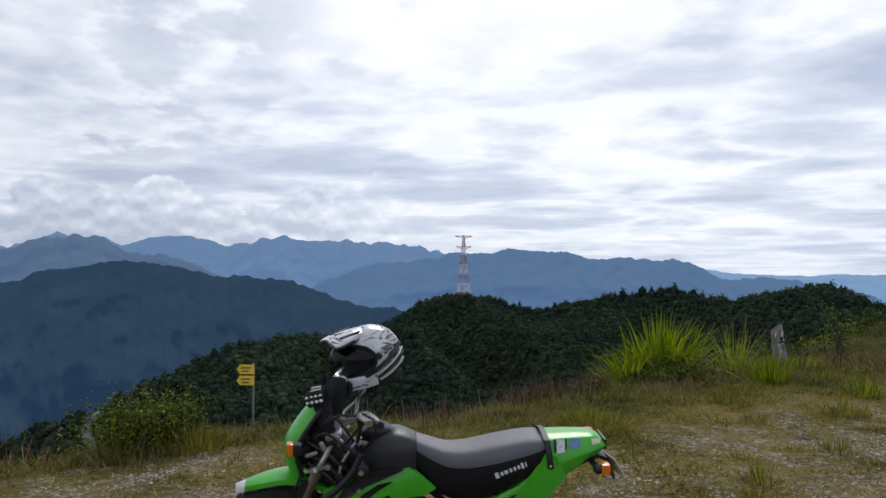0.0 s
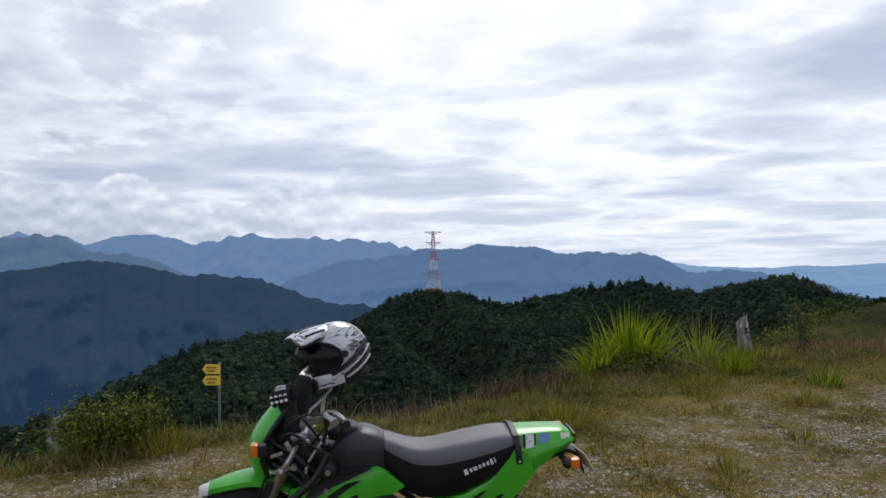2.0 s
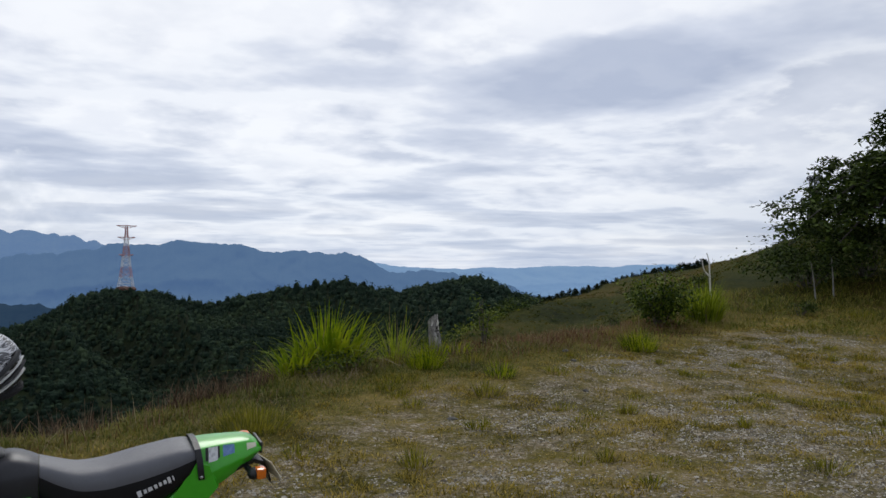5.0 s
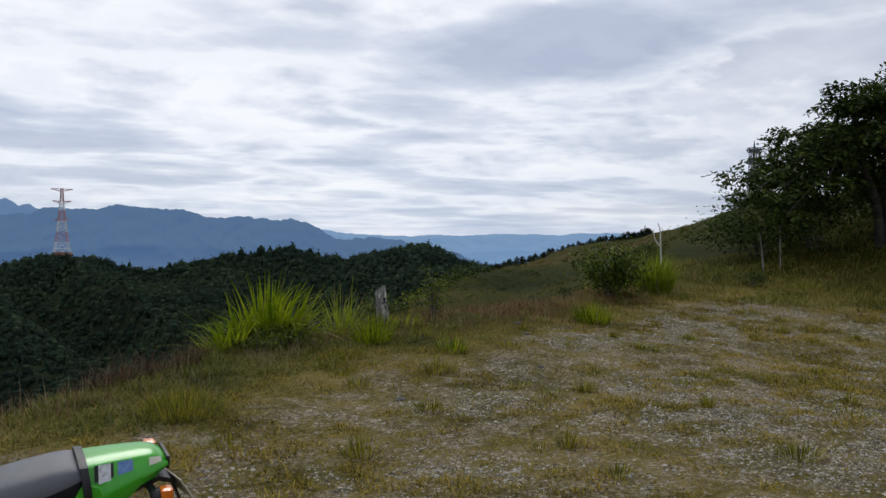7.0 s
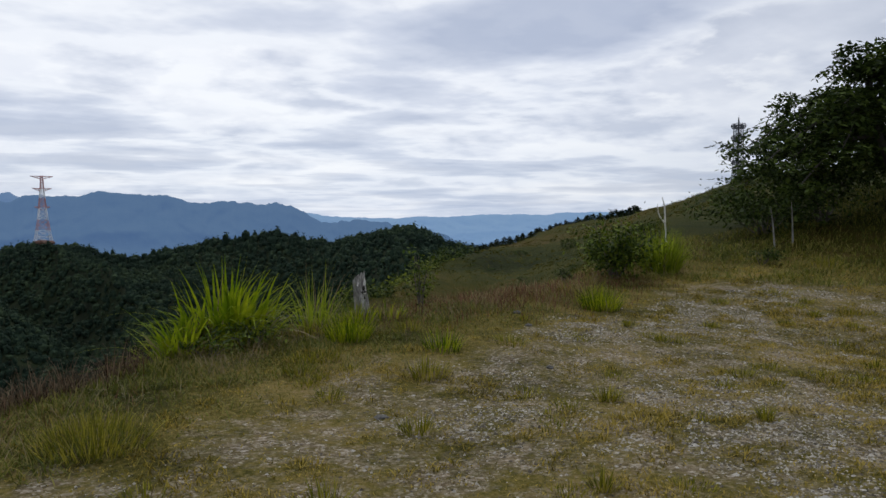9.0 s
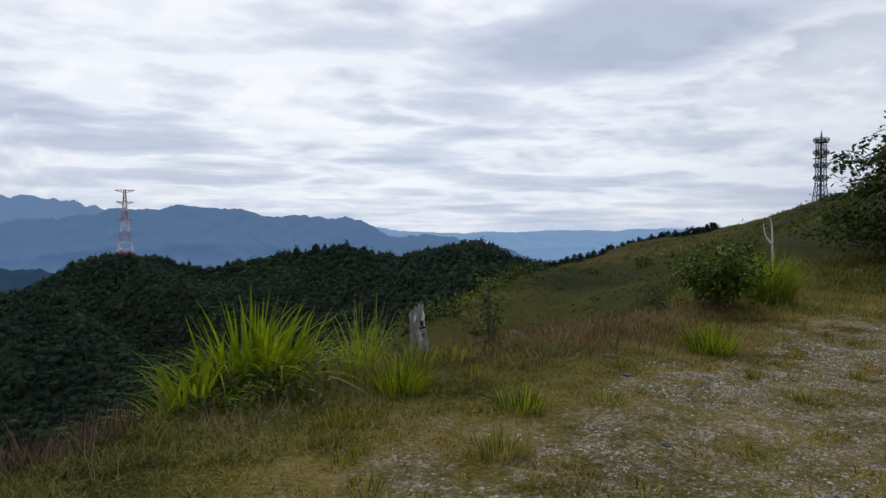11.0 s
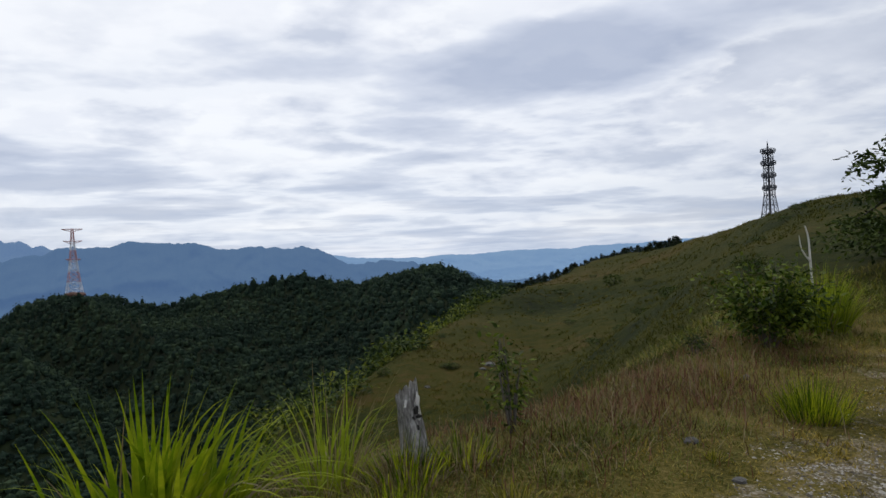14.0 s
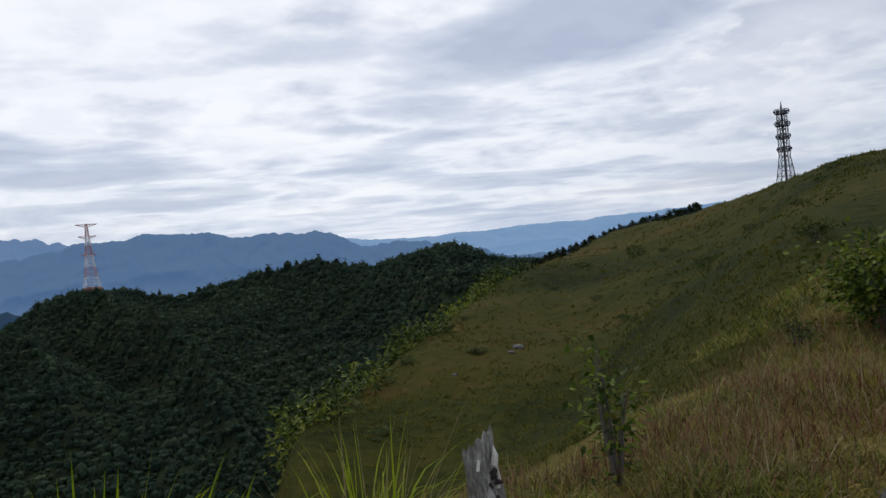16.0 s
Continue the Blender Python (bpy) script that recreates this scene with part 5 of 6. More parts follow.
M_SIGN = material("yellow_sign_paint", [(0.62, 0.39, 0.020), (0.78, 0.52, 0.035), (0.84, 0.60, 0.07)], (5.0, 40.0), 0.55)
M_SIGN_TEXT = material("faded_sign_print", [(0.17, 0.10, 0.02), (0.24, 0.15, 0.03)], (10.0, 60.0), 0.7)
M_POST = material("galvanised_post", [(0.16, 0.16, 0.155), (0.27, 0.27, 0.26)], (4.0, 40.0), 0.55, metal=0.4, bump=0.2)


def build_sign():
    x, y = -1.80, 8.30
    top = thing("trail_sign", x, y, "two yellow arrow boards on a thin grey post", "trail sign")
    g = top.location.z
    bm = bmesh.new()
    tube_bm([(0, 0, -0.2), (0, 0, 0.665 - g)], 0.0125, 10, bm)
    part("post", bm, M_POST, top)
    for zc in (0.602, 0.487):
        bm = bmesh.new()
        pts = [(0.012, -0.048), (0.012, 0.048), (-0.135, 0.052), (-0.168, 0.0), (-0.135, -0.046)]
        lo = [bm.verts.new((px, -0.022, zc - g + pz)) for px, pz in pts]
        hi = [bm.verts.new((px, -0.016, zc - g + pz)) for px, pz in pts]
        bm.faces.new(lo)
        bm.faces.new(hi[::-1])
        for k in range(5):
            bm.faces.new((lo[k], hi[k], hi[(k + 1) % 5], lo[(k + 1) % 5]))
        board = part("arrow_board", bm, M_SIGN, top, flat=True)
        for q, (px, wide) in enumerate(((-0.125, 0.10), (-0.115, 0.075))):
            bm = bmesh.new()
            bmesh.ops.create_cube(bm, size=1.0, matrix=Matrix.Translation((px + wide / 2, -0.0235, zc - g + (0.016 if q == 0 else -0.018))) @ Matrix.Diagonal((wide, 0.002, 0.016, 1)))
            part("text_bar", bm, M_SIGN_TEXT, board, flat=True)


build_sign()

# ---------------------------------------------------------------- the motorcycle
M_GREEN = material("lime_green_plastic", [(0.036, 0.30, 0.010), (0.050, 0.37, 0.013), (0.064, 0.43, 0.020)], (3.0, 30.0), 0.30, spec=0.5, coat=0.3)
M_BLACK = material("black_textured_plastic", [(0.005, 0.005, 0.006), (0.012, 0.012, 0.014)], (6.0, 120.0), 0.45, bump=0.15, bump_scale=300.0)
# seat top grey includes the sky's sheen, put into the base colour
M_VINYL = material("grey_seat_vinyl_sky_sheen", [(0.082, 0.083, 0.094), (0.112, 0.113, 0.127)], (5.0, 160.0), 0.42, bump=0.2, bump_scale=420.0)
M_TANK = material("satin_dark_tank_plastic", [(0.018, 0.018, 0.022), (0.030, 0.030, 0.036)], (5.0, 90.0), 0.34, bump=0.1, bump_scale=420.0, spec=0.4)
M_VINYL_SIDE = material("black_seat_side_vinyl", [(0.004, 0.004, 0.005), (0.009, 0.009, 0.012)], (5.0, 160.0), 0.36, bump=0.2, bump_scale=420.0, spec=0.28)
M_ALU = material("brushed_aluminium", [(0.45, 0.45, 0.47), (0.62, 0.62, 0.64)], (6.0, 90.0), 0.32, metal=0.9)
M_FORK = material("fork_slider_metal", [(0.20, 0.17, 0.12), (0.32, 0.28, 0.21)], (5.0, 60.0), 0.35, metal=0.8)
M_ORANGE = material("amber_lens", [(0.62, 0.12, 0.006), (0.80, 0.20, 0.012)], (8.0, 60.0), 0.2, spec=0.6, coat=0.4)
M_RUBBER = material("tyre_rubber", [(0.012, 0.012, 0.012), (0.026, 0.025, 0.024)], (5.0, 80.0), 0.85, bump=0.3, bump_scale=120.0)
M_OFFWHITE = material("white_plastic", [(0.62, 0.62, 0.60), (0.74, 0.74, 0.72)], (5.0, 50.0), 0.4)
M_PLATE = material("plate_back_metal", [(0.62, 0.57, 0.42), (0.78, 0.74, 0.60)], (8.0, 60.0), 0.45)
M_BLUE = material("blue_sticker", [(0.05, 0.14, 0.38), (0.22, 0.36, 0.60)], (60.0, 160.0), 0.4)
M_STICKER = material("printed_sticker", [(0.25, 0.25, 0.27), (0.65, 0.66, 0.68), (0.80, 0.80, 0.80)], (70.0, 200.0), 0.4)
M_PINK = material("faded_sticker", [(0.55, 0.62, 0.45), (0.75, 0.62, 0.50)], (50.0, 160.0), 0.45)
M_VISOR_CLEAR = material("headlight_lens", [(0.10, 0.105, 0.11), (0.16, 0.165, 0.17)], (8.0, 40.0), 0.1, spec=0.6, coat=0.5)
M_LOGO = material("silver_print", [(0.60, 0.60, 0.62), (0.72, 0.72, 0.74)], (20.0, 80.0), 0.4)

BIKE = thing("motorcycle", 0.0, 4.13, "lime green and black off-road motorcycle leaning on its stand", "motorcycle", z=0.02)
BIKE.matrix_world = Matrix.Translation((0.0, 4.13, ground_z(0.0, 4.13) - 0.055)) @ Matrix.Rotation(radians(4.0), 4, "Z") @ Matrix.Rotation(radians(7.5), 4, "X")


def loft(sections, bm=None, cap=True, closed=True):
    """Skin over rings of points."""
    bm = bm or bmesh.new()
    rings = [[bm.verts.new(p) for p in s] for s in sections]
    n = len(rings[0])
    for r0, r1 in zip(rings, rings[1:]):
        for k in range(n if closed else n - 1):
            bm.faces.new((r0[k], r0[(k + 1) % n], r1[(k + 1) % n], r1[k]))
    if cap and closed:
        bm.faces.new(rings[0][::-1])
        bm.faces.new(rings[-1])
    return bm


def body_ring(x, top, bottom, half, crown=0.35, n=10, tuck=0.8):
    """A cross section: flat-topped arch, sides tucked in towards the bottom."""
    pts = []
    for k in range(n + 1):
        a = math.pi * k / n
        c, s = math.cos(a), math.sin(a)
        yy = half * math.copysign(abs(c) ** 0.55, c)
        zz = top - (1 - abs(s) ** 0.55) * (top - bottom) * crown
        pts.append((x, yy, zz))
    pts.append((x, -half * tuck, bottom))
    pts.append((x, half * tuck, bottom))
    return pts


def panel(outline, y, thick, bulge=0.0, side=1, lean=0.0):
    """A side panel: an outline in x and z, standing at y, bulged outward."""
    bm = bmesh.new()
    cx = sum(p[0] for p in outline) / len(outline)
    cz = sum(p[1] for p in outline) / len(outline)

    def place(px, pz, off):
        return Vector((px, side * (y + off + lean * (pz - cz)), pz))
    rings = []
    for scale, off in ((1.0, -thick), (1.0, 0.0), (0.97, 0.006 + bulge * 0.25), (0.7, bulge * 0.8), (0.35, bulge)):
        rings.append([bm.verts.new(place(cx + (px - cx) * scale, cz + (pz - cz) * scale, off)) for px, pz in outline])
    n = len(outline)
    for r0, r1 in zip(rings, rings[1:]):
        for k in range(n):
            bm.faces.new((r0[k], r0[(k + 1) % n], r1[(k + 1) % n], r1[k]))
    bm.faces.new(rings[0][::-1])
    bm.faces.new(rings[-1])
    return bm


def box_bm(cx, cy, cz, sx, sy, sz, bevel=0.0, turn=None, bm=None):
    bm = bm or bmesh.new()
    m = Matrix.Translation((cx, cy, cz)) @ (turn or Matrix()) @ Matrix.Diagonal((sx, sy, sz, 1))
    made = bmesh.ops.create_cube(bm, size=1.0, matrix=m)
    if bevel:
        edges = list({e for v in made["verts"] for e in v.link_edges})
        bmesh.ops.bevel(bm, geom=edges, offset=bevel, segments=2, affect="EDGES", profile=0.6)
    return bm


def ball(cx, cy, cz, sx, sy, sz, sub=2):
    bm = bmesh.new()
    bmesh.ops.create_icosphere(bm, subdivisions=sub + 1, radius=1.0, matrix=Matrix.Translation((cx, cy, cz)) @ Matrix.Diagonal((sx, sy, sz, 1)))
    return bm


def lerp_rows(rows, n):
    """Rows of numbers, resampled smoothly along the first one."""
    a = np.array(rows, float)
    xs = np.linspace(a[0, 0], a[-1, 0], n)
    return [(x, *[float(np.interp(x, a[:, 0], a[:, k])) for k in range(1, a.shape[1])]) for x in xs]


def soft_rows(rows, n):
    """Like lerp_rows, with the corners rounded."""
    r = np.array(lerp_rows(rows, n))
    for _ in range(2):
        m = r.copy()
        m[1:-1, 1:] = 0.25 * r[:-2, 1:] + 0.5 * r[1:-1, 1:] + 0.25 * r[2:, 1:]
        r = m
    return [tuple(q) for q in r]


def build_bike():
    # seat: pad on top, base colour paled for sky reflection; darker skirt at the sides
    tops = soft_rows([(0.012, 0.893, 0.850, 0.090), (0.07, 0.872, 0.815, 0.100), (0.15, 0.845, 0.780, 0.114), (0.25, 0.848, 0.778, 0.126), (0.38, 0.876, 0.802, 0.132), (0.52, 0.900, 0.836, 0.128), (0.592, 0.902, 0.858, 0.118), (0.607, 0.892, 0.862, 0.110)], 30)
    lows = {0.012: 0.755, 0.09: 0.665, 0.18: 0.625, 0.30: 0.632, 0.42: 0.675, 0.52: 0.735, 0.607: 0.815}
    pad, skirt = [], []
    for x, t, e, h in tops:
        b = float(np.interp(x, list(lows), list(lows.values())))
        arch = [(x, h * c, t - (t - e) * (1 - q)) for c, q in ((1.0, 0.0), (0.985, 0.25), (0.93, 0.55), (0.82, 0.80), (0.62, 0.95), (0.3, 1.0), (0, 1.01), (-0.3, 1.0), (-0.62, 0.95), (-0.82, 0.80), (-0.93, 0.55), (-0.985, 0.25), (-1.0, 0.0))]
        pad.append(arch + [(x, -h * 0.9, e - 0.002), (x, h * 0.9, e - 0.002)])
        skirt.append([(x, h * 1.0, e), (x, -h * 1.0, e), (x, -h * 1.035, e - (e - b) * 0.4), (x, -h * 1.02, e - (e - b) * 0.8), (x, -h * 0.9, b), (x, h * 0.9, b), (x, h * 1.02, e - (e - b) * 0.8), (x, h * 1.035, e - (e - b) * 0.4)])
    seat = part("seat", loft(pad), M_VINYL, BIKE, "dark grey vinyl seat with sky sheen in its colour")
    part("seat_skirt", loft(skirt), M_VINYL_SIDE, seat, "black vinyl seat side")
    bars = ((0.375, 0.017, 0.026), (0.397, 0.012, 0.016), (0.416, 0.017, 0.016), (0.437, 0.012, 0.016), (0.455, 0.011, 0.016), (0.473, 0.012, 0.016), (0.490, 0.012, 0.026), (0.506, 0.005, 0.022))
    for x, w, h in bars:
        z = 0.748 + (x - 0.375) * 0.38
        hw = float(np.interp(x, (0.3, 0.42, 0.52), (0.131, 0.136, 0.132)))
        part("logo_bar", box_bm(x, -hw - 0.001, z, w, 0.004, h, 0.0, Matrix.Rotation(radians(-20), 4, "Y")), M_LOGO, seat, flat=True)
    # tank and its cover
    rows = soft_rows([(-0.27, 0.80, 0.62, 0.06), (-0.22, 0.875, 0.60, 0.095), (-0.15, 0.925, 0.60, 0.118), (-0.08, 0.932, 0.62, 0.122), (-0.02, 0.912, 0.66, 0.112), (0.010, 0.895, 0.70, 0.096)], 20)
    tank = part("fuel_tank", loft([body_ring(x, t, b, h, 0.5) for x, t, b, h in rows]), M_TANK, BIKE, "satin dark grey fuel tank")
    rows = soft_rows([(-0.245, 0.915, 0.88, 0.02), (-0.215, 0.945, 0.88, 0.055), (-0.165, 0.957, 0.89, 0.066), (-0.125, 0.952, 0.90, 0.060), (-0.105, 0.935, 0.90, 0.035)], 12)
    part("filler_cap", loft([body_ring(x, t, b, h, 0.6) for x, t, b, h in rows]), M_BLACK, tank, "black filler cap cover")
    # shrouds
    for side in (-1, 1):
        out = [(-0.40, 0.50), (-0.44, 0.60), (-0.40, 0.690), (-0.245, 0.748), (-0.12, 0.778), (-0.02, 0.782), (0.015, 0.766), (0.10, 0.690), (0.0, 0.635), (-0.10, 0.56), (-0.16, 0.48)]
        shroud = part("radiator_shroud", panel(out, 0.128, 0.012, 0.030, side, -0.05), M_GREEN, BIKE, "lime green radiator shroud")
        slashes = ([(-0.345, 0.655), (-0.309, 0.712), (-0.248, 0.756), (-0.12, 0.786), (-0.05, 0.788), (-0.13, 0.752), (-0.22, 0.715), (-0.29, 0.668)],
                   [(-0.30, 0.600), (-0.235, 0.675), (-0.16, 0.722), (-0.10, 0.735), (-0.165, 0.695), (-0.20, 0.665)],
                   [(-0.22, 0.585), (-0.17, 0.655), (-0.11, 0.675), (-0.13, 0.650), (0.03, 0.662), (0.0, 0.645), (-0.12, 0.61)], [(-0.40, 0.60), (-0.30, 0.66), (-0.26, 0.655), (-0.36, 0.575)])
        for sl in slashes:
            part("graphic", panel(sl, 0.157, 0.02, 0.004, side, -0.05), M_BLACK, shroud, "black slash graphic")
    # side covers and tail
    for side in (-1, 1):
        out = [(0.215, 0.565), (0.235, 0.605), (0.36, 0.635), (0.48, 0.695), (0.575, 0.775), (0.605, 0.85), (0.66, 0.83), (0.70, 0.73), (0.60, 0.61), (0.50, 0.52), (0.36, 0.48), (0.27, 0.50)]
        cover = part("side_cover", panel(out, 0.112, 0.012, 0.016, side, -0.02), M_GREEN, BIKE, "lime green side cover")
        for sl in ([(0.30, 0.555), (0.44, 0.645), (0.47, 0.655), (0.38, 0.57)], [(0.40, 0.535), (0.53, 0.635), (0.55, 0.635), (0.46, 0.535)]):
            part("graphic", panel(sl, 0.127, 0.016, 0.003, side, -0.02), M_BLACK, cover, "black slash graphic")
    secs = []
    for x, t, b, h in soft_rows([(0.604, 0.895, 0.69, 0.112), (0.66, 0.898, 0.70, 0.110), (0.74, 0.900, 0.745, 0.102), (0.82, 0.900, 0.795, 0.092), (0.865, 0.896, 0.825, 0.082), (0.888, 0.872, 0.84, 0.066)], 16):
        m = b + (t - b) * 0.42
        secs.append([(x, h * 0.80, t - 0.006), (x, h * 0.70, t), (x, 0, t + 0.004), (x, -h * 0.70, t), (x, -h * 0.80, t - 0.006), (x, -h * 1.08, m + 0.012), (x, -h * 1.10, m), (x, -h * 0.78, b), (x, 0, b + 0.01), (x, h * 0.78, b), (x, h * 1.10, m), (x, h * 1.08, m + 0.012)])
    tail = part("tail_cowl", loft(secs), M_GREEN, BIKE, "lime green tail cowl")

    def on_tail(x, f):
        t = float(np.interp(x, (0.604, 0.74, 0.82, 0.865), (0.895, 0.900, 0.900, 0.896)))
        b = float(np.interp(x, (0.604, 0.66, 0.74, 0.82, 0.865), (0.69, 0.70, 0.745, 0.795, 0.825)))
        h = float(np.interp(x, (0.604, 0.66, 0.74, 0.82, 0.865), (0.112, 0.110, 0.102, 0.092, 0.082)))
        m = b + (t - b) * 0.42
        return Vector((x, -h * (0.80 + 0.28 * f) - 0.0015, t - 0.006 - (t - m - 0.018) * f))
    for x0, x1, f0, f1, m, name in ((0.640, 0.652, -0.05, 0.5, M_BLACK, "black sticker stripe"), (0.653, 0.692, -0.05, 0.58, M_STICKER, "white printed sticker"), (0.692, 0.701, -0.05, 0.5, M_BLACK, "black sticker stripe"),
                                    (0.715, 0.765, -0.05, 0.5, M_BLUE, "blue and white sticker"), (0.820, 0.862, 0.0, 0.6, M_PINK, "faded pale sticker")):
        bm = bmesh.new()
        q = [on_tail(x0, f0), on_tail(x1, f0), on_tail(x1, f1), on_tail(x0, f1)]
        lift = Vector((0, -0.0012, 0.0006))
        lo, hi = [bm.verts.new(p) for p in q], [bm.verts.new(p + lift) for p in q]
        bm.faces.new(hi)
        bm.faces.new(lo[::-1])
        for k in range(4):
            bm.faces.new((lo[k], lo[(k + 1) % 4], hi[(k + 1) % 4], hi[k]))
        part("sticker", bm, m, tail, name, flat=True)
    part("tail_trim", box_bm(0.889, 0, 0.862, 0.012, 0.14, 0.05, 0.004), M_BLACK, BIKE)
    rear = part("rear_fender", loft([[(x, -h, z), (x, h, z), (x, h * 0.9, z - 0.02), (x, -h * 0.9, z - 0.02)] for x, z, h in ((0.70, 0.755, 0.09), (0.80, 0.80, 0.085), (0.86, 0.815, 0.075), (0.90, 0.80, 0.07), (0.925, 0.755, 0.06), (0.945, 0.70, 0.055))]), M_BLACK, BIKE)
    part("plate", box_bm(0.935, 0.0, 0.752, 0.004, 0.19, 0.115, 0.0, Matrix.Rotation(radians(14), 4, "Z") @ Matrix.Rotation(radians(-32), 4, "Y")), M_PLATE, BIKE, "pale back of the number plate", flat=True)
    for side, dz in ((-1, 0.0), (1, 0.06)):
        stalk = part("signal_stalk", tube_bm([(0.825, side * 0.06, 0.785 + dz), (0.832, side * 0.125, 0.778 + dz)], 0.014, 8), M_BLACK, BIKE)
        part("signal_housing", ball(0.838, side * 0.145, 0.778 + dz, 0.026, 0.03, 0.026), M_BLACK, stalk)
        part("signal_lens", box_bm(0.866, side * 0.150, 0.782 + dz, 0.046, 0.056, 0.048, 0.014), M_ORANGE, stalk, "amber signal lens")
    # strap over the end of the seat
    pts = [(0.612, 0.115, 0.75), (0.610, 0.122, 0.84), (0.606, 0.10, 0.893), (0.604, 0.05, 0.907), (0.604, 0, 0.909), (0.604, -0.05, 0.907), (0.606, -0.10, 0.893), (0.612, -0.126, 0.85), (0.620, -0.128, 0.785), (0.622, -0.126, 0.77)]
    strap = part("seat_strap", loft([[(x - 0.013, y, z), (x + 0.013, y, z), (x + 0.013, y * 1.03, z + 0.005), (x - 0.013, y * 1.03, z + 0.005)] for x, y, z in pts]), M_BLACK, BIKE, "black passenger strap")
    part("strap_bolt", ball(0.620, -0.134, 0.785, 0.007, 0.004, 0.007, 1), M_ALU, strap, "bright strap bolt")
    # front end
    rows = soft_rows([(0.720, -0.560, 0.085), (0.78, -0.588, 0.100), (0.84, -0.602, 0.115), (0.91, -0.588, 0.122), (0.97, -0.548, 0.115), (1.03, -0.503, 0.095), (1.068, -0.462, 0.062)], 16)
    secs = []
    for z, xf, h in rows:
        arc = [(-math.cos(radians(a)) * 0.075, math.sin(radians(a)) * h) for a in range(-95, 96, 19)]
        outer = [(xf + 0.075 + c, s, z) for c, s in arc]
        inner = [(xf + 0.075 + c * 0.95 + 0.004, s * 0.95, z) for c, s in reversed(arc)]
        secs.append(outer + inner)
    cowl = part("headlight_cowl", loft(secs), M_GREEN, BIKE, "lime green headlight cowl")
    part("headlight_housing", ball(-0.50, 0, 0.86, 0.065, 0.104, 0.095), M_BLACK, cowl, "black headlight housing")
    part("headlight", ball(-0.572, 0, 0.86, 0.020, 0.065, 0.050), M_VISOR_CLEAR, cowl, "clear headlight")
    part("cowl_edge", tube_bm(curve_points([(-0.500, -0.100, 0.74), (-0.522, -0.120, 0.84), (-0.505, -0.124, 0.92), (-0.43, -0.10, 1.03), (-0.39, -0.07, 1.065)], 5), 0.011, 7), M_BLACK, cowl)
    for side in (-1, 1):
        stalk = part("signal_stalk", tube_bm([(-0.495, side * 0.10, 0.898), (-0.51, side * 0.15, 0.898)], 0.018, 8), M_BLACK, BIKE)
        part("signal_housing", box_bm(-0.512, side * 0.175, 0.898, 0.042, 0.045, 0.056, 0.012), M_BLACK, stalk)
        part("signal_lens", box_bm(-0.545, side * 0.175, 0.900, 0.034, 0.050, 0.058, 0.012), M_ORANGE, stalk, "amber signal lens")
    secs = []
    for x, z, h in soft_rows([(-0.815, 0.668, 0.014), (-0.785, 0.681, 0.042), (-0.68, 0.716, 0.082), (-0.58, 0.735, 0.088), (-0.46, 0.712, 0.080), (-0.37, 0.67, 0.07)], 20):
        top = [(x, h, z - 0.030), (x, h * 0.96, z - 0.010), (x, h * 0.6, z), (x, 0, z + 0.008), (x, -h * 0.6, z), (x, -h * 0.96, z - 0.010), (x, -h, z - 0.030)]
        secs.append(top + [(p[0], p[1] * 0.94, p[2] - 0.006) for p in reversed(top)])
    fender = part("front_fender", loft(secs[2:]), M_GREEN, BIKE, "lime green front fender")
    part("fender_tip", loft(secs[:3]), M_OFFWHITE, fender, "white fender tip")
    for side in (-1, 1):
        y = side * 0.098
        leg = part("fork_leg", tube_bm([(-0.352, y, 0.955), (-0.452, y, 0.73)], 0.026, 12), M_BLACK, BIKE, "black upper fork tube")
        part("fork_slider", tube_bm([(-0.432, y, 0.775), (-0.47, y, 0.69), (-0.605, y, 0.375)], [0.030, 0.0235, 0.0235], 12), M_FORK, leg, "bronze-grey fork slider")
        part("fork_guard", panel([(-0.475, 0.73), (-0.505, 0.73), (-0.652, 0.38), (-0.615, 0.36)], abs(y) + 0.018, 0.006, 0.006, side), M_BLACK, leg)
    part("triple_clamp", box_bm(-0.362, 0, 0.935, 0.075, 0.255, 0.030, 0.010, Matrix.Rotation(radians(-24), 4, "Y")), M_ALU, BIKE, "silver top clamp")
    part("triple_clamp", box_bm(-0.435, 0, 0.785, 0.075, 0.255, 0.030, 0.010, Matrix.Rotation(radians(-24), 4, "Y")), M_ALU, BIKE, "silver lower clamp")
    for side in (-1, 1):
        part("bar_riser", box_bm(-0.340, side * 0.05, 0.962, 0.034, 0.030, 0.045, 0.006), M_ALU, BIKE)
    bar = part("handlebar", tube_bm(curve_points([(-0.155, -0.405, 1.085), (-0.20, -0.27, 1.076), (-0.29, -0.13, 1.01), (-0.335, -0.06, 0.985), (-0.335, 0.06, 0.985), (-0.29, 0.13, 1.01), (-0.20, 0.27, 1.076), (-0.155, 0.405, 1.085)], 6), 0.0125, 10), M_ALU, BIKE, "silver handlebar")
    part("cross_brace", tube_bm([(-0.262, -0.17, 1.035), (-0.262, 0.17, 1.035)], 0.008, 8), M_ALU, bar)
    for side in (-1, 1):
        part("grip", tube_bm([(-0.192, side * 0.295, 1.073), (-0.15, side * 0.418, 1.082)], 0.017, 10), M_BLACK, bar, "black rubber grip")
        part("lever_perch", box_bm(-0.222, side * 0.25, 1.07, 0.045, 0.04, 0.035, 0.008), M_BLACK, bar)
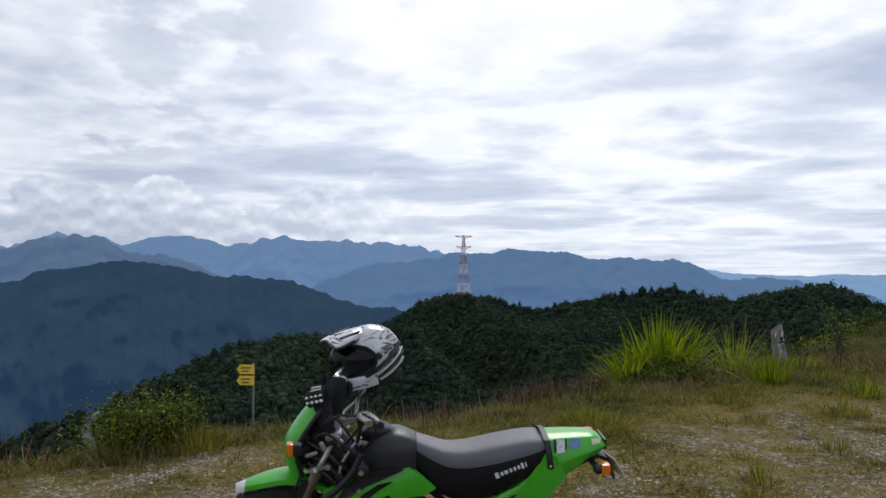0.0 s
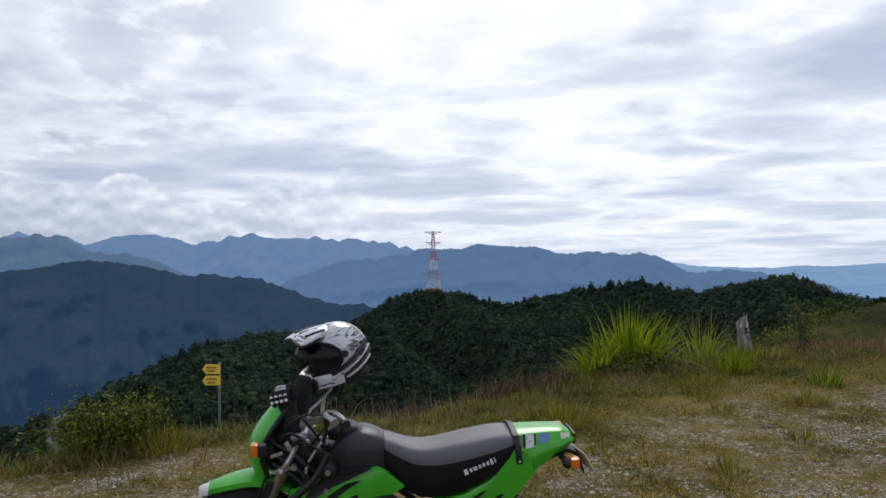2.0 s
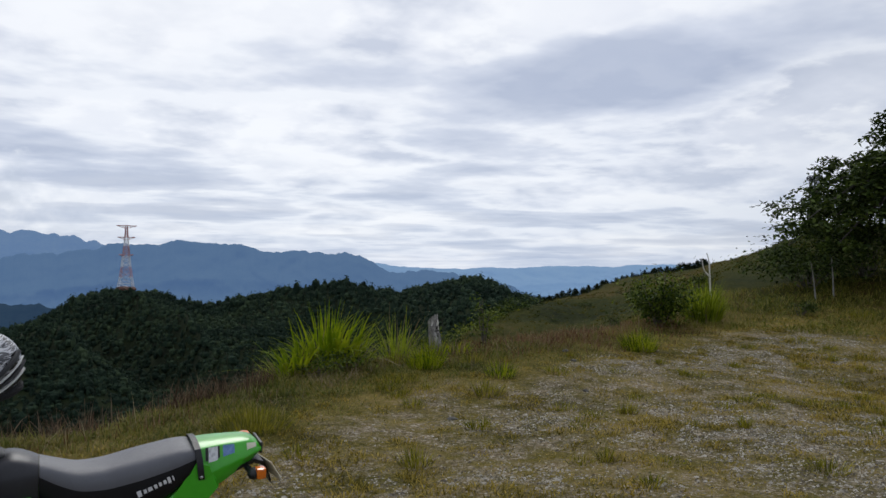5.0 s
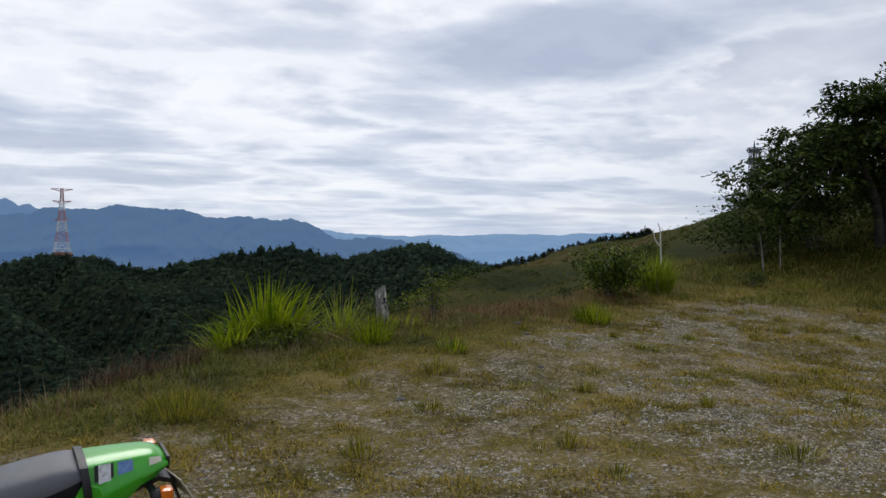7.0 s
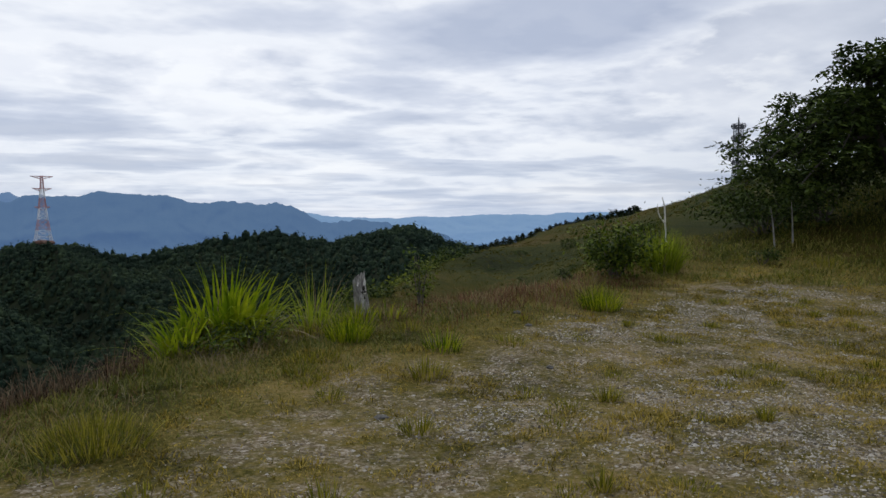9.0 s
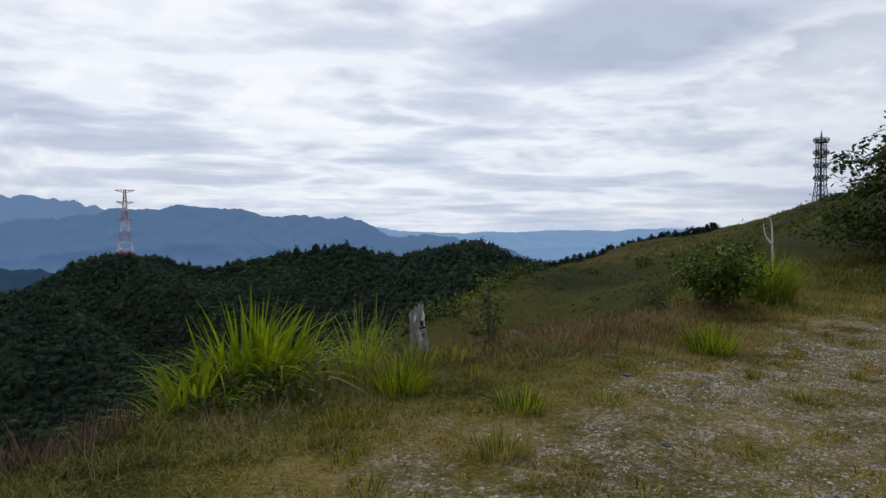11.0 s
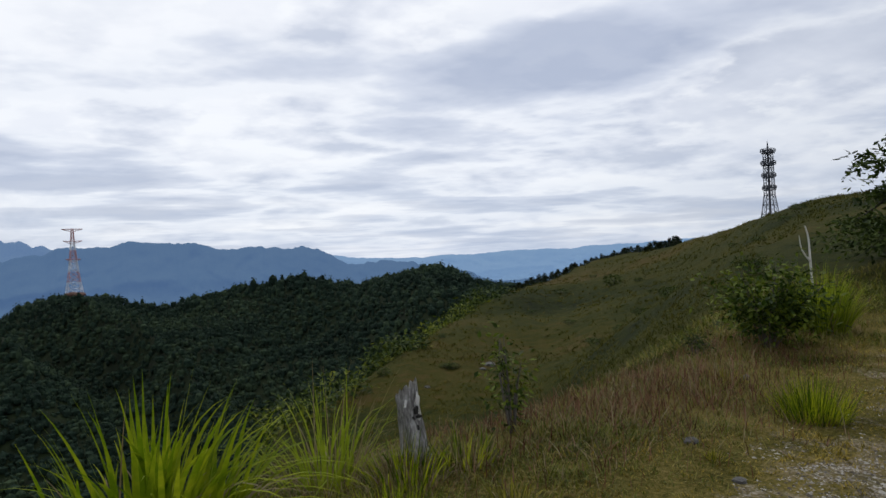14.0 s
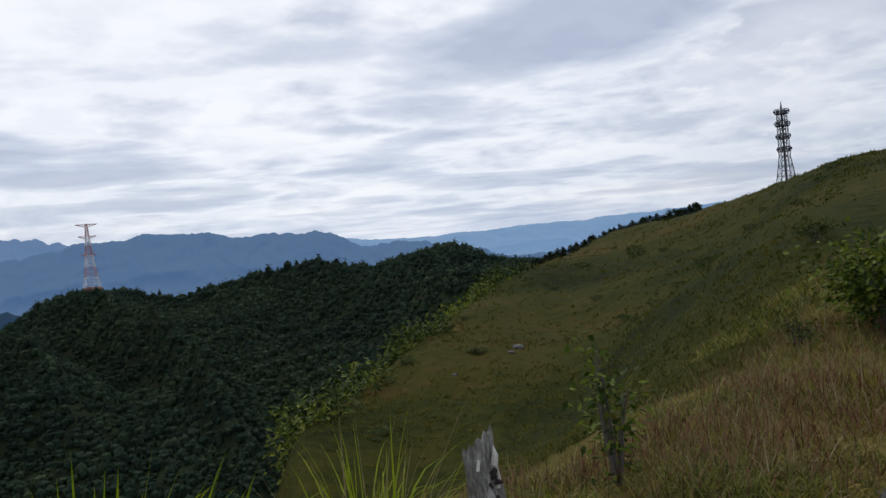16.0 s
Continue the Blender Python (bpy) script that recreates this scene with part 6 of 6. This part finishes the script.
        part("lever", tube_bm(curve_points([(-0.236, side * 0.235, 1.068), (-0.238, side * 0.30, 1.082), (-0.200, side * 0.405, 1.096), (-0.196, side * 0.425, 1.094)], 5), [0.012] * 12 + [0.013, 0.0155, 0.018, 0.017], 8), M_ALU, bar, "polished lever")
        part("switch_box", box_bm(-0.208, side * 0.225, 1.055, 0.04, 0.045, 0.04, 0.008), M_BLACK, bar)
    part("mirror_stem", tube_bm(curve_points([(-0.215, 0.24, 1.08), (-0.20, 0.235, 1.15), (-0.225, 0.20, 1.27)], 5), 0.006, 7), M_BLACK, bar)
    part("instrument", box_bm(-0.415, 0, 0.965, 0.07, 0.13, 0.075, 0.015, Matrix.Rotation(radians(25), 4, "Y")), M_BLACK, BIKE, "black instrument cluster")
    part("ignition_lock", tube_bm([(-0.385, 0.0, 0.93), (-0.362, 0.0, 0.985)], 0.02, 12), M_ALU, BIKE)
    cables = (((-0.225, -0.25, 1.065), (-0.33, -0.22, 1.06), (-0.42, -0.12, 0.96), (-0.40, -0.06, 0.83), (-0.30, -0.05, 0.70)), ((-0.205, -0.23, 1.055), (-0.26, -0.20, 0.98), (-0.31, -0.13, 0.88), (-0.28, -0.08, 0.75)),
              ((-0.17, -0.30, 1.07), (-0.175, -0.27, 0.99), (-0.21, -0.19, 0.91), (-0.26, -0.12, 0.84)), ((-0.225, 0.25, 1.065), (-0.36, 0.18, 1.03), (-0.47, 0.05, 0.93), (-0.50, -0.07, 0.78), (-0.58, -0.085, 0.55), (-0.61, -0.09, 0.40)),
              ((-0.24, 0.2, 1.05), (-0.31, 0.05, 1.03), (-0.38, -0.06, 0.95), (-0.36, -0.1, 0.82), (-0.27, -0.08, 0.72)))
    for c in cables:
        part("cable", tube_bm(curve_points(c, 6), 0.0055, 6), M_BLACK, BIKE)
    for x, y, z, s in ((-0.385, -0.135, 0.80, 0.014), (-0.305, -0.115, 0.845, 0.012), (-0.30, -0.155, 0.755, 0.011), (-0.245, -0.165, 0.70, 0.010), (-0.40, -0.11, 0.875, 0.016), (-0.33, -0.12, 0.905, 0.014)):
        part("bolt", tube_bm([(x, y + 0.012, z), (x, y - 0.008, z)], s, 8), M_ALU, BIKE)
    part("brake_hose_guide", tube_bm(curve_points([(-0.372, -0.118, 0.895), (-0.40, -0.125, 0.84), (-0.44, -0.13, 0.775)], 5), [0.013] * 11, 8), M_ALU, BIKE)
    part("wiring_loom", loft([body_ring(x, t, b, h, 0.5) for x, t, b, h in ((-0.49, 0.93, 0.76, 0.05), (-0.44, 0.955, 0.72, 0.075), (-0.38, 0.95, 0.66, 0.082), (-0.30, 0.90, 0.60, 0.078), (-0.24, 0.85, 0.58, 0.07))]), M_BLACK, BIKE, "bundle of black wiring and ducting behind the cowl")
    for dy, dz in ((-0.088, 0.0), (-0.094, -0.05), (-0.085, -0.10)):
        part("hose", tube_bm(curve_points([(-0.48, dy, 0.90 + dz), (-0.40, dy - 0.025, 0.86 + dz), (-0.32, dy - 0.03, 0.79 + dz), (-0.24, dy, 0.72 + dz)], 6), 0.011, 8), M_BLACK, BIKE)
    part("radiator", box_bm(-0.30, -0.085, 0.66, 0.035, 0.10, 0.22, 0.006, Matrix.Rotation(radians(-20), 4, "Y")), M_BLACK, BIKE)
    part("radiator", box_bm(-0.30, 0.085, 0.66, 0.035, 0.10, 0.22, 0.006, Matrix.Rotation(radians(-20), 4, "Y")), M_BLACK, BIKE)
    # hose, cables and small fittings in front of the tank
    part("air_duct", tube_bm(curve_points([(-0.475, -0.165, 0.620), (-0.37, -0.178, 0.690), (-0.285, -0.178, 0.775), (-0.235, -0.165, 0.870)], 6), 0.016, 9), M_BLACK, BIKE, "thick black hose beside the shroud")
    part("mirror_stem", tube_bm(curve_points([(-0.252, -0.20, 0.935), (-0.240, -0.215, 1.00), (-0.250, -0.225, 1.075)], 5), 0.009, 8), M_BLACK, BIKE)
    part("throttle_rod", tube_bm(curve_points([(-0.318, -0.165, 0.835), (-0.275, -0.170, 0.905), (-0.238, -0.175, 0.950)], 4), 0.0065, 8), M_ALU, BIKE, "bright cable end")
    for fx, fz, fw, fh, turn in ((-0.455, 0.868, 0.055, 0.016, -18), (-0.405, 0.905, 0.020, 0.044, -30), (-0.352, 0.945, 0.048, 0.020, 20), (-0.330, 0.795, 0.012, 0.034, 6), (-0.425, 0.815, 0.034, 0.014, -50), (-0.345, 1.005, 0.016, 0.034, 14), (-0.300, 0.985, 0.030, 0.012, -36)):
        part("bracket", box_bm(fx, -0.158, fz, fw, 0.014, fh, 0.004, Matrix.Rotation(radians(turn), 4, "Y")), M_ALU, BIKE, "small bright metal bracket")
    knob = part("tank_mount", tube_bm([(-0.236, -0.120, 0.790), (-0.236, -0.176, 0.790), (-0.236, -0.182, 0.790)], [0.038, 0.036, 0.026], 18), M_BLACK, BIKE, "round black rubber tank mount")
    part("bolt", tube_bm([(-0.236, -0.180, 0.790), (-0.236, -0.190, 0.790)], 0.012, 10), M_ALU, knob)
    for cx, cz, sag in ((-0.44, 0.93, 0.04), (-0.41, 0.985, 0.06), (-0.39, 0.90, 0.03)):
        part("cable", tube_bm(curve_points([(cx, -0.145, cz), (cx + 0.05, -0.185, cz + sag), (cx + 0.12, -0.175, cz - 0.02), (cx + 0.16, -0.14, cz - 0.11)], 6), 0.006, 7), M_BLACK, BIKE)
    # frame, engine, wheels
    part("frame", tube_bm(curve_points([(-0.36, 0, 0.86), (-0.18, -0.04, 0.72), (0.10, -0.09, 0.58), (0.20, -0.11, 0.42), (0.12, -0.10, 0.26), (-0.14, -0.06, 0.24), (-0.30, -0.02, 0.46), (-0.38, 0, 0.80)], 6), 0.019, 9), M_BLACK, BIKE)
    part("frame", tube_bm(curve_points([(-0.36, 0, 0.86), (-0.18, 0.04, 0.72), (0.10, 0.09, 0.58), (0.20, 0.11, 0.42), (0.12, 0.10, 0.26), (-0.14, 0.06, 0.24), (-0.30, 0.02, 0.46), (-0.38, 0, 0.80)], 6), 0.019, 9), M_BLACK, BIKE)
    engine = part("engine", box_bm(0.02, 0, 0.36, 0.34, 0.22, 0.20, 0.05), M_STEEL, BIKE, "grey engine cases")
    part("cylinder", box_bm(-0.09, 0, 0.52, 0.15, 0.15, 0.20, 0.02, Matrix.Rotation(radians(-15), 4, "Y")), M_BLACK, engine)
    part("exhaust_pipe", tube_bm(curve_points([(-0.15, 0.0, 0.50), (-0.24, 0.06, 0.40), (-0.10, 0.13, 0.34), (0.20, 0.14, 0.42), (0.42, 0.14, 0.56)], 6), 0.02, 10), M_STEEL, BIKE)
    part("silencer", tube_bm([(0.40, 0.145, 0.535), (0.46, 0.15, 0.56), (0.74, 0.165, 0.64)], [0.03, 0.052, 0.048], 14), M_ALU, BIKE)
    for side in (-1, 1):
        part("swingarm", tube_bm([(0.17, side * 0.09, 0.42), (0.50, side * 0.115, 0.33)], [0.032, 0.024], 9), M_ALU, BIKE)
        part("foot_peg", tube_bm([(0.14, side * 0.10, 0.34), (0.15, side * 0.24, 0.345)], 0.014, 8), M_STEEL, BIKE)
    part("side_stand", tube_bm([(0.06, -0.12, 0.30), (0.10, -0.20, 0.20), (0.13, -0.275, 0.085)], [0.014, 0.013, 0.016], 9), M_BLACK, BIKE, "black side stand, folded out")
    for name, ax, rad, wid in (("front_wheel", -0.612, 0.310, 0.042), ("rear_wheel", 0.50, 0.272, 0.058)):
        bm = bmesh.new()
        ring = [(wid * math.cos(a), wid * 1.05 * math.sin(a)) for a in [2 * math.pi * k / 12 for k in range(12)]]
        secs = [[(ax + (rad - wid + c) * math.cos(w), s, rad + (rad - wid + c) * math.sin(w)) for c, s in ring] for w in [2 * math.pi * k / 48 for k in range(49)]]
        loft(secs, bm, cap=False)
        bmesh.ops.translate(bm, verts=bm.verts[:], vec=(0, 0, 0.055))
        tyre = part("tyre", bm, M_RUBBER, BIKE, "knobbly black tyre")
        bm = bmesh.new()
        for k in range(42):
            w = 2 * math.pi * k / 42
            for s in ((-0.6, 0.6) if k % 2 else (0.0,)):
                turn = Matrix.Translation((ax + rad * math.cos(w) * 0.985, s * wid, rad + rad * math.sin(w) * 0.985)) @ Matrix.Rotation(-w, 4, "Y")
                bmesh.ops.create_cube(bm, size=1.0, matrix=turn @ Matrix.Diagonal((0.018, wid * 0.7, 0.024, 1)))
        bmesh.ops.translate(bm, verts=bm.verts[:], vec=(0, 0, 0.055))
        part("tread", bm, M_RUBBER, tyre, flat=True)["kind"] = "stuff"
        inner = rad - 2 * wid + 0.012
        rad += 0.055
        rim = part("rim", loft([[(ax + (inner + c) * math.cos(w), s, rad + (inner + c) * math.sin(w)) for c, s in ((0.012, -0.028), (-0.006, -0.024), (-0.008, 0.024), (0.012, 0.028))] for w in [2 * math.pi * k / 40 for k in range(41)]], cap=False), M_BLACK, BIKE, "black wheel rim")
        part("hub", tube_bm([(ax, -0.06, rad), (ax, 0.06, rad)], 0.035, 14), M_ALU, rim)
        for k in range(16):
            w = 2 * math.pi * k / 16
            s = -0.045 if k % 2 else 0.045
            part("spoke", tube_bm([(ax + 0.034 * math.cos(w + 0.9), s, rad + 0.034 * math.sin(w + 0.9)), (ax + inner * math.cos(w), 0, rad + inner * math.sin(w))], 0.0022, 4), M_ALU, rim)


build_bike()


# ---------------------------------------------------------------- helmet and glove
def helmet_materials():
    m = bpy.data.materials.new("silver_black_graphic_shell")
    m.use_nodes = True
    t = m.node_tree
    b = t.nodes["Principled BSDF"]
    co = t.nodes.new("ShaderNodeTexCoord").outputs["Object"]
    mp = t.nodes.new("ShaderNodeMapping")
    mp.inputs["Rotation"].default_value = (0, radians(28), 0)
    mp.inputs["Scale"].default_value = (9.0, 12.0, 44.0)
    t.links.new(co, mp.inputs["Vector"])
    streak = noise_node(t, mp.outputs[0], 1.0, 3.0, 0.6, 1.4)
    mp2 = t.nodes.new("ShaderNodeMapping")
    mp2.inputs["Rotation"].default_value = (0, radians(-60), 0)
    mp2.inputs["Scale"].default_value = (9.0, 12.0, 80.0)
    t.links.new(co, mp2.inputs["Vector"])
    scratch = noise_node(t, mp2.outputs[0], 1.0, 4.0, 0.7, 2.2)
    sep = t.nodes.new("ShaderNodeSeparateXYZ")
    t.links.new(co, sep.inputs[0])
    back = math_node(t, "MULTIPLY", math_node(t, "SUBTRACT", sep.outputs[0], 0.01), 1.2)
    ink = math_node(t, "ADD", math_node(t, "MULTIPLY", math_node(t, "GREATER_THAN", streak, 0.61), 0.9), math_node(t, "GREATER_THAN", math_node(t, "ADD", scratch, back), 0.60), True)
    silver = ramp_node(t, noise_node(t, co, 7.0, 3.0), [(0.3, (0.46, 0.46, 0.48)), (0.7, (0.68, 0.68, 0.70))])
    t.links.new(mix_node(t, ink, silver, (0.018, 0.018, 0.022)), b.inputs["Base Color"])
    b.inputs["Roughness"].default_value, b.inputs["Metallic"].default_value = 0.26, 0.1
    b.inputs["Coat Weight"].default_value = 0.6
    return m


M_SHELL = helmet_materials()
M_VISOR = material("smoked_visor", [(0.005, 0.005, 0.006), (0.010, 0.009, 0.011)], (8.0, 40.0), 0.12, spec=0.45)
M_LINING = material("black_helmet_lining", [(0.006, 0.006, 0.007), (0.016, 0.016, 0.018)], (15.0, 120.0), 0.95, bump=0.5, bump_scale=200.0)
M_KNIT = material("black_glove_knit", [(0.007, 0.007, 0.008), (0.018, 0.018, 0.020)], (20.0, 200.0), 0.9, bump=0.6, bump_scale=320.0)


def build_helmet():
    """An adventure helmet with a peak, facing -x, tipped a little back."""
    top = new("helmet")
    top.empty_display_size = 0.1
    tagged(top, "silver and black off-road helmet hung on the motorcycle's mirror", "helmet")
    top.matrix_world = Matrix.Translation((-0.232, 4.16, 1.203)) @ Matrix.Rotation(radians(33), 4, "Z") @ Matrix.Rotation(radians(5), 4, "X") @ Matrix.Rotation(radians(-12), 4, "Y") @ Matrix.Scale(1.07, 4)
    def opening(a):
        """Lower and upper edge of the face opening at an angle from straight ahead."""
        w = min(1.0, a / 80.0)
        mid = -0.004 + 0.018 * w
        return mid - 0.072 * math.sqrt(max(0.0, 1 - w ** 3)), mid + 0.080 * math.sqrt(max(0.0, 1 - w ** 3))

    # shell: rings from the crown down, open at the face
    secs, n = [], 80
    for i in range(31):
        u = i / 30
        polar_a = radians(1 + 131 * u)
        z = 0.140 * math.cos(polar_a)
        rad = math.sin(polar_a)
        ring = []
        for k in range(n):
            a = 2 * math.pi * k / n
            x = 0.155 * rad * math.cos(a) + 0.018
            y = 0.122 * rad * math.sin(a)
            if polar_a > radians(95):
                f = (polar_a - radians(95)) / radians(37)
                x = x * (1 + 0.10 * f) - 0.02 * f * max(0.0, -math.cos(a))
                y *= 1 + 0.06 * f
            ring.append(Vector((x, y, z)))
        secs.append(ring)
    bm = loft(secs, cap=False)
    bm.faces.new([v for v in bm.verts][:n])
    gone = []
    for f in bm.faces:
        c = f.calc_center_median()
        a = math.degrees(math.atan2(abs(c.y), -c.x + 0.018))
        low, high = opening(a)
        if a < 80 and low < c.z < high:
            gone.append(f)
    bmesh.ops.delete(bm, geom=gone, context="FACES")
    shell = part("shell", bm, M_SHELL, top, "silver shell with black streak graphics")
    part("lining", ball(0.022, 0, 0.0, 0.132, 0.106, 0.116), M_LINING, top, "black inner lining")
    rim_line = []
    for q in range(64):
        w = 2 * math.pi * q / 64
        a = 80 * math.cos(w)
        lo_z, hi_z = opening(abs(a))
        z = hi_z if math.sin(w) >= 0 else lo_z
        pa = math.acos(z / 0.140)
        rim_line.append((0.018 - 0.156 * math.sin(pa) * math.cos(radians(a)), 0.123 * math.sin(pa) * math.sin(radians(a)), z))
    part("eyeport_gasket", tube_bm(rim_line + rim_line[:1], 0.0085, 8), M_LINING, shell, "black rubber edging of the face opening")
    # chin bar
    arc = [radians(a) for a in range(-78, 79, 12)]
    secs = []
    for a in arc:
        c, s = math.cos(a), math.sin(a)
        push = 0.030 * c ** 2
        x, y = 0.018 - (0.150 + push) * c, 0.124 * s
        lift = 0.018 * (1 - c)
        secs.append([(x, y, -0.060 + lift), (x - 0.012 * c, y * 1.05, -0.082 + lift), (x - 0.004 * c, y * 1.03, -0.116 + lift), (x + 0.016 * c, y * 0.95, -0.118 + lift), (x + 0.02 * c, y * 0.92, -0.070 + lift)])
    chin = part("chin_bar", loft(secs), M_SHELL, top, "silver chin bar with vents")
    for y in (-0.040, 0.0, 0.040):
        part("chin_vent", box_bm(-0.178 + abs(y) * 0.35, y, -0.092, 0.014, 0.026, 0.016, 0.004), M_LINING, chin)
    # raised visor, drawn up under the peak
    secs = []
    for z, rx, drop in ((0.094, 0.125, 0.0), (0.080, 0.147, 0.0), (0.066, 0.164, 0.0), (0.052, 0.176, 0.0), (0.040, 0.182, 0.0)):
        secs.append([(0.018 - rx * math.cos(a), 0.126 * math.sin(a) * rx / 0.17, z - 0.022 * abs(math.sin(a)) ** 2) for a in [radians(q) for q in range(-76, 77, 4)]])
    bm = loft(secs, closed=False)
    bmesh.ops.solidify(bm, geom=bm.faces[:], thickness=0.003)
    part("visor", bm, M_VISOR, top, "dark smoked visor, half raised")
    # peak
    secs, under = [], []
    for u in [k / 8 for k in range(9)]:
        x = -0.008 - 0.165 * u
        z = 0.1365 + 0.006 * u - 0.026 * u * u
        h = 0.040 + 0.060 * math.sin(math.pi * min(1, u * 0.60)) - 0.012 * u * u
        up = [(x, h, z - 0.024), (x, h * 0.92, z - 0.011), (x, h * 0.45, z - 0.001), (x, h * 0.18, z + 0.004), (x, -h * 0.18, z + 0.004), (x, -h * 0.45, z - 0.001), (x, -h * 0.92, z - 0.011), (x, -h, z - 0.024)]
        secs.append(up + [(p[0] + 0.004, p[1] * 0.95, p[2] - 0.006) for p in reversed(up)])
        under.append([(p[0] + 0.002, p[1] * 0.95, p[2] - 0.0075) for p in up] + [(p[0] + 0.004, p[1] * 0.92, p[2] - 0.011) for p in reversed(up)])
    peak = part("peak", loft(secs), M_SHELL, top, "silver sun peak with black edge")
    part("peak_underside", loft(under), M_LINING, peak, "black underside of the peak")
    for wy in (-0.052, 0.0, 0.052):
        part("graphic", box_bm(-0.085, wy, 0.1345 - abs(wy) * 0.08, 0.10, 0.014 if wy else 0.012, 0.006, 0.002, Matrix.Rotation(radians(-4), 4, "Y")), M_BLACK, peak, "black stripe along the peak")
    part("peak_lip", tube_bm(curve_points([(-0.085, 0.096, 0.110), (-0.170, 0.083, 0.094), (-0.176, 0.0, 0.116), (-0.170, -0.083, 0.094), (-0.085, -0.096, 0.110)], 6), 0.007, 7), M_BLACK, peak)
    for side in (-1, 1):
        part("visor_pivot", tube_bm([(0.005, side * 0.116, 0.022), (0.005, side * 0.129, 0.022)], [0.017, 0.015], 14), M_BLACK, shell)
        for k, (x0, z0, x1, z1, w) in enumerate(((-0.115, -0.090, 0.135, 0.045, 0.010), (-0.09, -0.100, 0.150, 0.020, 0.0045), (-0.06, -0.104, 0.155, 0.000, 0.007), (-0.02, -0.104, 0.150, -0.030, 0.005), (0.03, -0.090, 0.12, -0.055, 0.009))):
            pts = []
            for q in range(9):
                v = q / 8
                x, z = x0 + (x1 - x0) * v, z0 + (z1 - z0) * v
                pa = math.acos(max(-1, min(1, z / 0.140)))
                r2 = max(0.0, 1 - ((x - 0.018) / (0.158 * math.sin(pa) * 1.04)) ** 2)
                pts.append((x, side * (0.124 * math.sin(pa) * math.sqrt(r2) * 1.04 + 0.003), z))
            part("stripe", tube_bm(pts, w, 6), M_OFFWHITE if k in (1, 3) else M_BLACK, shell, "raised graphic stripe")
    part("neck_roll", tube_bm([(0.03 + 0.115 * math.cos(a), 0.092 * math.sin(a), -0.104) for a in [2 * math.pi * k / 28 for k in range(29)]], 0.020, 8), M_LINING, top, "black padded neck roll")
    part("chin_strap", tube_bm(curve_points([(0.0, -0.095, -0.10), (-0.02, -0.06, -0.17), (-0.01, 0.0, -0.185), (0.0, 0.07, -0.14), (0.0, 0.095, -0.10)], 5), 0.007, 6), M_LINING, top, "black chin strap")


build_helmet()


def build_glove():
    """A glove pushed over the lever end: palm, thumb and folded fingers, white pads on the knuckles."""
    top = new("glove")
    top.empty_display_size = 0.1
    tagged(top, "black riding glove with white knuckle pads", "glove")
    top.matrix_world = Matrix.Translation((-0.405, 3.90, 1.035)) @ Matrix.Rotation(radians(-18), 4, "Z") @ Matrix.Rotation(radians(-14), 4, "Y")
    rows = soft_rows([(-0.17, 0.034, 0.026), (-0.11, 0.040, 0.030), (-0.05, 0.040, 0.030), (0.0, 0.047, 0.033), (0.04, 0.048, 0.032), (0.062, 0.036, 0.022)], 14)
    secs = [[(h * math.cos(a), w * math.sin(a), z) for a in [2 * math.pi * k / 18 for k in range(18)]] for z, h, w in rows]
    part("palm", loft(secs), M_KNIT, top, "black knit palm and cuff")
    for k in range(4):
        x = -0.034 + 0.023 * k
        pts = curve_points([(x, -0.018, 0.045), (x - 0.004, -0.040, 0.030), (x - 0.006, -0.046, 0.002), (x - 0.004, -0.034, -0.022)], 4)
        finger = part("finger", tube_bm(pts, [0.0125] * 9 + [0.012, 0.011, 0.009, 0.005], 9), M_KNIT, top)
        for q, (dz, s) in enumerate(((0.022, 0.0085), (0.000, 0.0075))):
            part("knuckle_pad", ball(x - 0.006, -0.056 + (0.004 if q == 0 else 0), dz, 0.0090, 0.0045, s, 1), M_OFFWHITE, finger, "white rubber pad")
    for z, half in ((0.046, 0.030), (0.058, 0.020)):
        part("cuff_band", tube_bm([(half * math.cos(a), -0.020 - 0.016 * math.sin(a), z + 0.004 * math.sin(a)) for a in [math.pi * q / 10 for q in range(11)]], 0.0045, 6), M_OFFWHITE, top, "white printed band")
    part("thumb", tube_bm(curve_points([(0.036, -0.005, 0.0), (0.058, -0.014, 0.022), (0.066, -0.018, 0.055)], 4), [0.015] * 6 + [0.013, 0.011, 0.006], 9), M_KNIT, top)


build_glove()
spare = copy_thing([o for o in scene.objects if o.name == "glove"][0], Matrix.Translation((-0.345, 3.99, 1.06)) @ Matrix.Rotation(radians(150), 4, "Z") @ Matrix.Rotation(radians(-8), 4, "Y"))
tagged(spare, "black riding glove tucked behind its pair")
